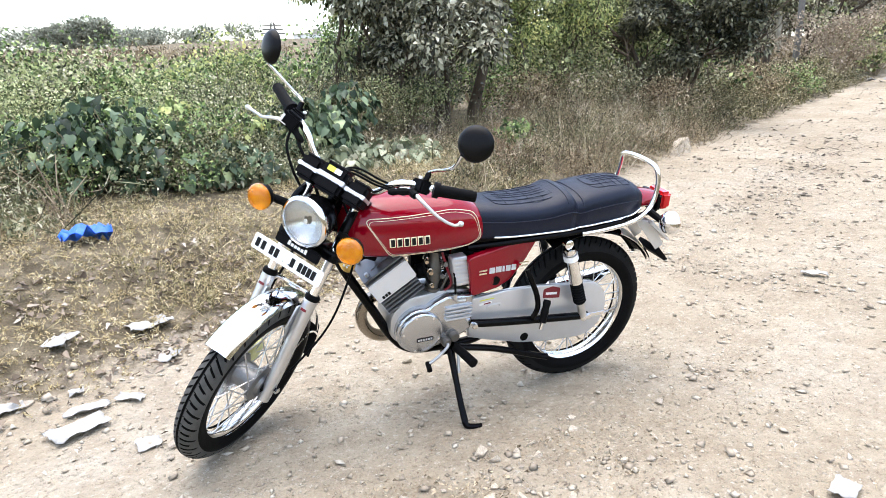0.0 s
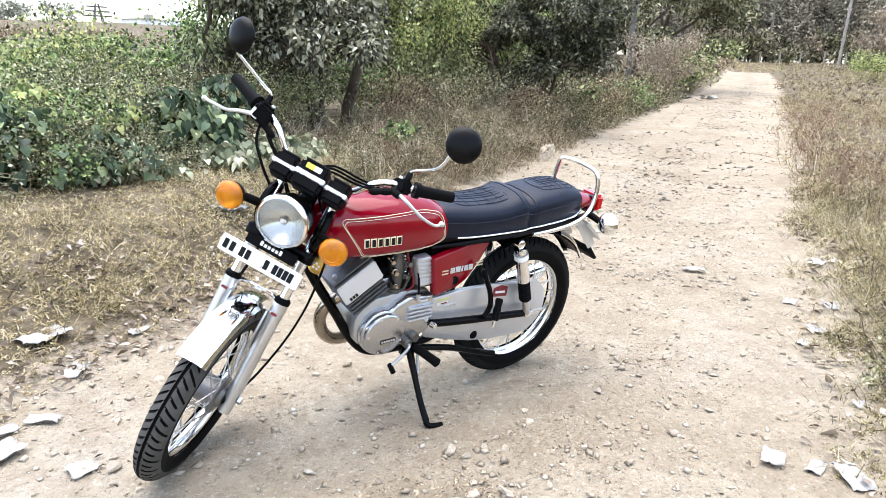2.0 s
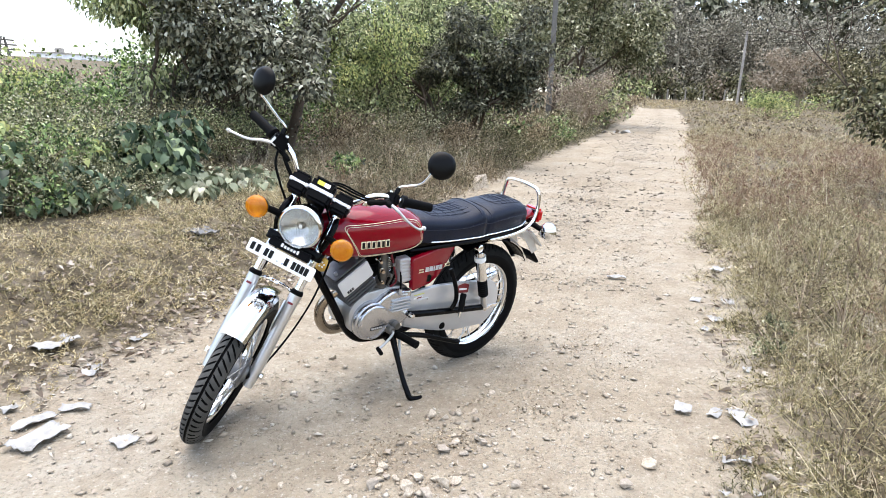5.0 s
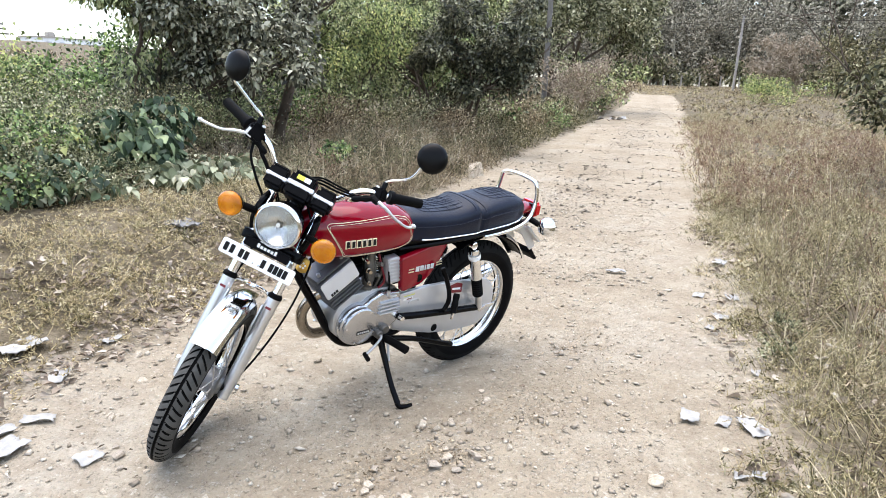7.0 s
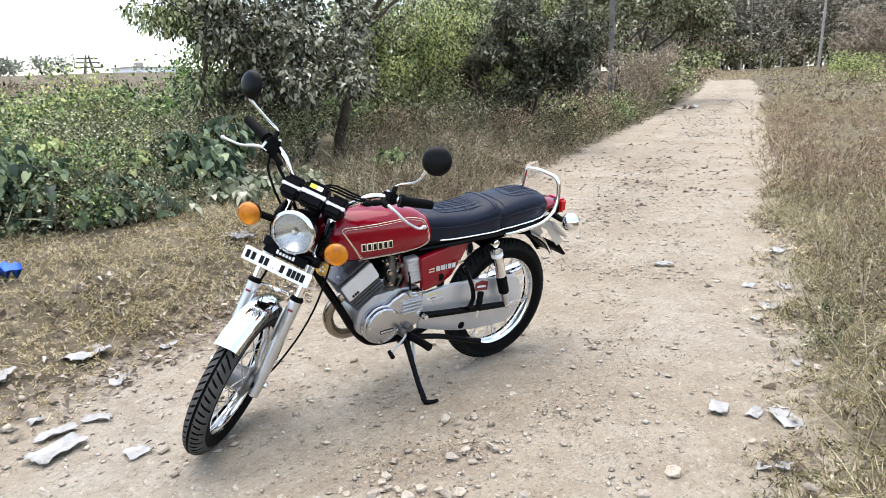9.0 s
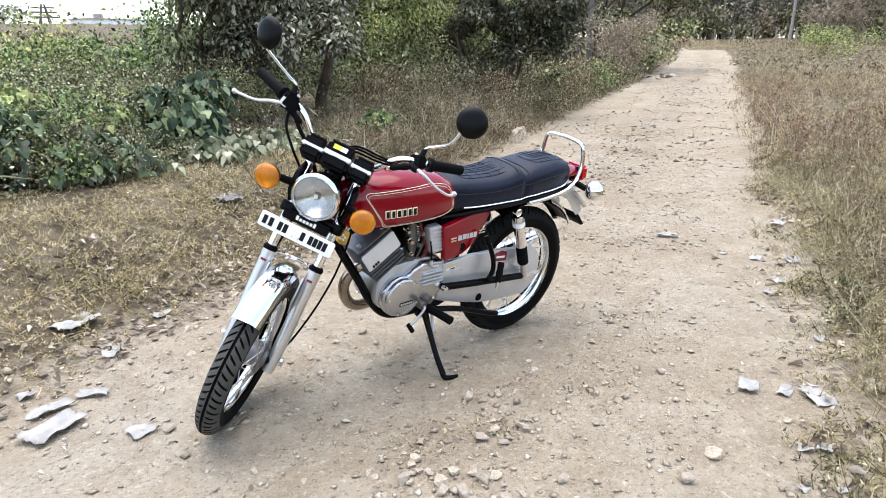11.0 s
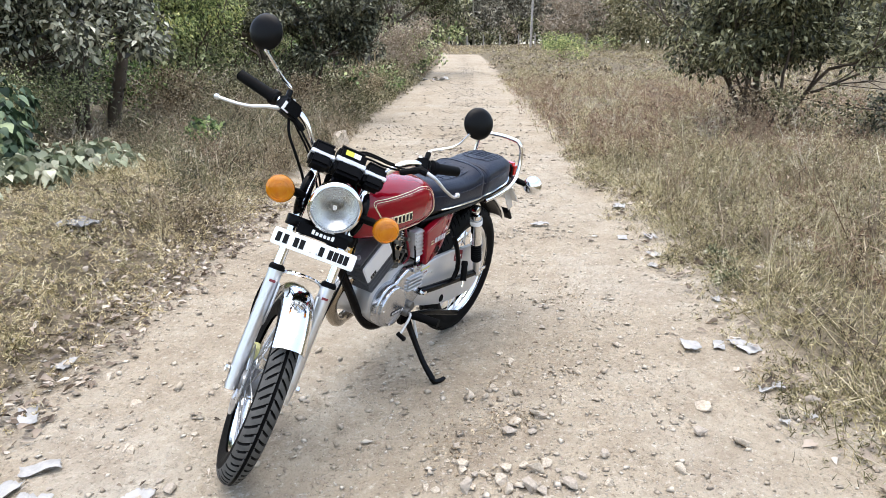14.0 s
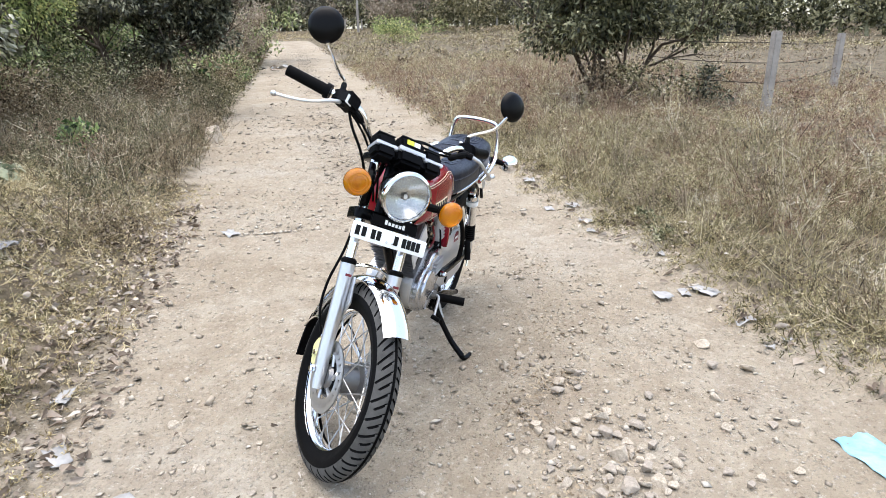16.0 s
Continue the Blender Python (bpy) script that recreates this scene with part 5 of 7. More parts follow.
for i, (x, y, w, d, a) in enumerate([
    (1.77, -0.61, 0.2, 0.07, 0.3), (1.79, -0.46, 0.25, 0.13, 0.5), (1.56, -0.26, 0.1, 0.09, 0.2), (1.62, -0.64, 0.14, 0.06, 2.6), (1.53, -1.29, 0.24, 0.15, 0.5), (1.46, -0.99, 0.15, 0.08, 1.0),
    (1.16, -1.25, 0.12, 0.07, 0.4), (1.82, -0.79, 0.07, 0.06, 0.1), (-0.96, -1.85, 0.17, 0.11, 0.9), (2.05, -0.75, 0.13, 0.09, 0.3), (2.0, 0.05, 0.1, 0.05, 1.9), (1.9, -1.2, 0.2, 0.12, 1.2)]):
    scrap("paper_scrap", PAPER, x, y, w * 0.8, d * 0.8, a, M_PAPER, 420 + i, crumple=0.025)
scrap("plastic_sheet", "crumpled bright blue plastic sheet on dry weeds", 1.81, -2.14, 0.26, 0.16, 0.3, M_PAPER_B, 450, curl=0.03, dz=-0.01, crumple=0.08)
scrap("wrapper", "torn light-blue printed wrapper on the ground", 0.885, 1.55, 0.21, 0.14, 0.5, M_PAPER_L, 457, curl=0.006, crumple=0.008)
scrap("plastic_bag", "crumpled clear plastic bag in dry weeds", 0.26, -2.48, 0.2, 0.17, 0.2, M_BAG, 452, curl=0.05, dz=0.02, crumple=0.035)
rh = np.random.RandomState(8)
for i in range(14):
    hx, hy = xy_of(25.5 + rh.normal(0, 0.9), -1.6 + rh.normal(0, 0.45))
    scrap("rubbish_scrap", "pale scrap in a heap of dumped rubbish", float(hx), float(hy), rh.uniform(0.2, 0.5), rh.uniform(0.15, 0.35), rh.uniform(0, 3), (M_PAPER, M_BAG, M_STONE_D)[i % 3], 460 + i, curl=0.12)

# ---- the motorcycle ----
def amber_material():
    m = bpy.data.materials.new("amber_lens")
    m.use_nodes = True
    nt = m.node_tree
    b = nt.nodes["Principled BSDF"]
    nt.links.new(ramp(nt, tex_noise(nt, 40, 3), [(0.3, (0.74, 0.22, 0.003)), (0.7, (0.88, 0.34, 0.01))]), b.inputs["Base Color"])
    b.inputs["Transmission Weight"].default_value = 0.6
    b.inputs["Roughness"].default_value = 0.14
    b.inputs["IOR"].default_value = 1.42
    b.inputs["Specular IOR Level"].default_value = 0.5
    nt.links.new(bump(nt, tex_noise(nt, 240, 2), 0.3, 0.002), b.inputs["Normal"])
    return m


M_RED = material("red_metallic_paint", (0.2, 0.001, 0.008), 0.12, 0.0, vary=0.08, scale=20, coat=0.25, rvary=0.03, spec=0.3)
M_CHROME = material("chrome", (0.82, 0.83, 0.84), 0.09, 1.0, vary=0.04, scale=40, rvary=0.04)
M_ALU = material("brushed_aluminium", (0.6, 0.6, 0.6), 0.36, 0.9, vary=0.08, scale=60, rvary=0.08)
M_CAST = material("cast_alloy", (0.5, 0.5, 0.5), 0.45, 0.85, vary=0.12, scale=60, bumps=0.15, bscale=400)
M_SILVER = material("silver_paint", (0.6, 0.6, 0.605), 0.36, 0.6, vary=0.07, scale=25, rvary=0.06)
M_BLACK = material("black_gloss_paint", (0.002, 0.002, 0.0023), 0.22, vary=0.25, scale=30, spec=0.09)
M_PLASTIC = material("black_plastic", (0.004, 0.004, 0.0045), 0.45, vary=0.25, scale=50, bumps=0.1, bscale=500, spec=0.04)
M_RUBBER = material("black_rubber", (0.004, 0.004, 0.004), 0.55, vary=0.25, scale=60, bumps=0.2, bscale=300, spec=0.04)
M_TYRE = material("dusty_tyre_tread", (0.075, 0.073, 0.068), 0.8, vary=0.5, scale=30, bumps=0.3, bscale=260, spec=0.1)
M_TREAD = material("worn_black_tread", (0.012, 0.012, 0.0115), 0.75, vary=0.5, scale=30, bumps=0.3, bscale=260, spec=0.06)
M_VINYL = material("dark_blue_black_vinyl", (0.006, 0.009, 0.02), 0.36, vary=0.2, scale=40, bumps=0.25, bscale=700, spec=0.22)
M_AMBER = amber_material()
M_REDLENS = material("red_lens", (0.5, 0.01, 0.012), 0.15, vary=0.1, scale=60, coat=0.6)
M_CREAM = material("cream_pinstripe", (0.78, 0.68, 0.48), 0.35)
M_WHITE = material("white_plate_paint", (0.82, 0.82, 0.8), 0.4, vary=0.04)
M_INK = material("black_ink", (0.004, 0.004, 0.004), 0.5, spec=0.2)
M_SPOKE = material("zinc_plated_spokes", (0.5, 0.5, 0.5), 0.32, 0.9, vary=0.2, scale=60)
M_SHROUD = material("bare_alloy_plate", (0.62, 0.62, 0.62), 0.4, 0.35, vary=0.08, scale=25)
M_GOLD = material("gold_anodised", (0.62, 0.4, 0.1), 0.35, 0.8, vary=0.15)
M_BRASS = material("heat_browned_chrome", (0.42, 0.36, 0.29), 0.22, 1.0, vary=0.25, scale=14)
M_YELLOW = material("yellow_green_sticker", (0.62, 0.66, 0.05), 0.4)
M_PAD = material("dark_red_sticker", (0.16, 0.008, 0.015), 0.4)
M_SHELL = material("matt_black_shell", (0.003, 0.003, 0.003), 0.36, vary=0.2, spec=0.12)
M_GRIME = material("grimy_alloy", (0.14, 0.13, 0.115), 0.5, 0.7, vary=0.5, scale=50)
M_HUB = material("dull_cast_hub", (0.2, 0.2, 0.2), 0.45, 0.8, vary=0.25, scale=50)
M_CALIPER = material("pale_yellow_caliper_paint", (0.62, 0.6, 0.28), 0.45, vary=0.3, scale=50)
M_REFLECT = material("silvered_reflector", (0.56, 0.555, 0.54), 0.2, 0.85, vary=0.06, scale=90, rvary=0.05)
M_COVER = material("polished_engine_cover", (0.5, 0.505, 0.52), 0.24, 0.92, vary=0.06, scale=8, rvary=0.04)
M_FINS = material("dark_finned_iron", (0.15, 0.15, 0.155), 0.42, 0.6, vary=0.25, scale=40)


def glass_material():
    m = bpy.data.materials.new("headlamp_glass")
    m.use_nodes = True
    b = m.node_tree.nodes["Principled BSDF"]
    b.inputs["Base Color"].default_value = (0.97, 0.98, 0.97, 1)
    b.inputs["Transmission Weight"].default_value = 1.0
    b.inputs["Roughness"].default_value = 0.06
    b.inputs["IOR"].default_value = 1.4
    nt = m.node_tree
    w = nt.nodes.new("ShaderNodeTexWave")
    w.inputs["Scale"].default_value = 42
    w.bands_direction = "Y"
    nt.links.new(coords(nt), w.inputs["Vector"])
    nt.links.new(bump(nt, w.outputs["Fac"], 0.2, 0.002), b.inputs["Normal"])
    return m


M_GLASS = glass_material()
LEAN, HEADING, RAKE, STEER = radians(9.5), radians(-1.5), radians(27), radians(44.5)
BIKE_AT = Matrix.Translation((-0.07, -0.105, 0.0)) @ Matrix.Rotation(HEADING, 4, "Z") @ Matrix.Rotation(-LEAN, 4, "X")
ca, sa, cs, ss = math.cos(RAKE), math.sin(RAKE), math.cos(STEER), math.sin(STEER)
FORK = Matrix(((ca * cs, -ca * ss, -sa, 1.26), (ss, cs, 0, 0), (sa * cs, -sa * ss, ca, 0.281), (0, 0, 0, 1)))   # x forward, y left, z up along the steering axis
ONE = Matrix.Identity(4)

bike = new("motorcycle")
bike.matrix_world = BIKE_AT
tagged(bike, "red and chrome vintage motorcycle leaning on its side stand", "motorcycle")


def bpart(name, bm, mat, parent=None, label="", xf=None, sharp=35):
    """Links a bmesh as one part of the motorcycle, in its own coordinates."""
    if xf is not None:
        bmesh.ops.transform(bm, matrix=xf, verts=bm.verts)
    bmesh.ops.recalc_face_normals(bm, faces=bm.faces)
    ob = part(name, bm, mat, parent or bike, label)
    ob.data.polygons.foreach_set("use_smooth", np.ones(len(ob.data.polygons), bool))
    ob.data.set_sharp_from_angle(angle=radians(sharp))
    return ob


def curve_points(pts, per=6):
    """A smooth line through the points."""
    P = [Vector(p) for p in pts]
    if len(P) < 3:
        return P
    out = []
    for i in range(len(P) - 1):
        p0, p1, p2, p3 = P[max(i - 1, 0)], P[i], P[i + 1], P[min(i + 2, len(P) - 1)]
        for k in range(per):
            t = k / per
            out.append(0.5 * ((2 * p1) + (p2 - p0) * t + (2 * p0 - 5 * p1 + 4 * p2 - p3) * t * t + (3 * p1 - p0 - 3 * p2 + p3) * t ** 3))
    return out + [P[-1]]


def tube(pts, r, sides=10, per=6, radii=None, bm=None):
    """A bent round bar with closed ends."""
    bm = bm or bmesh.new()
    P = curve_points(pts, per)
    n = len(P)
    rings, a = [], None
    for i, p in enumerate(P):
        d = (P[min(i + 1, n - 1)] - P[max(i - 1, 0)]).normalized()
        a = d.orthogonal().normalized() if a is None else (a - d * a.dot(d)).normalized()
        b = d.cross(a)
        rr = r if radii is None else float(np.interp(i / (n - 1), np.linspace(0, 1, len(radii)), radii))
        rings.append([bm.verts.new(p + rr * (math.cos(2 * math.pi * k / sides) * a + math.sin(2 * math.pi * k / sides) * b)) for k in range(sides)])
    for u, v in zip(rings, rings[1:]):
        for k in range(sides):
            bm.faces.new((u[k], u[(k + 1) % sides], v[(k + 1) % sides], v[k]))
    bm.faces.new(rings[0][::-1])
    bm.faces.new(rings[-1])
    return bm


def lathe(profile, segs=48, xf=ONE, bm=None, close=True):
    """profile: (radius, y) round the y axis."""
    bm = bm or bmesh.new()
    rings = []
    for k in range(segs):
        t = 2 * math.pi * k / segs
        rings.append([bm.verts.new(xf @ Vector((r * math.cos(t), y, r * math.sin(t)))) for r, y in profile])
    m = len(profile)
    for k in range(segs):
        u, v = rings[k], rings[(k + 1) % segs]
        for i in range(m if close else m - 1):
            j = (i + 1) % m
            bm.faces.new((u[i], u[j], v[j], v[i]))
    bmesh.ops.remove_doubles(bm, verts=bm.verts, dist=1e-6)
    return bm


def turned(profile, p, direction, segs=32):
    """A turned solid: profile of (radius, distance) along direction from p."""
    d = Vector(direction).normalized()
    q = Vector((0, 1, 0)).rotation_difference(d).to_matrix().to_4x4()
    return lathe(profile, segs, Matrix.Translation(p) @ q, close=False)


def prism(outline, y0, y1, bevel=0.004, slope=0.0, x_ref=0.0, segs=2):
    """An outline of (x, z) with thickness from y0 to y1; slope turns it in towards the rear."""
    bm = bmesh.new()
    lo = [bm.verts.new((x, y0 + slope * (x - x_ref), z)) for x, z in outline]
    hi = [bm.verts.new((x, y1 + slope * (x - x_ref), z)) for x, z in outline]
    n = len(outline)
    bm.faces.new(lo)
    bm.faces.new(hi[::-1])
    for i in range(n):
        bm.faces.new((lo[i], lo[(i + 1) % n], hi[(i + 1) % n], hi[i]))
    bmesh.ops.recalc_face_normals(bm, faces=bm.faces)
    if bevel:
        bmesh.ops.bevel(bm, geom=bm.edges[:], offset=bevel, segments=segs, affect="EDGES", profile=0.5)
    return bm


def rounded(outline, r, n=5):
    """Rounds the corners of an outline of (x, z)."""
    out, m = [], len(outline)
    for i in range(m):
        p, c, q = (Vector(outline[(i + d) % m]) for d in (-1, 0, 1))
        a, b = (p - c), (q - c)
        k = min(r, a.length * 0.45, b.length * 0.45)
        s, e = c + a.normalized() * k, c + b.normalized() * k
        for j in range(n + 1):
            t = j / n
            out.append(tuple((1 - t) ** 2 * s + 2 * t * (1 - t) * c + t * t * e))
    return out


def loft(sections, caps=True):
    bm = bmesh.new()
    rings = [[bm.verts.new(p) for p in s] for s in sections]
    n = len(rings[0])
    for u, v in zip(rings, rings[1:]):
        for k in range(n):
            bm.faces.new((u[k], u[(k + 1) % n], v[(k + 1) % n], v[k]))
    if caps:
        bm.faces.new(rings[0])
        bm.faces.new(rings[-1][::-1])
    return bm


def box(sx, sy, sz, at, bevel=0.004, rot=None):
    return box_bm(sx, sy, sz, at, bevel, rot)


def mirrored(pts):
    return [(p[0], -p[1], p[2]) for p in pts]


# wheels
def tyre_bm(R, half_w, depth, xf, grooves, deep, reach):
    """A tyre whose mesh is sheared along its slanted tread grooves, with one groove round the middle; groove faces take slot 1."""
    bm = bmesh.new()
    per = 9
    segs, prof, m = grooves * per, [], 39
    for i in range(m):
        ang = (-1 + 2 * i / (m - 1)) * 2.15
        y = half_w * math.sin(ang) if abs(ang) < 1.57 else math.copysign(half_w * (1 - 0.28 * (abs(ang) - 1.57) / 0.58), ang)
        prof.append((R - depth + depth * math.cos(ang), y, min(1.0, abs(ang) / 1.57)))
    rings, cuts = [], []
    for k in range(segs):
        ring, flags = [], []
        for r, y, far in prof:
            a = abs(y) / half_w
            t = 2 * math.pi * (k / per - 1.9 * far) / grooves
            long = reach if (k // per) % 2 else reach * 0.8
            slot = r > R - depth * 0.85 and (((k + (4 if y > 0 else 0)) % per < 2 and 0.14 < a < long) or a < 0.045)
            cut = deep if slot else 0.0
            ring.append(bm.verts.new(xf @ Vector(((r - cut) * math.cos(t), y, (r - cut) * math.sin(t)))))
            flags.append(slot)
        rings.append(ring)
        cuts.append(flags)
    for k in range(segs):
        n = (k + 1) % segs
        u, v = rings[k], rings[n]
        for i in range(m - 1):
            face = bm.faces.new((u[i], u[i + 1], v[i + 1], v[i]))
            if sum((cuts[k][i], cuts[k][i + 1], cuts[n][i], cuts[n][i + 1])) > 1:
                face.material_index = 1
            elif prof[i][0] < R - depth * 0.75:
                face.material_index = 2
    return bm


def wheel(name, R, half_w, xf, grooves, hub_r, hub_w, deep, reach, tread):
    depth = 0.058
    w = bpart(name, turned_hub(hub_r, hub_w), M_HUB, label="spoked chrome wheel", xf=xf)
    tyre = bpart("tyre", tyre_bm(R, half_w, depth, xf, grooves, deep, reach), tread, w, "dusty black tyre with slanted tread", sharp=30)
    tyre.data.materials.append(M_RUBBER)
    tyre.data.materials.append(M_SIDEWALL)
    ri = R - depth * 1.5
    rim_prof = [(ri + 0.012, -half_w * 0.80), (ri + 0.016, -half_w * 0.66), (ri - 0.003, -half_w * 0.55), (ri - 0.012, -half_w * 0.25), (ri - 0.013, 0), (ri - 0.012, half_w * 0.25), (ri - 0.003, half_w * 0.55), (ri + 0.016, half_w * 0.66), (ri + 0.012, half_w * 0.80), (ri + 0.004, half_w * 0.6), (ri - 0.001, 0), (ri + 0.004, -half_w * 0.6)]
    bpart("rim", lathe(rim_prof, 96, xf), M_CHROME, w, "chrome rim", sharp=60)
    for k in range(36):
        side = 1 if k % 2 else -1
        lean = (1 if (k // 2) % 2 else -1) * 0.85
        t = 2 * math.pi * k / 36
        a = Vector(((hub_r * 0.92) * math.cos(t + lean), side * hub_w * 0.42, hub_r * 0.92 * math.sin(t + lean)))
        b = Vector(((ri - 0.008) * math.cos(t), side * half_w * 0.12, (ri - 0.008) * math.sin(t)))
        bpart("spoke", tube([xf @ a, xf @ b], 0.0024, 5), M_SPOKE, w)
    return w


def turned_hub(r, w):
    return lathe([(0.012, -w * 0.62), (0.03, -w * 0.6), (r * 0.62, -w * 0.5), (r, -w * 0.46), (r, -w * 0.36), (r * 0.72, -w * 0.3), (r * 0.72, w * 0.3), (r, w * 0.36), (r, w * 0.46), (r * 0.62, w * 0.5), (0.03, w * 0.6), (0.012, w * 0.62)], 40)


RF, RR = 0.307, 0.312
XF_FRONT = FORK @ Matrix.Translation((0.035, 0, -0.016))
XF_REAR = Matrix.Translation((-0.003, 0, 0.284))
front_wheel = wheel("front_wheel", RF, 0.041, XF_FRONT, 66, 0.062, 0.11, 0.0045, 0.92, M_TYRE)
rear_wheel = wheel("rear_wheel", RR, 0.045, XF_REAR, 72, 0.07, 0.10, 0.0045, 0.8, M_TREAD)
# brake disc on the right of the front wheel
disc = bmesh.new()
n_d = 72
for k in range(n_d):
    t0, t1 = 2 * math.pi * k / n_d, 2 * math.pi * (k + 1) / n_d
    for r0, r1 in ((0.07, 0.082), (0.082, 0.096), (0.096, 0.112)):
        if r0 == 0.082 and k % 3 == 0:
            continue
        for y in (-0.062, -0.058):
            disc.faces.new([disc.verts.new(XF_FRONT @ Vector((r * math.cos(t), y, r * math.sin(t)))) for r, t in ((r0, t0), (r1, t0), (r1, t1), (r0, t1))])
bmesh.ops.remove_doubles(disc, verts=disc.verts, dist=1e-5)
bpart("brake_disc", disc, M_ALU, front_wheel, "drilled steel brake disc")
for k in range(6):
    t = 2 * math.pi * k / 6
    bpart("disc_arm", tube([XF_FRONT @ Vector((0.04 * math.cos(t), -0.056, 0.04 * math.sin(t))), XF_FRONT @ Vector((0.072 * math.cos(t + 0.3), -0.06, 0.072 * math.sin(t + 0.3)))], 0.006, 6), M_ALU, front_wheel)
bpart("hub_cap", turned([(0.0, 0.0), (0.018, 0.0), (0.02, -0.008), (0.02, -0.02), (0.032, -0.022)], XF_FRONT @ Vector((0, 0.078, 0)), XF_FRONT.to_3x3() @ Vector((0, 1, 0))), M_BLACK, front_wheel, "black speedometer drive")

bpart("hub_cover", turned([(0.0, 0.0), (0.05, 0.0), (0.056, -0.004), (0.056, -0.018)], XF_FRONT @ Vector((0, -0.055, 0)), XF_FRONT.to_3x3() @ Vector((0, -1, 0))), M_BLACK, front_wheel, "black hub centre")

# fork, clamps and fender
for sgn, side in ((1, "left"), (-1, "right")):
    leg = bpart("fork_leg", tube([(0.035, sgn * 0.086, 0.34), (0.035, sgn * 0.086, 0.2), (0.033, sgn * 0.086, 0.06), (0.035, sgn * 0.084, -0.055)], 0.022, 20, radii=[0.0235, 0.0215, 0.0215, 0.022, 0.019]), M_ALU, label="brushed aluminium fork slider", xf=FORK)
    bpart("fork_tube", tube([(0.035, sgn * 0.086, 0.34), (0.035, sgn * 0.086, 0.72)], 0.0155, 18), M_CHROME, leg, "chrome fork tube", xf=FORK)
    bpart("dust_seal", turned([(0.0, 0), (0.0245, 0), (0.0255, 0.004), (0.0245, 0.012), (0.019, 0.018), (0.0, 0.018)], (0.035, sgn * 0.086, 0.336), (0, 0, 1)), M_RUBBER, leg, "black rubber dust seal", xf=FORK)
    bpart("axle_nut", turned([(0, 0), (0.012, 0), (0.012, 0.01), (0.006, 0.014), (0, 0.014)], (0.035, sgn * 0.108, 0.0), (0, sgn, 0), 6), M_CHROME, leg, xf=FORK)
    bpart("fender_bracket", prism([(0.035, 0.16), (0.075, 0.22), (0.06, 0.30), (0.035, 0.30), (0.02, 0.2)], sgn * 0.060, sgn * 0.066, 0.001), M_ALU, leg, xf=FORK)
    bpart("sticker", box(0.002, 0.02, 0.008, (0.0585, sgn * 0.086, 0.3), 0), M_PAD, leg, xf=FORK)
clamp_l = bpart("lower_fork_clamp", prism(rounded([(-0.03, -0.11), (0.06, -0.115), (0.06, 0.115), (-0.03, 0.11)], 0.02), 0.48, 0.515, 0.004), M_BLACK, label="black lower fork clamp", xf=FORK @ Matrix(((1, 0, 0, 0), (0, 0, 1, 0), (0, 1, 0, 0), (0, 0, 0, 1))))
clamp_u = bpart("upper_fork_clamp", prism(rounded([(-0.03, -0.11), (0.06, -0.11), (0.06, 0.11), (-0.03, 0.11)], 0.02), 0.672, 0.696, 0.004), M_BLACK, label="black upper fork clamp", xf=FORK @ Matrix(((1, 0, 0, 0), (0, 0, 1, 0), (0, 1, 0, 0), (0, 0, 0, 1))))
for sgn in (1, -1):
    bpart("fork_cap", turned([(0, 0), (0.014, 0), (0.016, 0.004), (0.016, 0.014), (0.012, 0.02), (0, 0.02)], (0.035, sgn * 0.086, 0.702), (0, 0, 1)), M_CHROME, clamp_u, xf=FORK)
    bpart("lamp_ear", tube([(0.035, sgn * 0.09, 0.66), (0.06, sgn * 0.1, 0.62), (0.062, sgn * 0.1, 0.56), (0.037, sgn * 0.09, 0.52)], 0.012, 8), M_BLACK, clamp_l, xf=FORK)
bpart("steering_stem", tube([(0, 0, 0.47), (0, 0, 0.69)], 0.027, 16), M_BLACK, label="black steering head", xf=FORK)


def fender_bm(R, a0, a1, half, drop, thick, n, taper=0.0):
    """A curved mudguard over a wheel, rolled edges down."""
    bm = bmesh.new()
    rows = []
    m = 12
    for i in range(n + 1):
        t = radians(a0 + (a1 - a0) * i / n)
        k = 1 - taper * max(0, (i / n - 0.7) / 0.3)
        row = []
        for off in (0, -thick):
            for j in range(m + 1):
                s = -1 + 2 * j / m
                r = R + off - drop * abs(s) ** 3
                row.append(bm.verts.new((r * math.cos(t), (half + off * 0.5) * k * s, r * math.sin(t))))
        rows.append(row)
    w = m + 1
    for u, v in zip(rows, rows[1:]):
        for j in range(m):
            bm.faces.new((u[j], u[j + 1], v[j + 1], v[j]))
            bm.faces.new((u[w + j], v[w + j], v[w + j + 1], u[w + j + 1]))
        bm.faces.new((u[0], v[0], v[w], u[w]))
        bm.faces.new((u[m], u[w + m], v[w + m], v[m]))
    for row in (rows[0], rows[-1]):
        for j in range(m):
            bm.faces.new((row[j], row[w + j], row[w + j + 1], row[j + 1]))
    return bm


fender = bpart("front_fender", fender_bm(0.335, 32, 152, 0.047, 0.022, 0.0025, 36), M_CHROME, label="polished chrome front mudguard", xf=XF_FRONT, sharp=50)
bpart("fender_brace", tube([(0.0, -0.086, 0.31), (0.02, -0.055, 0.338), (0.04, 0, 0.345), (0.02, 0.055, 0.338), (0.0, 0.086, 0.31)], 0.006, 8), M_CHROME, fender, "chrome brace", xf=FORK)
for sgn in (1, -1):
    bpart("fender_stay", tube([XF_FRONT @ Vector((0, sgn * 0.07, 0.02)), XF_FRONT @ Vector((-0.18, sgn * 0.056, 0.16)), XF_FRONT @ Vector((-0.3, sgn * 0.05, 0.12))], 0.004, 6), M_CHROME, fender)
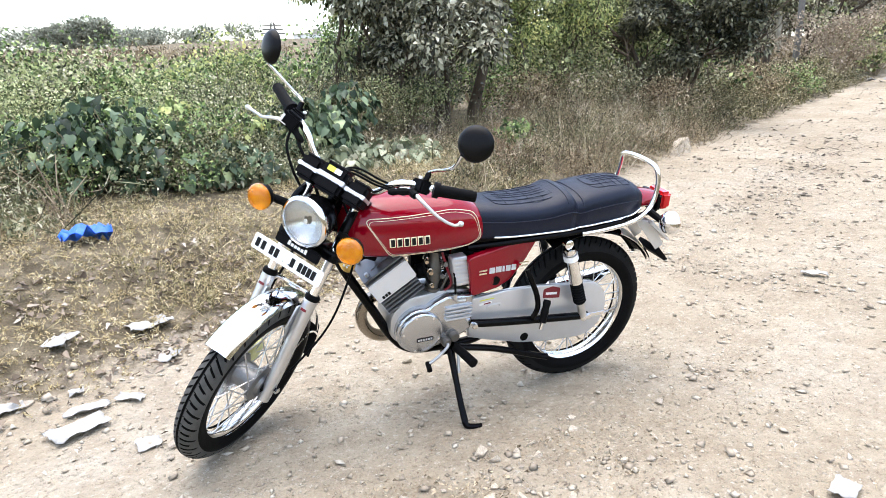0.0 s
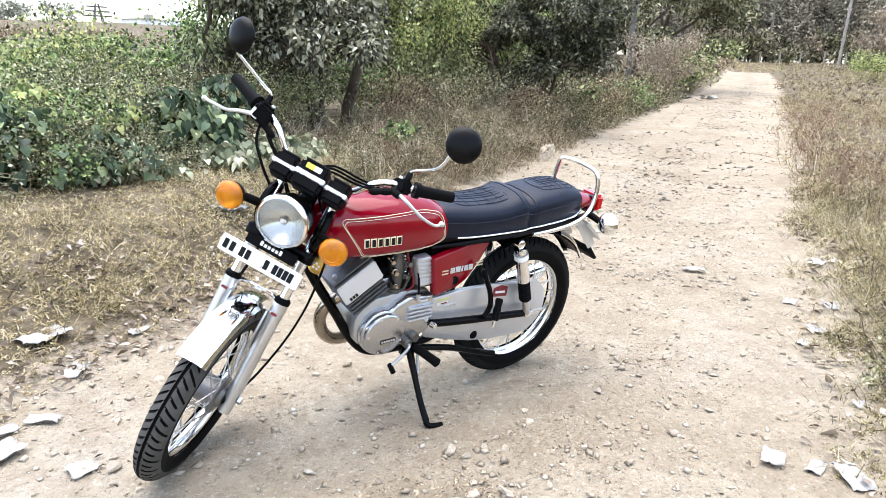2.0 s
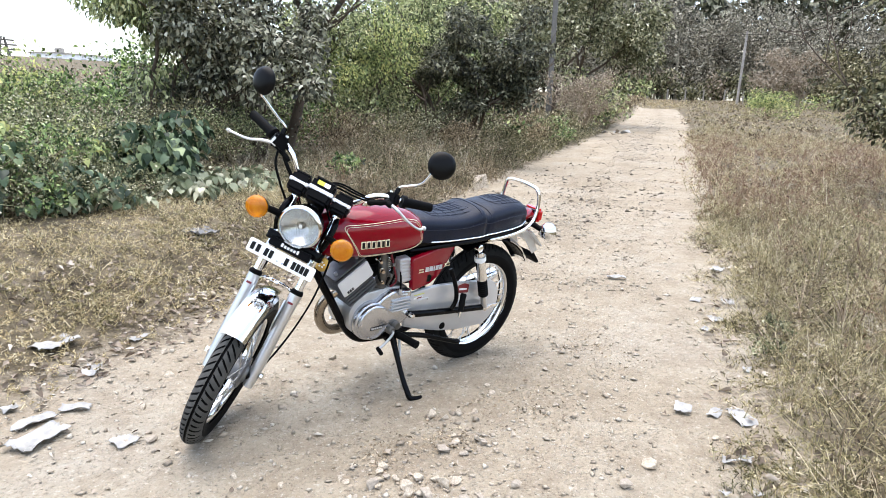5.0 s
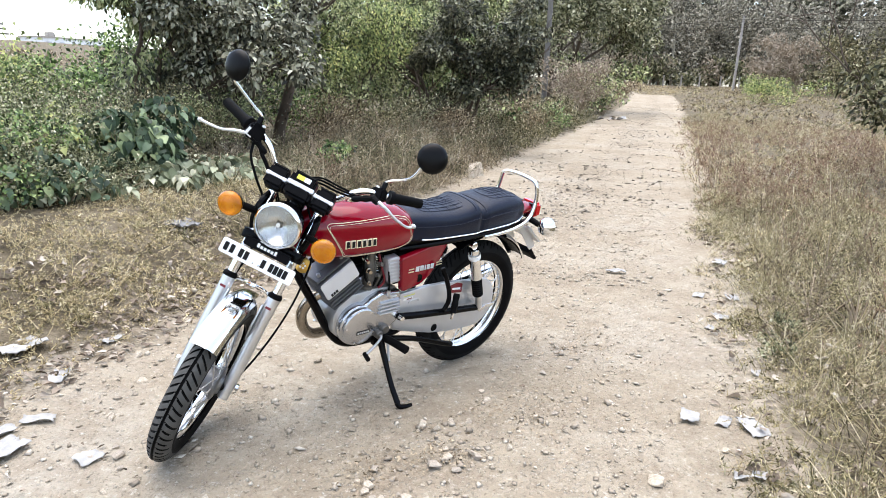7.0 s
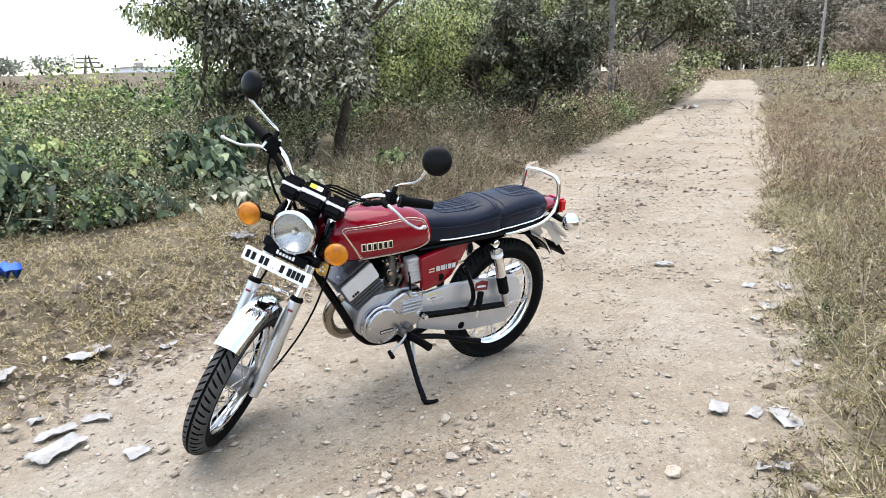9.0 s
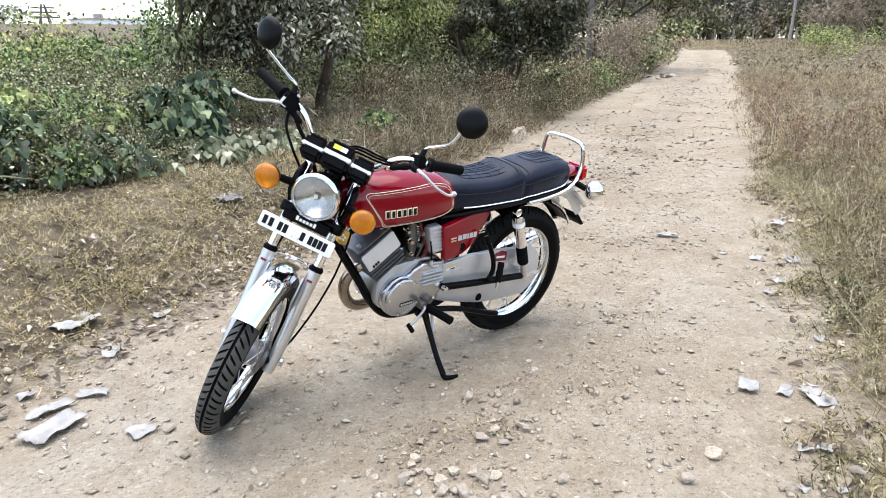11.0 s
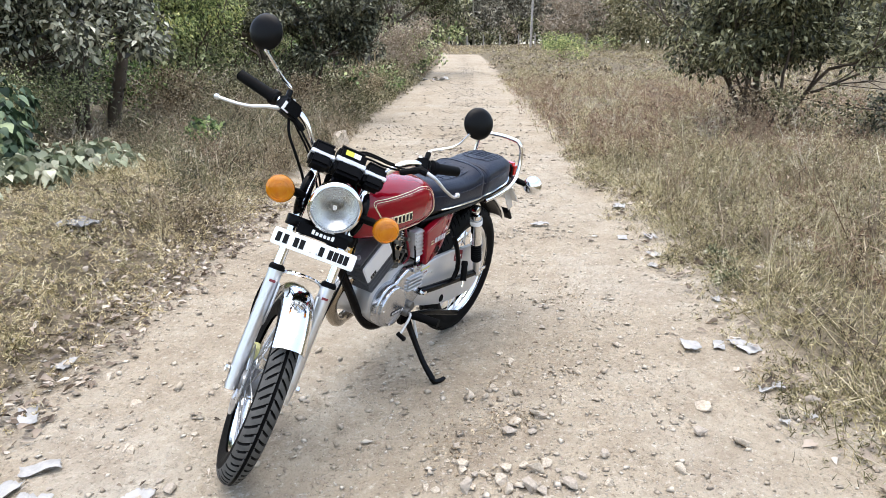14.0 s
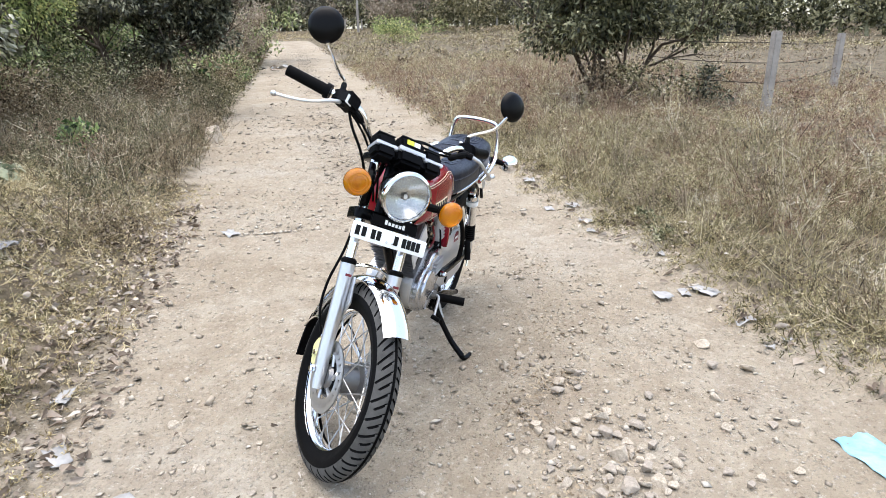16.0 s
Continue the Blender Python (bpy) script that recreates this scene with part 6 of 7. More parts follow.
bpart("mud_flap", fender_bm(0.34, 150, 178, 0.042, 0.01, 0.004, 10), M_RUBBER, fender, "black rubber mud flap", xf=XF_FRONT)

# caliper, hose and cables
caliper = bpart("brake_caliper", prism(rounded([(-0.085, 0.02), (-0.035, 0.02), (-0.03, 0.09), (-0.07, 0.11), (-0.1, 0.08)], 0.012), -0.088, -0.036, 0.006), M_CALIPER, label="pale yellow brake caliper", xf=XF_FRONT)
bpart("caliper_bolt", turned([(0, 0), (0.009, 0), (0.009, 0.008), (0, 0.008)], XF_FRONT @ Vector((-0.06, -0.088, 0.06)), XF_FRONT.to_3x3() @ Vector((0, -1, 0)), 6), M_CHROME, caliper)
bpart("brake_hose", tube([(0.045, -0.22, 0.79), (0.062, -0.2, 0.735), (0.055, -0.15, 0.675), (0.015, -0.1, 0.61), (-0.02, -0.075, 0.5), (-0.035, -0.08, 0.38), (-0.05, -0.1, 0.27), (-0.055, -0.1, 0.18), (-0.04, -0.08, 0.1)], 0.0045, 8), M_RUBBER, label="black brake hose", xf=FORK)
bpart("speedometer_cable", tube([(0.06, 0.04, 0.68), (-0.02, 0.12, 0.55), (-0.06, 0.14, 0.38), (-0.09, 0.13, 0.22), (-0.03, 0.11, 0.08), (0.02, 0.085, 0.0)], 0.004, 7), M_RUBBER, label="black speedometer cable", xf=FORK)
for k, (dx, dy) in enumerate(((0, 0), (0.009, 0.012))):
    bpart("control_cable", tube([(0.03 + dx, -0.21 + dy, 0.79), (0.045 + dx, -0.175 + dy, 0.755), (0.035 + dx, -0.13 + dy, 0.715), (0.01 + dx, -0.075 + dy, 0.65), (-0.05, -0.02 + dy, 0.56)], 0.0036, 7), M_RUBBER, label="black control cable", xf=FORK)
for k, (dx, dy) in enumerate(((0, 0), (0.012, 0.01), (-0.01, 0.018))):
    bpart("control_cable", tube([(0.02 + dx, 0.2, 0.78 + dy * 0.4), (0.045 + dx, 0.12, 0.765 + dy), (0.05 + dx, 0.03, 0.76 + dy), (0.02, -0.04 + dy, 0.72), (-0.06, -0.03, 0.6)], 0.0036, 7), M_RUBBER, label="black control cable", xf=FORK)

# handlebar with grips, levers, switches and mirrors
BAR = [(-0.015, 0, 0.715), (-0.015, 0.06, 0.715), (0.01, 0.115, 0.738), (0.03, 0.165, 0.792), (0.028, 0.205, 0.815), (0.005, 0.255, 0.828), (-0.03, 0.31, 0.843), (-0.068, 0.378, 0.861)]
handlebar = bpart("handlebar", tube(mirrored(BAR[:0:-1]) + BAR, 0.0112, 14), M_CHROME, label="chrome handlebar", xf=FORK)
for sgn in (1, -1):
    f = lambda x, y, z: (x, sgn * y, z - 0.025)
    grip = bpart("grip", tube([f(-0.012, 0.285, 0.859), f(-0.074, 0.398 if sgn < 0 else 0.382, 0.89)], 0.0165, 16, radii=[0.019, 0.0165, 0.016, 0.0165, 0.0165, 0.0175]), M_RUBBER, handlebar, "ribbed black rubber grip", xf=FORK)
    bpart("grip_collar", tube([f(-0.006, 0.272, 0.856), f(-0.013, 0.287, 0.8595)], 0.025, 18), M_PLASTIC, handlebar, xf=FORK)
    sw = bpart("switch_box", box(0.046, 0.05, 0.042, f(0.012, 0.238, 0.848), 0.006, Euler((sgn * 0.25, 0, sgn * -0.45)).to_matrix().to_4x4()), M_PLASTIC, handlebar, "black switch housing", xf=FORK)
    bpart("button", box(0.012, 0.012, 0.008, f(-0.005, 0.236, 0.873), 0.002), M_PLASTIC, sw, xf=FORK)
    bpart("button", box(0.01, 0.012, 0.008, f(0.005, 0.222, 0.871), 0.002), M_WHITE, sw, "white marked switch", xf=FORK)
    bpart("lever_perch", tube([f(0.012, 0.225, 0.838), f(0.045, 0.232, 0.825), f(0.055, 0.25, 0.822)], 0.012, 10), M_PLASTIC, handlebar, xf=FORK)
    tip = (-0.02, 0.435, 0.79) if sgn < 0 else (-0.012, 0.396, 0.805)
    bpart("lever", tube([f(0.05, 0.245, 0.825), f(0.056, 0.285, 0.815), f(0.035, 0.335, 0.797), f(0.002, 0.38, 0.792), f(*tip)], 0.006, 10, radii=[0.007, 0.006, 0.005, 0.005, 0.0052]), M_ALU, handlebar, "polished alloy lever", xf=FORK)
    bpart("lever_ball", turned([(0, -0.01), (0.006, -0.008), (0.0098, 0), (0.006, 0.008), (0, 0.01)], f(*tip), (0, 1, 0), 14), M_ALU, handlebar, xf=FORK)
    bpart("bellows", tube([f(0.045, 0.235, 0.828), f(0.05, 0.2, 0.81), f(0.045, 0.165, 0.79)], 0.011, 10, radii=[0.013, 0.009, 0.013, 0.009, 0.012, 0.007]), M_RUBBER, handlebar, xf=FORK)
    face = (-0.6, -0.78, -0.15) if sgn > 0 else (-0.96, -0.28, -0.15)   # the way each glass looks, in the world
    c = Vector((0.075, sgn * 0.348, 1.015)) if sgn > 0 else Vector((0.085, -0.37, 0.985))
    d = (BIKE_AT @ FORK).to_3x3().inverted() @ Vector(face)
    d.normalize()
    stem = bpart("mirror_stem", tube([f(0.01, 0.242, 0.868), f(0.012, 0.243, 0.9)] + ([f(0.05, 0.31, 0.945)] if sgn > 0 else [f(0.03, 0.28, 0.918)]) + [tuple(c - d * 0.012 + Vector((0, -sgn * 0.02, -0.046)))], 0.0048, 10), M_CHROME, handlebar, "chrome mirror stem", xf=FORK)
    bpart("stem_nut", turned([(0, 0), (0.0095, 0), (0.0095, 0.03), (0.006, 0.036), (0, 0.036)], f(0.01, 0.242, 0.862), (0, 0, 1), 8), M_BLACK, stem, xf=FORK)
    shell = bpart("mirror_shell", turned([(0.0, -0.022), (0.02, -0.021), (0.038, -0.017), (0.048, -0.01), (0.053, 0.0), (0.052, 0.004), (0.05, 0.002)], c, d, 40), M_SHELL, handlebar, "round black mirror shell", xf=FORK)
    bpart("mirror_glass", turned([(0.0, 0.001), (0.0505, 0.001)], c, d, 40), M_CHROME, shell, "mirror glass", xf=FORK)
bpart("fluid_reservoir", box(0.056, 0.06, 0.05, (0.048, -0.228, 0.81), 0.008, Euler((-0.25, 0, 0.4)).to_matrix().to_4x4()), M_PLASTIC, handlebar, "black brake fluid reservoir", xf=FORK)
bpart("label_patch", box(0.002, 0.026, 0.028, (0.0755, -0.237, 0.807), 0, Euler((-0.25, 0, 0.4)).to_matrix().to_4x4()), M_WHITE, handlebar, "white and blue label", xf=FORK)

# instrument pods
tilt = Matrix.Rotation(radians(-18), 4, "Y")
for y, w, h, d, z, x in ((-0.088, 0.07, 0.078, 0.06, 0.71, 0.066), (0.0, 0.092, 0.092, 0.062, 0.716, 0.074), (0.087, 0.068, 0.076, 0.06, 0.71, 0.066)):
    pod = bpart("instrument_pod", box(d, w, h, (x, y, z), 0.01, tilt), M_PLASTIC, label="black instrument pod with silver band", xf=FORK)
    bpart("band", box(d + 0.004, w + 0.004, h * 0.17, (x, y, z), 0.002, tilt), M_SILVER, pod, "silver band", xf=FORK)
    bpart("dial", box(d * 0.8, w * 0.85, 0.003, tuple(Vector((x, y, z)) + tilt @ Vector((0, 0, h / 2 + 0.001))), 0.0, tilt), M_INK, pod, "dark dial glass", xf=FORK)
    if y == 0.0:
        for k, (mat, ww) in enumerate(((M_YELLOW, 0.026), (M_WHITE, 0.022))):
            bpart("sticker", box(0.001, ww, 0.016, tuple(Vector((x, y, z)) + tilt @ Vector((d / 2 + 0.0015, -0.012 + k * 0.025, 0.026))), 0, tilt), mat, pod, xf=FORK)

# headlamp
LAMP_D = Vector((math.cos(radians(20)), 0, -math.sin(radians(20))))
LC = Vector((0.135, 0, 0.575))
lamp = bpart("headlamp", turned([(0.0, -0.105), (0.03, -0.103), (0.055, -0.09), (0.07, -0.06), (0.076, -0.01), (0.076, 0.0), (0.07, -0.002)], LC, LAMP_D, 48), M_BLACK, label="round chrome headlamp with ribbed glass", xf=FORK)
bpart("rim", turned([(0.0765, -0.012), (0.0815, -0.008), (0.083, 0.002), (0.0805, 0.011), (0.073, 0.015), (0.0705, 0.011), (0.071, 0.004)], LC, LAMP_D, 56), M_CHROME, lamp, "chrome rim", xf=FORK, sharp=60)
bpart("reflector", turned([(0.0, -0.045), (0.02, -0.042), (0.045, -0.025), (0.07, 0.004)], LC, LAMP_D, 48), M_REFLECT, lamp, "mirror reflector", xf=FORK)
bpart("bulb_shield", turned([(0, -0.004), (0.011, -0.006), (0.013, -0.016), (0.012, -0.022)], LC, LAMP_D, 16), M_GRIME, lamp, xf=FORK)
bpart("bulb", turned([(0, -0.02), (0.008, -0.018), (0.01, -0.01), (0.007, -0.002), (0, 0)], LC, LAMP_D, 12), M_WHITE, lamp, xf=FORK)
glass = bpart("lens", turned([(0.0, 0.024), (0.025, 0.022), (0.05, 0.016), (0.071, 0.007), (0.071, 0.004), (0.05, 0.012), (0.025, 0.018), (0.0, 0.02)], LC, LAMP_D, 48), M_GLASS, lamp, "ribbed lamp glass", xf=FORK)
glass.visible_shadow = False


def indicator(name, p, stalk, facing, xf, chrome):
    d = Vector(facing).normalized()
    c = Vector(p)
    body = bpart(name, turned([(0.0, -0.036), (0.015, -0.034), (0.032, -0.022), (0.04, -0.004), (0.04, 0.002)] if not chrome else [(0.0, -0.036), (0.015, -0.034), (0.034, -0.022), (0.0435, -0.004), (0.0445, 0.004), (0.0445, 0.016)], c, d, 32), M_CHROME if chrome else M_PLASTIC, label="round indicator with amber lens", xf=xf)
    bpart("lens", turned([(0.04, 0.0), (0.0425, 0.004), (0.0423, 0.011), (0.0405, 0.018), (0.0365, 0.0235), (0.0305, 0.0275), (0.0295, 0.0265), (0.022, 0.03), (0.0212, 0.029), (0.012, 0.0322), (0.0, 0.033)], c, d, 36), M_AMBER, body, "amber lens", xf=xf).visible_shadow = False
    bpart("reflector", turned([(0.0, -0.022), (0.012, -0.02), (0.028, -0.01), (0.0385, 0.001)], c, d, 28), M_REFLECT, body, xf=xf)
    bpart("bulb", turned([(0.0, -0.018), (0.006, -0.014), (0.008, -0.004), (0.006, 0.004), (0.0, 0.007)], c, d, 12), M_BRASS, body, xf=xf)
    bpart("stalk", tube([stalk, tuple(c - d * 0.018)], 0.009, 10, radii=[0.014, 0.009, 0.011, 0.008, 0.012]), M_RUBBER, body, "black rubber stalk", xf=xf)
    return body


for sgn in (1, -1):
    indicator("front_indicator", (0.13, sgn * 0.17, 0.572), (0.062, sgn * 0.095, 0.58), (math.cos(radians(20)), sgn * 0.12, -math.sin(radians(20))), FORK, False)
    indicator("rear_indicator", (-0.245, sgn * 0.19, 0.7), (-0.225, sgn * 0.1, 0.715), (-1, sgn * 0.1, 0), ONE, True)

# number plate with bars in place of its characters, and the badge bar above it
plate = bpart("number_plate", prism(rounded([(-0.142, -0.026), (0.122, -0.026), (0.122, 0.026), (-0.142, 0.026)], 0.008), 0.116, 0.119, 0.0008), M_WHITE, label="white number plate with black bars", xf=FORK @ Matrix.Translation((0, 0, 0.437)) @ Matrix(((0, 1, 0, 0), (1, 0, 0, 0), (0, 0, 1, 0), (0, 0, 0, 1))))
for y in (-0.123, -0.101, -0.069, -0.05, 0.012, 0.041, 0.058, 0.075, 0.092):
    bpart("bar", box(0.0012, 0.0145, 0.029, (0.1198, y, 0.437), 0), M_INK, plate, xf=FORK)
bolts = [(-0.02), (0.0)]
for y in bolts:
    bpart("bolt", turned([(0, 0), (0.004, 0), (0.003, 0.002), (0, 0.003)], (0.1195, y, 0.425), (1, 0, 0), 10), M_CHROME, plate, xf=FORK)
badge = bpart("badge_bar", box(0.008, 0.165, 0.034, (0.104, 0.0, 0.484), 0.003), M_PLASTIC, label="black badge bar with pale marks", xf=FORK)
for k in range(6):
    bpart("mark", box(0.0015, 0.0085, 0.014, (0.1088, -0.031 + k * 0.0125, 0.485), 0), M_WHITE, badge, xf=FORK)
bpart("plate_bracket", box(0.07, 0.05, 0.006, (0.075, 0, 0.49), 0.001), M_BLACK, badge, xf=FORK)

# tank
TANK = [(0.968, 0.795, 0.715, 0.03), (0.955, 0.825, 0.695, 0.065), (0.93, 0.85, 0.68, 0.095), (0.89, 0.864, 0.671, 0.113), (0.84, 0.869, 0.665, 0.123), (0.76, 0.868, 0.66, 0.1275), (0.68, 0.861, 0.657, 0.1265), (0.6, 0.85, 0.656, 0.121), (0.54, 0.836, 0.66, 0.111), (0.49, 0.812, 0.668, 0.098), (0.462, 0.785, 0.682, 0.082), (0.45, 0.755, 0.7, 0.055)]


def tank_at(x):
    xs = [t[0] for t in TANK][::-1]
    return [float(np.interp(x, xs, [t[k] for t in TANK][::-1])) for k in (1, 2, 3)]


def tank_y(x, z, n=2.7):
    zt, zb, w = tank_at(x)
    zc, hh = zb + 0.4 * (zt - zb), (zt - zb)
    q = (z - zc) / (0.6 * hh) if z > zc else (zc - z) / (0.4 * hh)
    return w * max(0.0, 1 - min(1, abs(q)) ** n) ** (1 / n)


def tank_section(x, n=2.7):
    zt, zb, w = tank_at(x)
    zc, hh = zb + 0.4 * (zt - zb), zt - zb
    out = []
    for k in range(40):
        t = 2 * math.pi * k / 40
        c, s = math.cos(t), math.sin(t)
        out.append(Vector((x, w * math.copysign(abs(c) ** (2 / n), c), zc + (0.6 if s > 0 else 0.4) * hh * math.copysign(abs(s) ** (2 / n), s))))
    return out


tank = bpart("fuel_tank", loft([tank_section(x) for x in np.concatenate([np.linspace(0.968, 0.93, 7), np.linspace(0.91, 0.5, 22), np.linspace(0.485, 0.45, 6)])]), M_RED, label="glossy red fuel tank with cream pinstripe", sharp=60)
for sgn in (1, -1):
    for inset, rad in ((0.0, 0.0013), (0.007, 0.0007)):
        ring = rounded([(0.905 - inset, 0.822 - inset), (0.815 - inset * 0.3, 0.68 + inset), (0.535, 0.676 + inset), (0.485 + inset, 0.7 + inset), (0.512 + inset, 0.8 - inset), (0.6, 0.822 - inset)], 0.03, 6)
        dense = []
        for a, b in zip(ring, ring[1:] + ring[:1]):
            m = max(1, int(math.dist(a, b) / 0.02))
            dense += [tuple(np.array(a) * (1 - j / m) + np.array(b) * j / m) for j in range(m)]
        pts = [(x, sgn * (tank_y(x, z) + 0.0006), z) for x, z in dense]
        bpart("pinstripe", tube(pts + pts[:1], rad, 5, 1), M_CREAM, tank, "cream pinstripe")
    for k in range(6):
        x0 = 0.825 - k * 0.0235
        z0 = 0.741 - k * 0.0008
        y0 = tank_y(x0 - 0.008, z0)
        shape = lambda g: [(x0 - g, z0 - 0.0155 + g), (x0 - 0.0195 + g, z0 - 0.0155 + g), (x0 - 0.0195 + g + 0.002, z0 + 0.0155 - g), (x0 - g + 0.002, z0 + 0.0155 - g)]
        block = bpart("badge_block", prism(shape(0.0), sgn * (y0 - 0.002), sgn * (y0 + 0.0026), 0.0008), M_CREAM, tank, "cream-edged black badge")
        bpart("badge_face", prism(shape(0.0032), sgn * y0, sgn * (y0 + 0.0034), 0), M_INK, tank)
cap = bpart("filler_cap", turned([(0, 0.016), (0.02, 0.016), (0.028, 0.012), (0.03, 0.004), (0.03, -0.01)], (0.74, 0, 0.868), (0, 0, 1)), M_CHROME, tank, "chrome filler cap")

# seat
SEAT = [(0.535, 0.785, 0.705, 0.05), (0.515, 0.803, 0.698, 0.075), (0.48, 0.812, 0.694, 0.092), (0.42, 0.811, 0.691, 0.106), (0.34, 0.806, 0.69, 0.115), (0.26, 0.806, 0.69, 0.119), (0.2, 0.815, 0.69, 0.121), (0.165, 0.828, 0.69, 0.122), (0.14, 0.831, 0.691, 0.122), (0.124, 0.821, 0.692, 0.116), (0.113, 0.807, 0.692, 0.112), (0.1, 0.812, 0.693, 0.118), (0.075, 0.82, 0.695, 0.121), (0.04, 0.826, 0.697, 0.12), (-0.02, 0.832, 0.7, 0.118), (-0.08, 0.835, 0.704, 0.115), (-0.13, 0.831, 0.708, 0.109), (-0.17, 0.819, 0.713, 0.098), (-0.195, 0.797, 0.718, 0.082), (-0.205, 0.77, 0.724, 0.062)]


def seat_at(x):
    xs = [t[0] for t in SEAT][::-1]
    return [float(np.interp(x, xs, [t[k] for t in SEAT][::-1])) for k in (1, 2, 3)]


def seat_top(x, y):
    zt, zb, w = seat_at(x)
    ze = zb + 0.55 * (zt - zb)
    return ze + (zt - ze) * max(0.0, 1 - min(1, abs(y) / w) ** 2.6) ** (1 / 2.6)


def seat_section(x):
    zt, zb, w = seat_at(x)
    ze = zb + 0.55 * (zt - zb)
    pts = [(w * 0.93, zb), (w * 0.99, zb + 0.01), (w, ze - 0.01)]
    for k in range(19):
        t = math.pi * k / 18
        c, s = math.cos(t), math.sin(t)
        pts.append((w * math.copysign(abs(c) ** (2 / 2.6), c), ze + (zt - ze) * abs(s) ** (2 / 2.6)))
    pts += [(-w, ze - 0.01), (-w * 0.99, zb + 0.01), (-w * 0.93, zb)]
    return [Vector((x, y, z)) for y, z in pts]


seat = bpart("seat", loft([seat_section(x) for x in np.concatenate([np.linspace(0.535, 0.48, 6), np.linspace(0.46, 0.17, 14), np.linspace(0.165, 0.05, 19), np.linspace(0.03, -0.13, 8), np.linspace(-0.145, -0.205, 7)])]), M_VINYL, label="dark blue-black stitched vinyl seat", sharp=60)


def seam(pts, r=0.0016):
    return tube([(x, y, seat_top(x, y) + 0.0004) for x, y in pts], r, 5, 4)


for x0, x1 in ((0.43, 0.2), (0.03, -0.13)):
    for y in (-0.018, 0.0, 0.018):
        bpart("stitching", seam([(x, y) for x in np.linspace(x0 - 0.03, x1, 9)]), M_VINYL, seat)
    for q in (0.045, 0.07):
        bpart("stitching", seam([(x1 - 0.01, -q * 0.6), (x1, -q), ((x0 + x1) / 2, -q), (x0 - 0.02, -q * 0.9), (x0, -q * 0.4), (x0, q * 0.4), (x0 - 0.02, q * 0.9), ((x0 + x1) / 2, q), (x1, q), (x1 - 0.01, q * 0.6)]), M_VINYL, seat)
    for x in np.linspace(x0 - 0.05, x1 + 0.03, 4):
        bpart("stitching", seam([(x, y) for y in np.linspace(-0.07, 0.07, 7)], 0.0011), M_VINYL, seat)
for x in (0.158, 0.092):
    bpart("piping", seam([(x, y) for y in np.linspace(-0.115, 0.115, 13)], 0.0022), M_VINYL, seat, "raised piping")
for sgn in (1, -1):
    bpart("side_piping", tube([(x, sgn * (seat_at(x)[2] + 0.0005), seat_at(x)[1] + 0.55 * (seat_at(x)[0] - seat_at(x)[1]) - 0.004) for x in np.linspace(0.51, -0.19, 20)], 0.002, 5, 2), M_VINYL, seat)
    bpart("trim_strip", tube([(x, sgn * (seat_at(x)[2] + 0.002), seat_at(x)[1] + 0.008) for x in np.linspace(0.44, -0.19, 16)], 0.0042, 8, 2), M_CHROME, seat, "chrome trim strip")
bpart("seat_base", loft([[Vector((x, y, z)) for y, z in ((0.09 * k, 0.7), (0.085 * k, 0.672), (-0.085 * k, 0.672), (-0.09 * k, 0.7))] for x, k in ((0.5, 0.8), (0.3, 1.0), (0.0, 1.05), (-0.17, 0.9))]), M_BLACK, seat)

# grab rail
RAIL = [(0.09, 0.121, 0.672), (0.0, 0.123, 0.676), (-0.11, 0.125, 0.69), (-0.175, 0.127, 0.72), (-0.215, 0.122, 0.775), (-0.226, 0.115, 0.84), (-0.222, 0.104, 0.878), (-0.222, 0.08, 0.894), (-0.224, 0.0, 0.9)]
bpart("grab_rail", tube(RAIL + mirrored(RAIL[:-1])[::-1], 0.0092, 12), M_CHROME, label="chrome rear grab rail")

# tail: lamp, cowl, rear mudguard, plate
tail = bpart("tail_lamp", box(0.05, 0.105, 0.07, (-0.345, 0, 0.725), 0.012), M_REDLENS, label="red tail lamp")
bpart("lamp_base", box(0.035, 0.11, 0.075, (-0.305, 0, 0.722), 0.01), M_BLACK, tail, "black lamp base")
bpart("tail_cowl", loft([[Vector((x, w * c, z + h * s)) for c, s in [(math.cos(2 * math.pi * k / 20), math.sin(2 * math.pi * k / 20)) for k in range(20)]] for x, w, z, h in ((-0.17, 0.085, 0.735, 0.035), (-0.22, 0.075, 0.74, 0.035), (-0.28, 0.055, 0.735, 0.032), (-0.31, 0.045, 0.73, 0.03))]), M_RED, label="red tail cowl")
rear_fender = bpart("rear_fender", fender_bm(0.372, 62, 146, 0.06, 0.02, 0.003, 30, 0.1), M_BLACK, label="black rear mudguard", xf=XF_REAR)
bpart("fender_tail", fender_bm(0.38, 112, 150, 0.062, 0.02, 0.003, 12), M_CHROME, rear_fender, "chrome mudguard end", xf=XF_REAR)
bpart("flap", prism([(-0.325, 0.508), (-0.385, 0.462), (-0.402, 0.466), (-0.345, 0.528)], -0.06, 0.06, 0.002), M_RUBBER, rear_fender, "small black flap")
bpart("rear_plate", prism([(-0.25, 0.655), (-0.355, 0.57), (-0.36, 0.575), (-0.26, 0.665)], -0.09, 0.09, 0.001), M_SILVER, rear_fender, "pale rear plate")
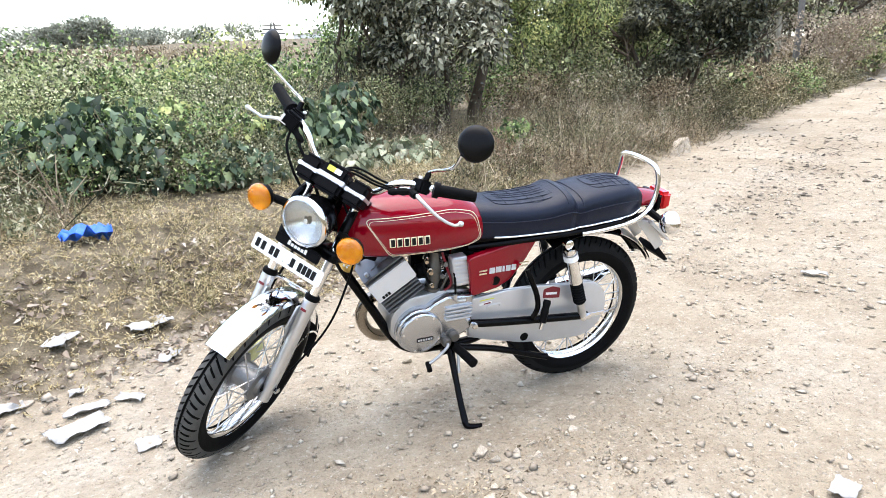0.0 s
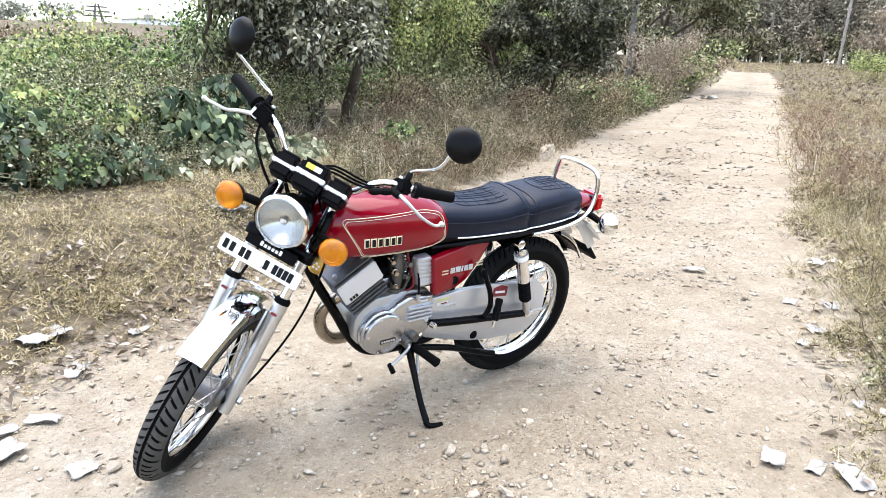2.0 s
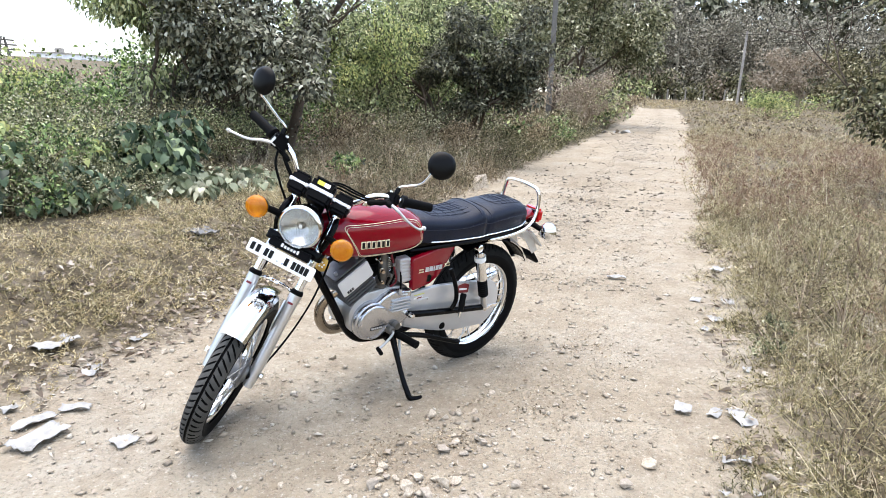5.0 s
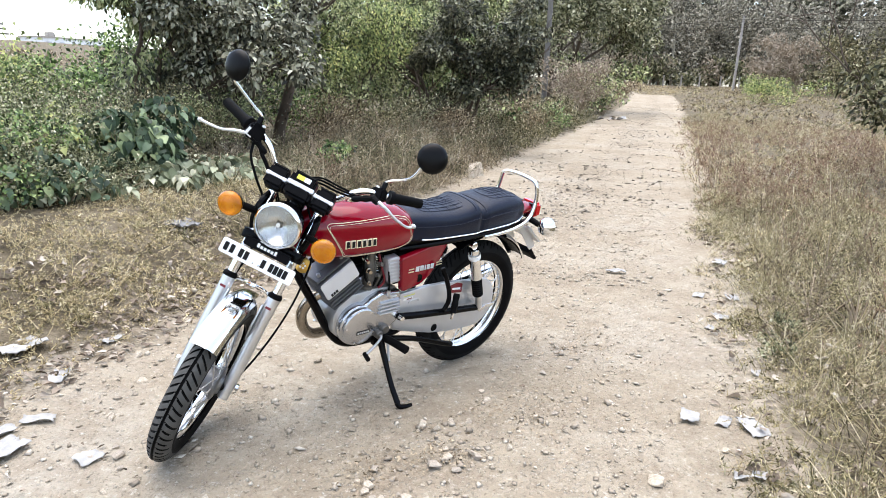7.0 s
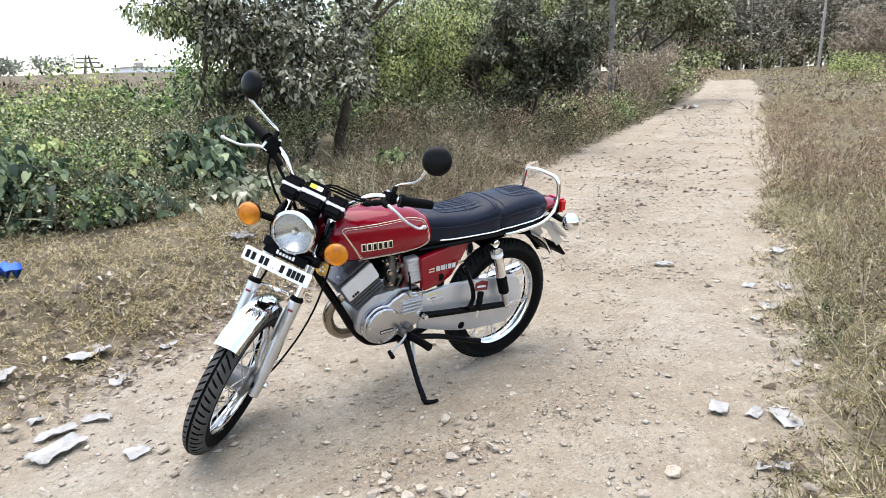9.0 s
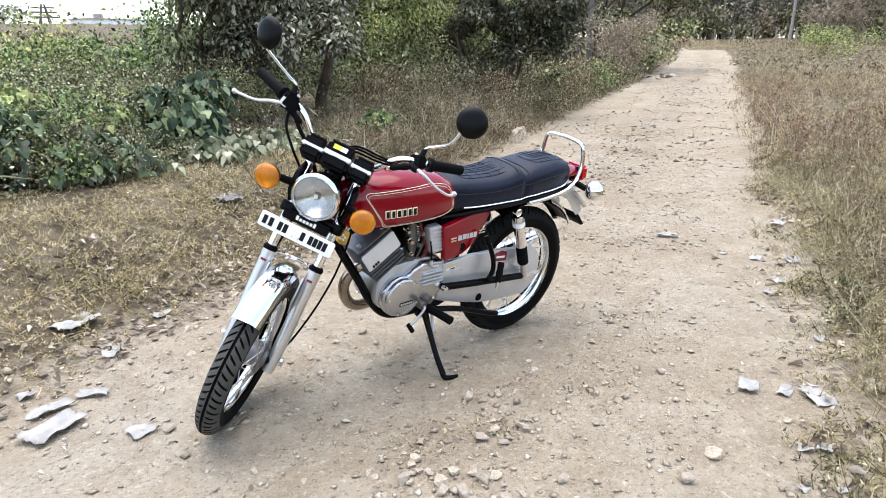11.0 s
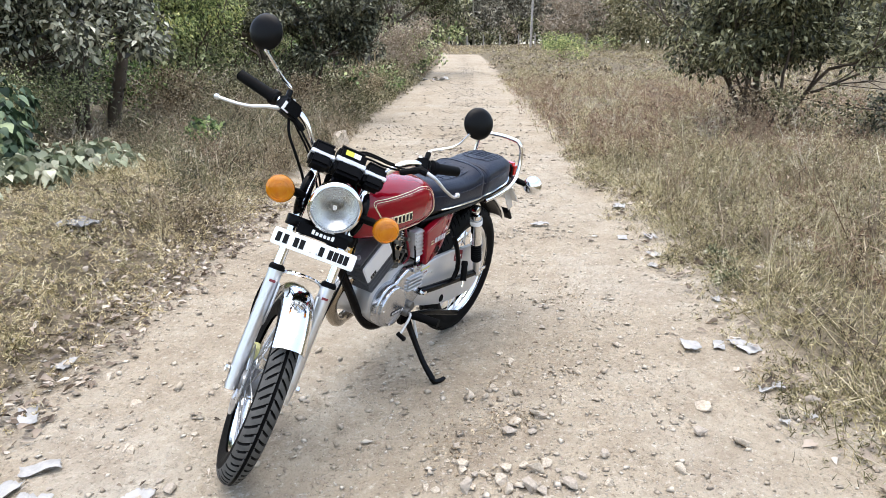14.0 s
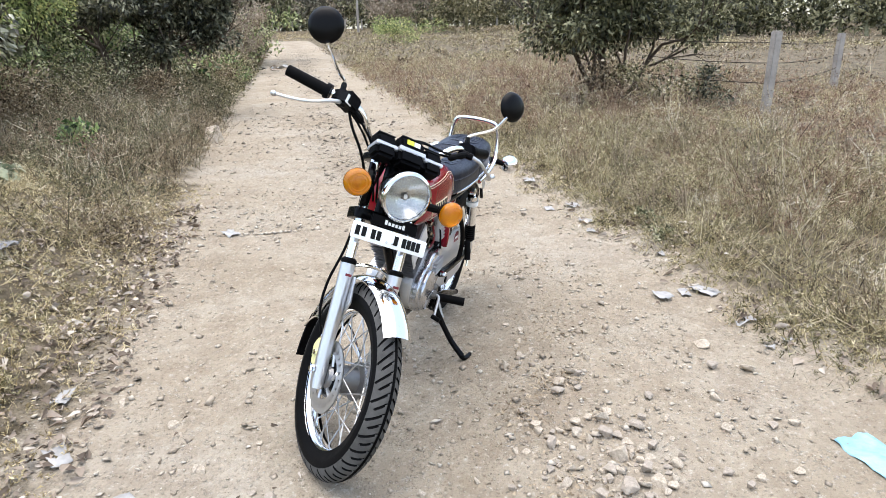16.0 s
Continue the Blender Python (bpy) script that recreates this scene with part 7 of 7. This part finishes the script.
for sgn in (1, -1):
    bpart("tail_stay", prism([(-0.195, 0.668), (-0.28, 0.658), (-0.352, 0.545), (-0.318, 0.528)], sgn * 0.064, sgn * 0.069, 0.001), M_SILVER, rear_fender, "pale alloy tail stay")
    bpart("tail_bracket", tube([(-0.12, sgn * 0.09, 0.69), (-0.22, sgn * 0.1, 0.713), (-0.26, sgn * 0.06, 0.715)], 0.01, 8), M_BLACK, rear_fender)

# side panels
PANEL = rounded([(0.54, 0.638), (0.232, 0.664), (0.247, 0.628), (0.287, 0.572), (0.345, 0.512), (0.4, 0.49), (0.515, 0.484)], 0.014)
for sgn in (1, -1):
    p = bpart("side_panel", prism(PANEL, sgn * 0.074, sgn * 0.106, 0.007, slope=sgn * 0.19, x_ref=0.478, segs=3), M_RED, label="glossy red side panel with pale marks")
    ys = lambda x: sgn * (0.1065 + 0.19 * (x - 0.478))
    def strip(x0, x1, z, h, mat, name):
        bm = bmesh.new()
        bm.faces.new([bm.verts.new((x, ys(x) + sgn * 0.0008, zz)) for x, zz in ((x0, z - h / 2), (x1, z - h / 2 - 0.0035), (x1, z + h / 2 - 0.0035), (x0, z + h / 2))])
        bmesh.ops.solidify(bm, geom=bm.faces[:], thickness=0.0012)
        bpart(name, bm, mat, p)
    for dz in (-0.006, 0.006):
        strip(0.492, 0.458, 0.573 + dz, 0.006, M_CREAM, "mark")
        strip(0.312, 0.27, 0.563 + dz, 0.006, M_CREAM, "mark")
    for k, (xx, ww) in enumerate(((0.448, 0.024), (0.42, 0.026), (0.39, 0.01), (0.375, 0.022), (0.349, 0.022))):
        strip(xx, xx - ww, 0.571 - k * 0.0024, 0.023, M_WHITE, "mark")
    bpart("lock", turned([(0, 0), (0.014, 0), (0.017, 0.002), (0.017, -0.004)], (0.418, ys(0.418) + sgn * 0.001, 0.524), (0, sgn, 0), 24), M_BLACK, p, "black panel lock")
# air box cover with ribs
air = bpart("airbox_cover", prism(rounded([(0.595, 0.637), (0.535, 0.64), (0.51, 0.528), (0.572, 0.524)], 0.008), 0.055, 0.094, 0.004), M_SILVER, label="silver ribbed air box cover")
for k in range(7):
    z = 0.538 + k * 0.0155
    x1 = 0.512 + (z - 0.528) * 0.21
    bpart("rib", box(0.058, 0.006, 0.0085, (x1 + 0.03, 0.096, z), 0.002), M_SILVER, air)
bpart("airbox", box(0.2, 0.13, 0.16, (0.43, 0, 0.575), 0.015), M_PLASTIC, label="black air box")

# engine
AX = Vector((0.54, 0, 0.84)).normalized()
UP = Matrix.Translation((0.735, 0, 0.475)) @ Matrix.Rotation(math.atan2(0.54, 0.84), 4, "Y")
engine = bpart("crankcase", prism(rounded([(0.80, 0.34), (0.80, 0.43), (0.74, 0.49), (0.6, 0.5), (0.5, 0.49), (0.46, 0.42), (0.48, 0.32), (0.6, 0.272), (0.72, 0.275)], 0.03), -0.1, 0.06, 0.01), M_CAST, label="grey alloy engine with finned cylinder")
for k in range(11):
    w = 0.15 if k < 8 else 0.158
    fin = box(w, 0.148 if k < 8 else 0.155, 0.006, (0, 0, 0.02 + k * 0.0158), 0.0018)
    bpart("fin", fin, M_FINS, engine, xf=UP)
bpart("barrel", box(0.11, 0.11, 0.185, (0, 0, 0.09), 0.02), M_FINS, engine, xf=UP)
bpart("cylinder_shroud", box(0.158, 0.006, 0.078, (0.0, 0.0785, 0.121), 0.004), M_SHROUD, engine, "plain silver cylinder plate", xf=UP)
for k in range(3):
    bpart("mark", box(0.009, 0.0015, 0.012, (0.055 - k * 0.0115, 0.0822, 0.094), 0), M_INK, engine, xf=UP)
bpart("spark_plug_cap", tube([UP @ Vector((0, 0, 0.19)), UP @ Vector((0.02, 0.01, 0.225)), UP @ Vector((0.04, 0.02, 0.235))], 0.011, 10), M_RUBBER, engine)
for sx in (-0.055, 0.055):
    for sy in (-0.055, 0.055):
        bpart("head_nut", turned([(0, 0), (0.008, 0), (0.008, 0.012), (0, 0.014)], UP @ Vector((sx, sy, 0.183)), AX, 6), M_CAST, engine)
COVER = [(0.70 + 0.088 * math.cos(radians(t)), 0.368 + 0.088 * math.sin(radians(t))) for t in range(110, -96, -12)] + [(0.6, 0.300), (0.53, 0.325), (0.5, 0.345), (0.498, 0.482), (0.6, 0.49), (0.655, 0.468)]
cover = bpart("crank_cover", prism(COVER, 0.045, 0.093, 0.012, segs=4), M_COVER, engine, "polished alloy engine cover", sharp=50)
bpart("round_cover", turned([(0.0, 0.0185), (0.069, 0.0182), (0.0755, 0.0165), (0.0785, 0.0125), (0.08, 0.006), (0.08, -0.02)], (0.70, 0.0925, 0.368), (0, 1, 0), 56), M_COVER, cover, "brushed round cover", sharp=50)
bpart("badge", box(0.062, 0.002, 0.015, (0.69, 0.1115, 0.345), 0.0005), M_INK, cover, "black badge", xf=None)
for k in range(6):
    bpart("mark", box(0.0065, 0.001, 0.0075, (0.714 - k * 0.0095, 0.113, 0.345), 0), M_SILVER, cover)
for k in range(4):
    bpart("cover_rib", box(0.105, 0.018, 0.0075, (0.557, 0.097, 0.4 + k * 0.0155), 0.0025), M_ALU, cover)
for x, z in ((0.70 + 0.07 * math.cos(t), 0.368 + 0.07 * math.sin(t)) for t in (0.1, 1.25, 2.2, 3.6, 5.1)):
    bpart("screw", turned([(0, 0.004), (0.005, 0.0035), (0.0055, 0)], (x, 0.108, z), (0, 1, 0), 10), M_CHROME, cover)
bpart("clutch_arm", tube([(0.535, 0.098, 0.47), (0.57, 0.1, 0.475), (0.575, 0.1, 0.5)], 0.007, 8), M_ALU, cover)
bpart("clutch_cable", tube([(0.575, 0.1, 0.5), (0.58, 0.09, 0.58), (0.6, 0.06, 0.64), (0.75, 0.05, 0.68)], 0.004, 7), M_RUBBER, engine, "black clutch cable")
bpart("right_cover", prism(COVER, -0.13, -0.095, 0.012), M_ALU, engine)
# added filler that stops light showing through between tank and engine
bpart("light_block_box", box(0.15, 0.05, 0.15, (0.62, -0.045, 0.585), 0.012), M_PLASTIC, label="black box added to block light behind the carburettor")
carb = bpart("carburettor", tube([(0.635, 0.03, 0.50), (0.632, 0.03, 0.555), (0.63, 0.03, 0.60), (0.628, 0.03, 0.655)], 0.03, 16, radii=[0.022, 0.026, 0.03, 0.026, 0.018, 0.02]), M_GRIME, label="grimy alloy carburettor")
bpart("float_bowl", turned([(0, 0), (0.024, 0.0), (0.028, 0.006), (0.028, 0.03), (0.0, 0.032)], (0.635, 0.03, 0.478), (0, 0, 1), 20), M_GRIME, carb)
bpart("intake", tube([(0.69, 0.01, 0.565), (0.63, 0.01, 0.57), (0.56, 0.005, 0.58)], 0.026, 14), M_RUBBER, carb, "black rubber intake")
bpart("carb_cap", turned([(0, 0.0), (0.02, 0.0), (0.021, 0.012), (0.012, 0.018), (0, 0.02)], (0.628, 0.03, 0.648), (0, 0, 1), 20), M_GRIME, carb)
bpart("fuel_hose", tube([(0.66, 0.05, 0.66), (0.68, 0.055, 0.62), (0.67, 0.06, 0.56), (0.645, 0.05, 0.525)], 0.005, 8), M_RUBBER, carb)
bpart("fuel_hose", tube([(0.6, 0.06, 0.5), (0.58, 0.07, 0.53), (0.6, 0.065, 0.6), (0.615, 0.06, 0.65)], 0.0045, 8), M_PAD, carb, "reddish fuel hose")
for k in range(3):
    bpart("overflow_pipe", tube([(0.62 - k * 0.014, 0.045, 0.5), (0.605 - k * 0.016, 0.055, 0.56), (0.6 - k * 0.02, 0.05, 0.62)], 0.0055, 7), M_GRIME if k % 2 else M_RUBBER, carb)
for k, (x, y, z, r, h) in enumerate(((0.655, 0.05, 0.585, 0.011, 0.03), (0.61, 0.052, 0.555, 0.009, 0.025), (0.648, 0.055, 0.53, 0.008, 0.02), (0.6, 0.045, 0.6, 0.012, 0.035), (0.67, 0.04, 0.63, 0.01, 0.04))):
    bpart("fitting", turned([(0, 0), (r, 0), (r, h * 0.4), (r * 0.7, h * 0.45), (r * 0.7, h), (0, h)], (x, y, z), (0.2, 1, 0.3 * (k % 2)), 10), M_GRIME if k % 2 else M_BRASS, carb)
bpart("throttle_spring", tube([(0.612 + 0.009 * math.cos(k * 1.05), 0.05 + 0.009 * math.sin(k * 1.05), 0.575 + k * 0.0016) for k in range(42)], 0.0014, 5, 1), M_CHROME, carb)
horn = bpart("horn", turned([(0, -0.02), (0.022, -0.018), (0.029, -0.004), (0.03, 0.004), (0.026, 0.007), (0.0, 0.008)], (0.945, 0.045, 0.652), (0.75, 0.65, 0.05), 32), M_GOLD, label="gold round horn")
for k in range(5):
    t = 2 * math.pi * k / 5
    bpart("slot", turned([(0, 0.0015), (0.004, 0.001), (0.0045, 0)], Vector((0.951, 0.05, 0.6525)) + 0.01 * (math.cos(t) * Vector((-0.65, 0.75, 0)) + math.sin(t) * Vector((0, 0, 1))), (0.75, 0.65, 0.05), 8), M_WHITE, horn)

# frame, swing arm, stands, pegs, pipes
frame_ob = bpart("frame_tube", tube([(0.99, 0, 0.7), (0.93, 0.005, 0.578), (0.85, 0.01, 0.44), (0.785, 0.015, 0.325), (0.72, 0.02, 0.262), (0.62, 0.02, 0.242), (0.45, 0.02, 0.245), (0.3, 0.0, 0.3)], 0.0165, 14), M_BLACK, label="black steel frame tube")
bpart("backbone", tube([(0.98, 0, 0.78), (0.8, 0, 0.72), (0.5, 0, 0.66), (0.2, 0, 0.66)], 0.025, 12), M_BLACK, frame_ob)
for sgn in (1, -1):
    bpart("seat_rail", tube([(0.52, sgn * 0.06, 0.655), (0.3, sgn * 0.085, 0.665), (0.05, sgn * 0.09, 0.672), (-0.2, sgn * 0.085, 0.695)], 0.0125, 10), M_BLACK, frame_ob)
    arm = bpart("swing_arm", tube([(0.5, sgn * 0.094, 0.362), (0.4, sgn * 0.1, 0.35), (0.2, sgn * 0.1, 0.325), (-0.005, sgn * 0.098, 0.3)], 0.0155, 12), M_BLACK, label="black swing arm")
    bpart("pivot_nut", turned([(0, 0.012), (0.01, 0.011), (0.012, 0.0), (0.012, -0.01)], (0.498, sgn * 0.11, 0.362), (0, sgn, 0), 8), M_CHROME, arm)
    bpart("chain_adjuster", box(0.075, 0.004, 0.016, (-0.045, sgn * 0.1, 0.3), 0.001), M_CHROME, arm)
    bpart("axle_nut", turned([(0, 0.014), (0.011, 0.013), (0.013, 0.0)], (0.0, sgn * 0.104, 0.303), (0, sgn, 0), 6), M_CHROME, arm)
    bpart("peg_bracket", tube([(0.292, sgn * 0.1, 0.55), (0.278, sgn * 0.112, 0.51), (0.252, sgn * 0.116, 0.45), (0.24, sgn * 0.115, 0.39), (0.255, sgn * 0.11, 0.345)], 0.0105, 10), M_BLACK, frame_ob)
    peg = bpart("passenger_peg", tube([(0.21, sgn * 0.13, 0.425), (0.222, sgn * 0.14, 0.39), (0.236, sgn * 0.15, 0.345)], 0.0145, 12, radii=[0.012, 0.0155, 0.013, 0.0155, 0.013, 0.015]), M_RUBBER, label="folded black rubber footpeg")
    bpart("peg_tip", tube([(0.236, sgn * 0.15, 0.345), (0.243, sgn * 0.152, 0.318)], 0.006, 8), M_CHROME, peg)
    T_, B_ = Vector((0.134, sgn * 0.108, 0.633)), Vector((0.02, sgn * 0.106, 0.302))
    at = lambda t: tuple(T_ + (B_ - T_) * t)
    sh = bpart("shock_absorber", tube([at(0.06), at(0.5)], 0.0275, 20, radii=[0.022, 0.0275, 0.0275, 0.0275, 0.0275, 0.026]), M_CHROME, label="chrome shock absorber with black spring")
    bpart("top_eye", turned([(0, 0.014), (0.012, 0.014), (0.018, 0.01), (0.018, -0.01)], at(0.0), (0, sgn, 0), 20), M_CHROME, sh)
    bpart("bellows", tube([at(0.5 + 0.28 * k / 16) for k in range(17)], 0.024, 16, per=1, radii=[0.0255 if k % 2 else 0.0215 for k in range(17)]), M_RUBBER, sh, "black rubber bellows")
    bpart("lower_rod", tube([at(0.76), at(0.98)], 0.0135, 14, radii=[0.016, 0.014, 0.013, 0.016]), M_ALU, sh)
    bpart("bottom_eye", turned([(0, 0.012), (0.01, 0.012), (0.016, 0.008), (0.016, -0.01)], at(1.0), (0, sgn, 0), 20), M_CHROME, sh)
    bpart("sticker", turned([(0.0279, -0.012), (0.0279, 0.012)], at(0.16), tuple(B_ - T_), 20), M_WHITE, sh, "white and red sticker")

CHAIN = [(0.503, 0.446), (0.339, 0.458), (0.2, 0.452), (0.088, 0.438)] + [(-0.0 + 0.115 * math.cos(radians(t)), 0.308 + 0.125 * math.sin(radians(t))) for t in range(80, 285, 15)] + [(0.15, 0.192), (0.272, 0.212), (0.4, 0.25), (0.5, 0.285)]
case = bpart("chain_case", prism(CHAIN, 0.047, 0.066, 0.006, segs=3), M_SILVER, label="silver chain case with dark red sticker", sharp=50)
bpart("plug", turned([(0, 0.004), (0.015, 0.0035), (0.018, 0.0)], (0.255, 0.066, 0.236), (0, 1, 0), 24), M_RUBBER, case, "black rubber plug")
bpart("sticker", prism(rounded([(0.19, 0.395), (0.115, 0.385), (0.115, 0.428), (0.15, 0.44), (0.19, 0.433)], 0.006), 0.0655, 0.0668, 0), M_PAD, case, "dark red sticker")
bpart("sticker", prism([(0.178, 0.408), (0.128, 0.402), (0.128, 0.412), (0.178, 0.418)], 0.0668, 0.0674, 0), M_WHITE, case)
bpart("sticker", prism([(0.46, 0.43), (0.40, 0.433), (0.40, 0.437), (0.46, 0.434)], 0.0655, 0.0668, 0), M_YELLOW, case)
bpart("sticker", prism([(0.46, 0.412), (0.41, 0.415), (0.41, 0.424), (0.46, 0.421)], 0.0655, 0.0668, 0), M_WHITE, case)
bpart("sticker", prism([(0.443, 0.414), (0.415, 0.416), (0.415, 0.421), (0.443, 0.419)], 0.0668, 0.0674, 0), M_PAD, case)
bpart("case_rib", tube([(0.43, 0.066, 0.395), (0.42, 0.067, 0.405), (0.38, 0.067, 0.408), (0.375, 0.066, 0.398)], 0.004, 8), M_SILVER, case)

stand = bpart("side_stand", tube([(0.585, 0.1, 0.275), (0.584, 0.135, 0.215), (0.583, 0.2, 0.118), (0.585, 0.256, 0.062)], 0.0115, 12, radii=[0.016, 0.013, 0.011, 0.0115, 0.0125]), M_BLACK, label="black steel side stand on the dirt")
bpart("stand_foot", tube([(0.586, 0.254, 0.062), (0.58, 0.266, 0.051), (0.555, 0.276, 0.049), (0.53, 0.28, 0.05)], 0.009, 10, radii=[0.012, 0.011, 0.01, 0.008]), M_BLACK, stand)
bpart("stand_bracket", box(0.05, 0.03, 0.07, (0.59, 0.085, 0.285), 0.006), M_BLACK, stand)
bpart("stand_spring", tube([(0.56, 0.11, 0.29), (0.57, 0.15, 0.2)], 0.006, 8), M_CAST, stand)
bpart("centre_stand", tube([(0.55, 0.095, 0.272), (0.4, 0.1, 0.235), (0.22, 0.1, 0.165), (0.165, 0.105, 0.148)], 0.0125, 10), M_BLACK, label="folded black centre stand")
bpart("foot_peg", tube([(0.575, 0.11, 0.288), (0.565, 0.14, 0.288), (0.55, 0.225, 0.285)], 0.0165, 14, radii=[0.011, 0.0165, 0.0165, 0.0165, 0.0175]), M_RUBBER, label="black rubber rider's footpeg")
bpart("foot_peg", tube([(0.575, -0.11, 0.288), (0.565, -0.14, 0.288), (0.55, -0.225, 0.285)], 0.0165, 14, radii=[0.011, 0.0165, 0.0165, 0.0165, 0.0175]), M_RUBBER, label="black rubber rider's footpeg")
gear = bpart("gear_lever", tube([(0.605, 0.105, 0.312), (0.61, 0.13, 0.308), (0.65, 0.135, 0.275), (0.69, 0.14, 0.255)], 0.0055, 10), M_CAST, label="worn alloy gear lever")
bpart("lever_rubber", tube([(0.685, 0.13, 0.257), (0.69, 0.165, 0.247)], 0.0095, 10), M_RUBBER, gear)
bpart("gear_boss", turned([(0, 0.02), (0.014, 0.019), (0.018, 0.012), (0.018, -0.01)], (0.605, 0.1, 0.312), (0, 1, 0), 20), M_GRIME, gear)
bpart("shaft_boss", turned([(0, 0.016), (0.016, 0.015), (0.02, 0.008), (0.02, -0.01)], (0.572, 0.096, 0.325), (0, 1, 0), 20), M_GRIME, gear)
exhaust = bpart("exhaust_pipe", tube([(0.8, -0.01, 0.5), (0.853, -0.03, 0.46), (0.875, -0.05, 0.395), (0.855, -0.06, 0.325), (0.8, -0.075, 0.275), (0.7, -0.11, 0.25), (0.5, -0.14, 0.25)], 0.022, 18), M_BRASS, label="heat-browned chrome exhaust pipe")
bpart("silencer", tube([(0.5, -0.14, 0.25), (0.4, -0.15, 0.255), (0.1, -0.155, 0.28), (-0.3, -0.155, 0.33)], 0.035, 20, radii=[0.024, 0.038, 0.042, 0.042, 0.04, 0.034]), M_CHROME, exhaust, "chrome silencer")
bpart("brake_pedal", tube([(0.55, -0.15, 0.27), (0.65, -0.16, 0.25), (0.74, -0.16, 0.28)], 0.007, 8), M_CHROME, label="chrome brake pedal")
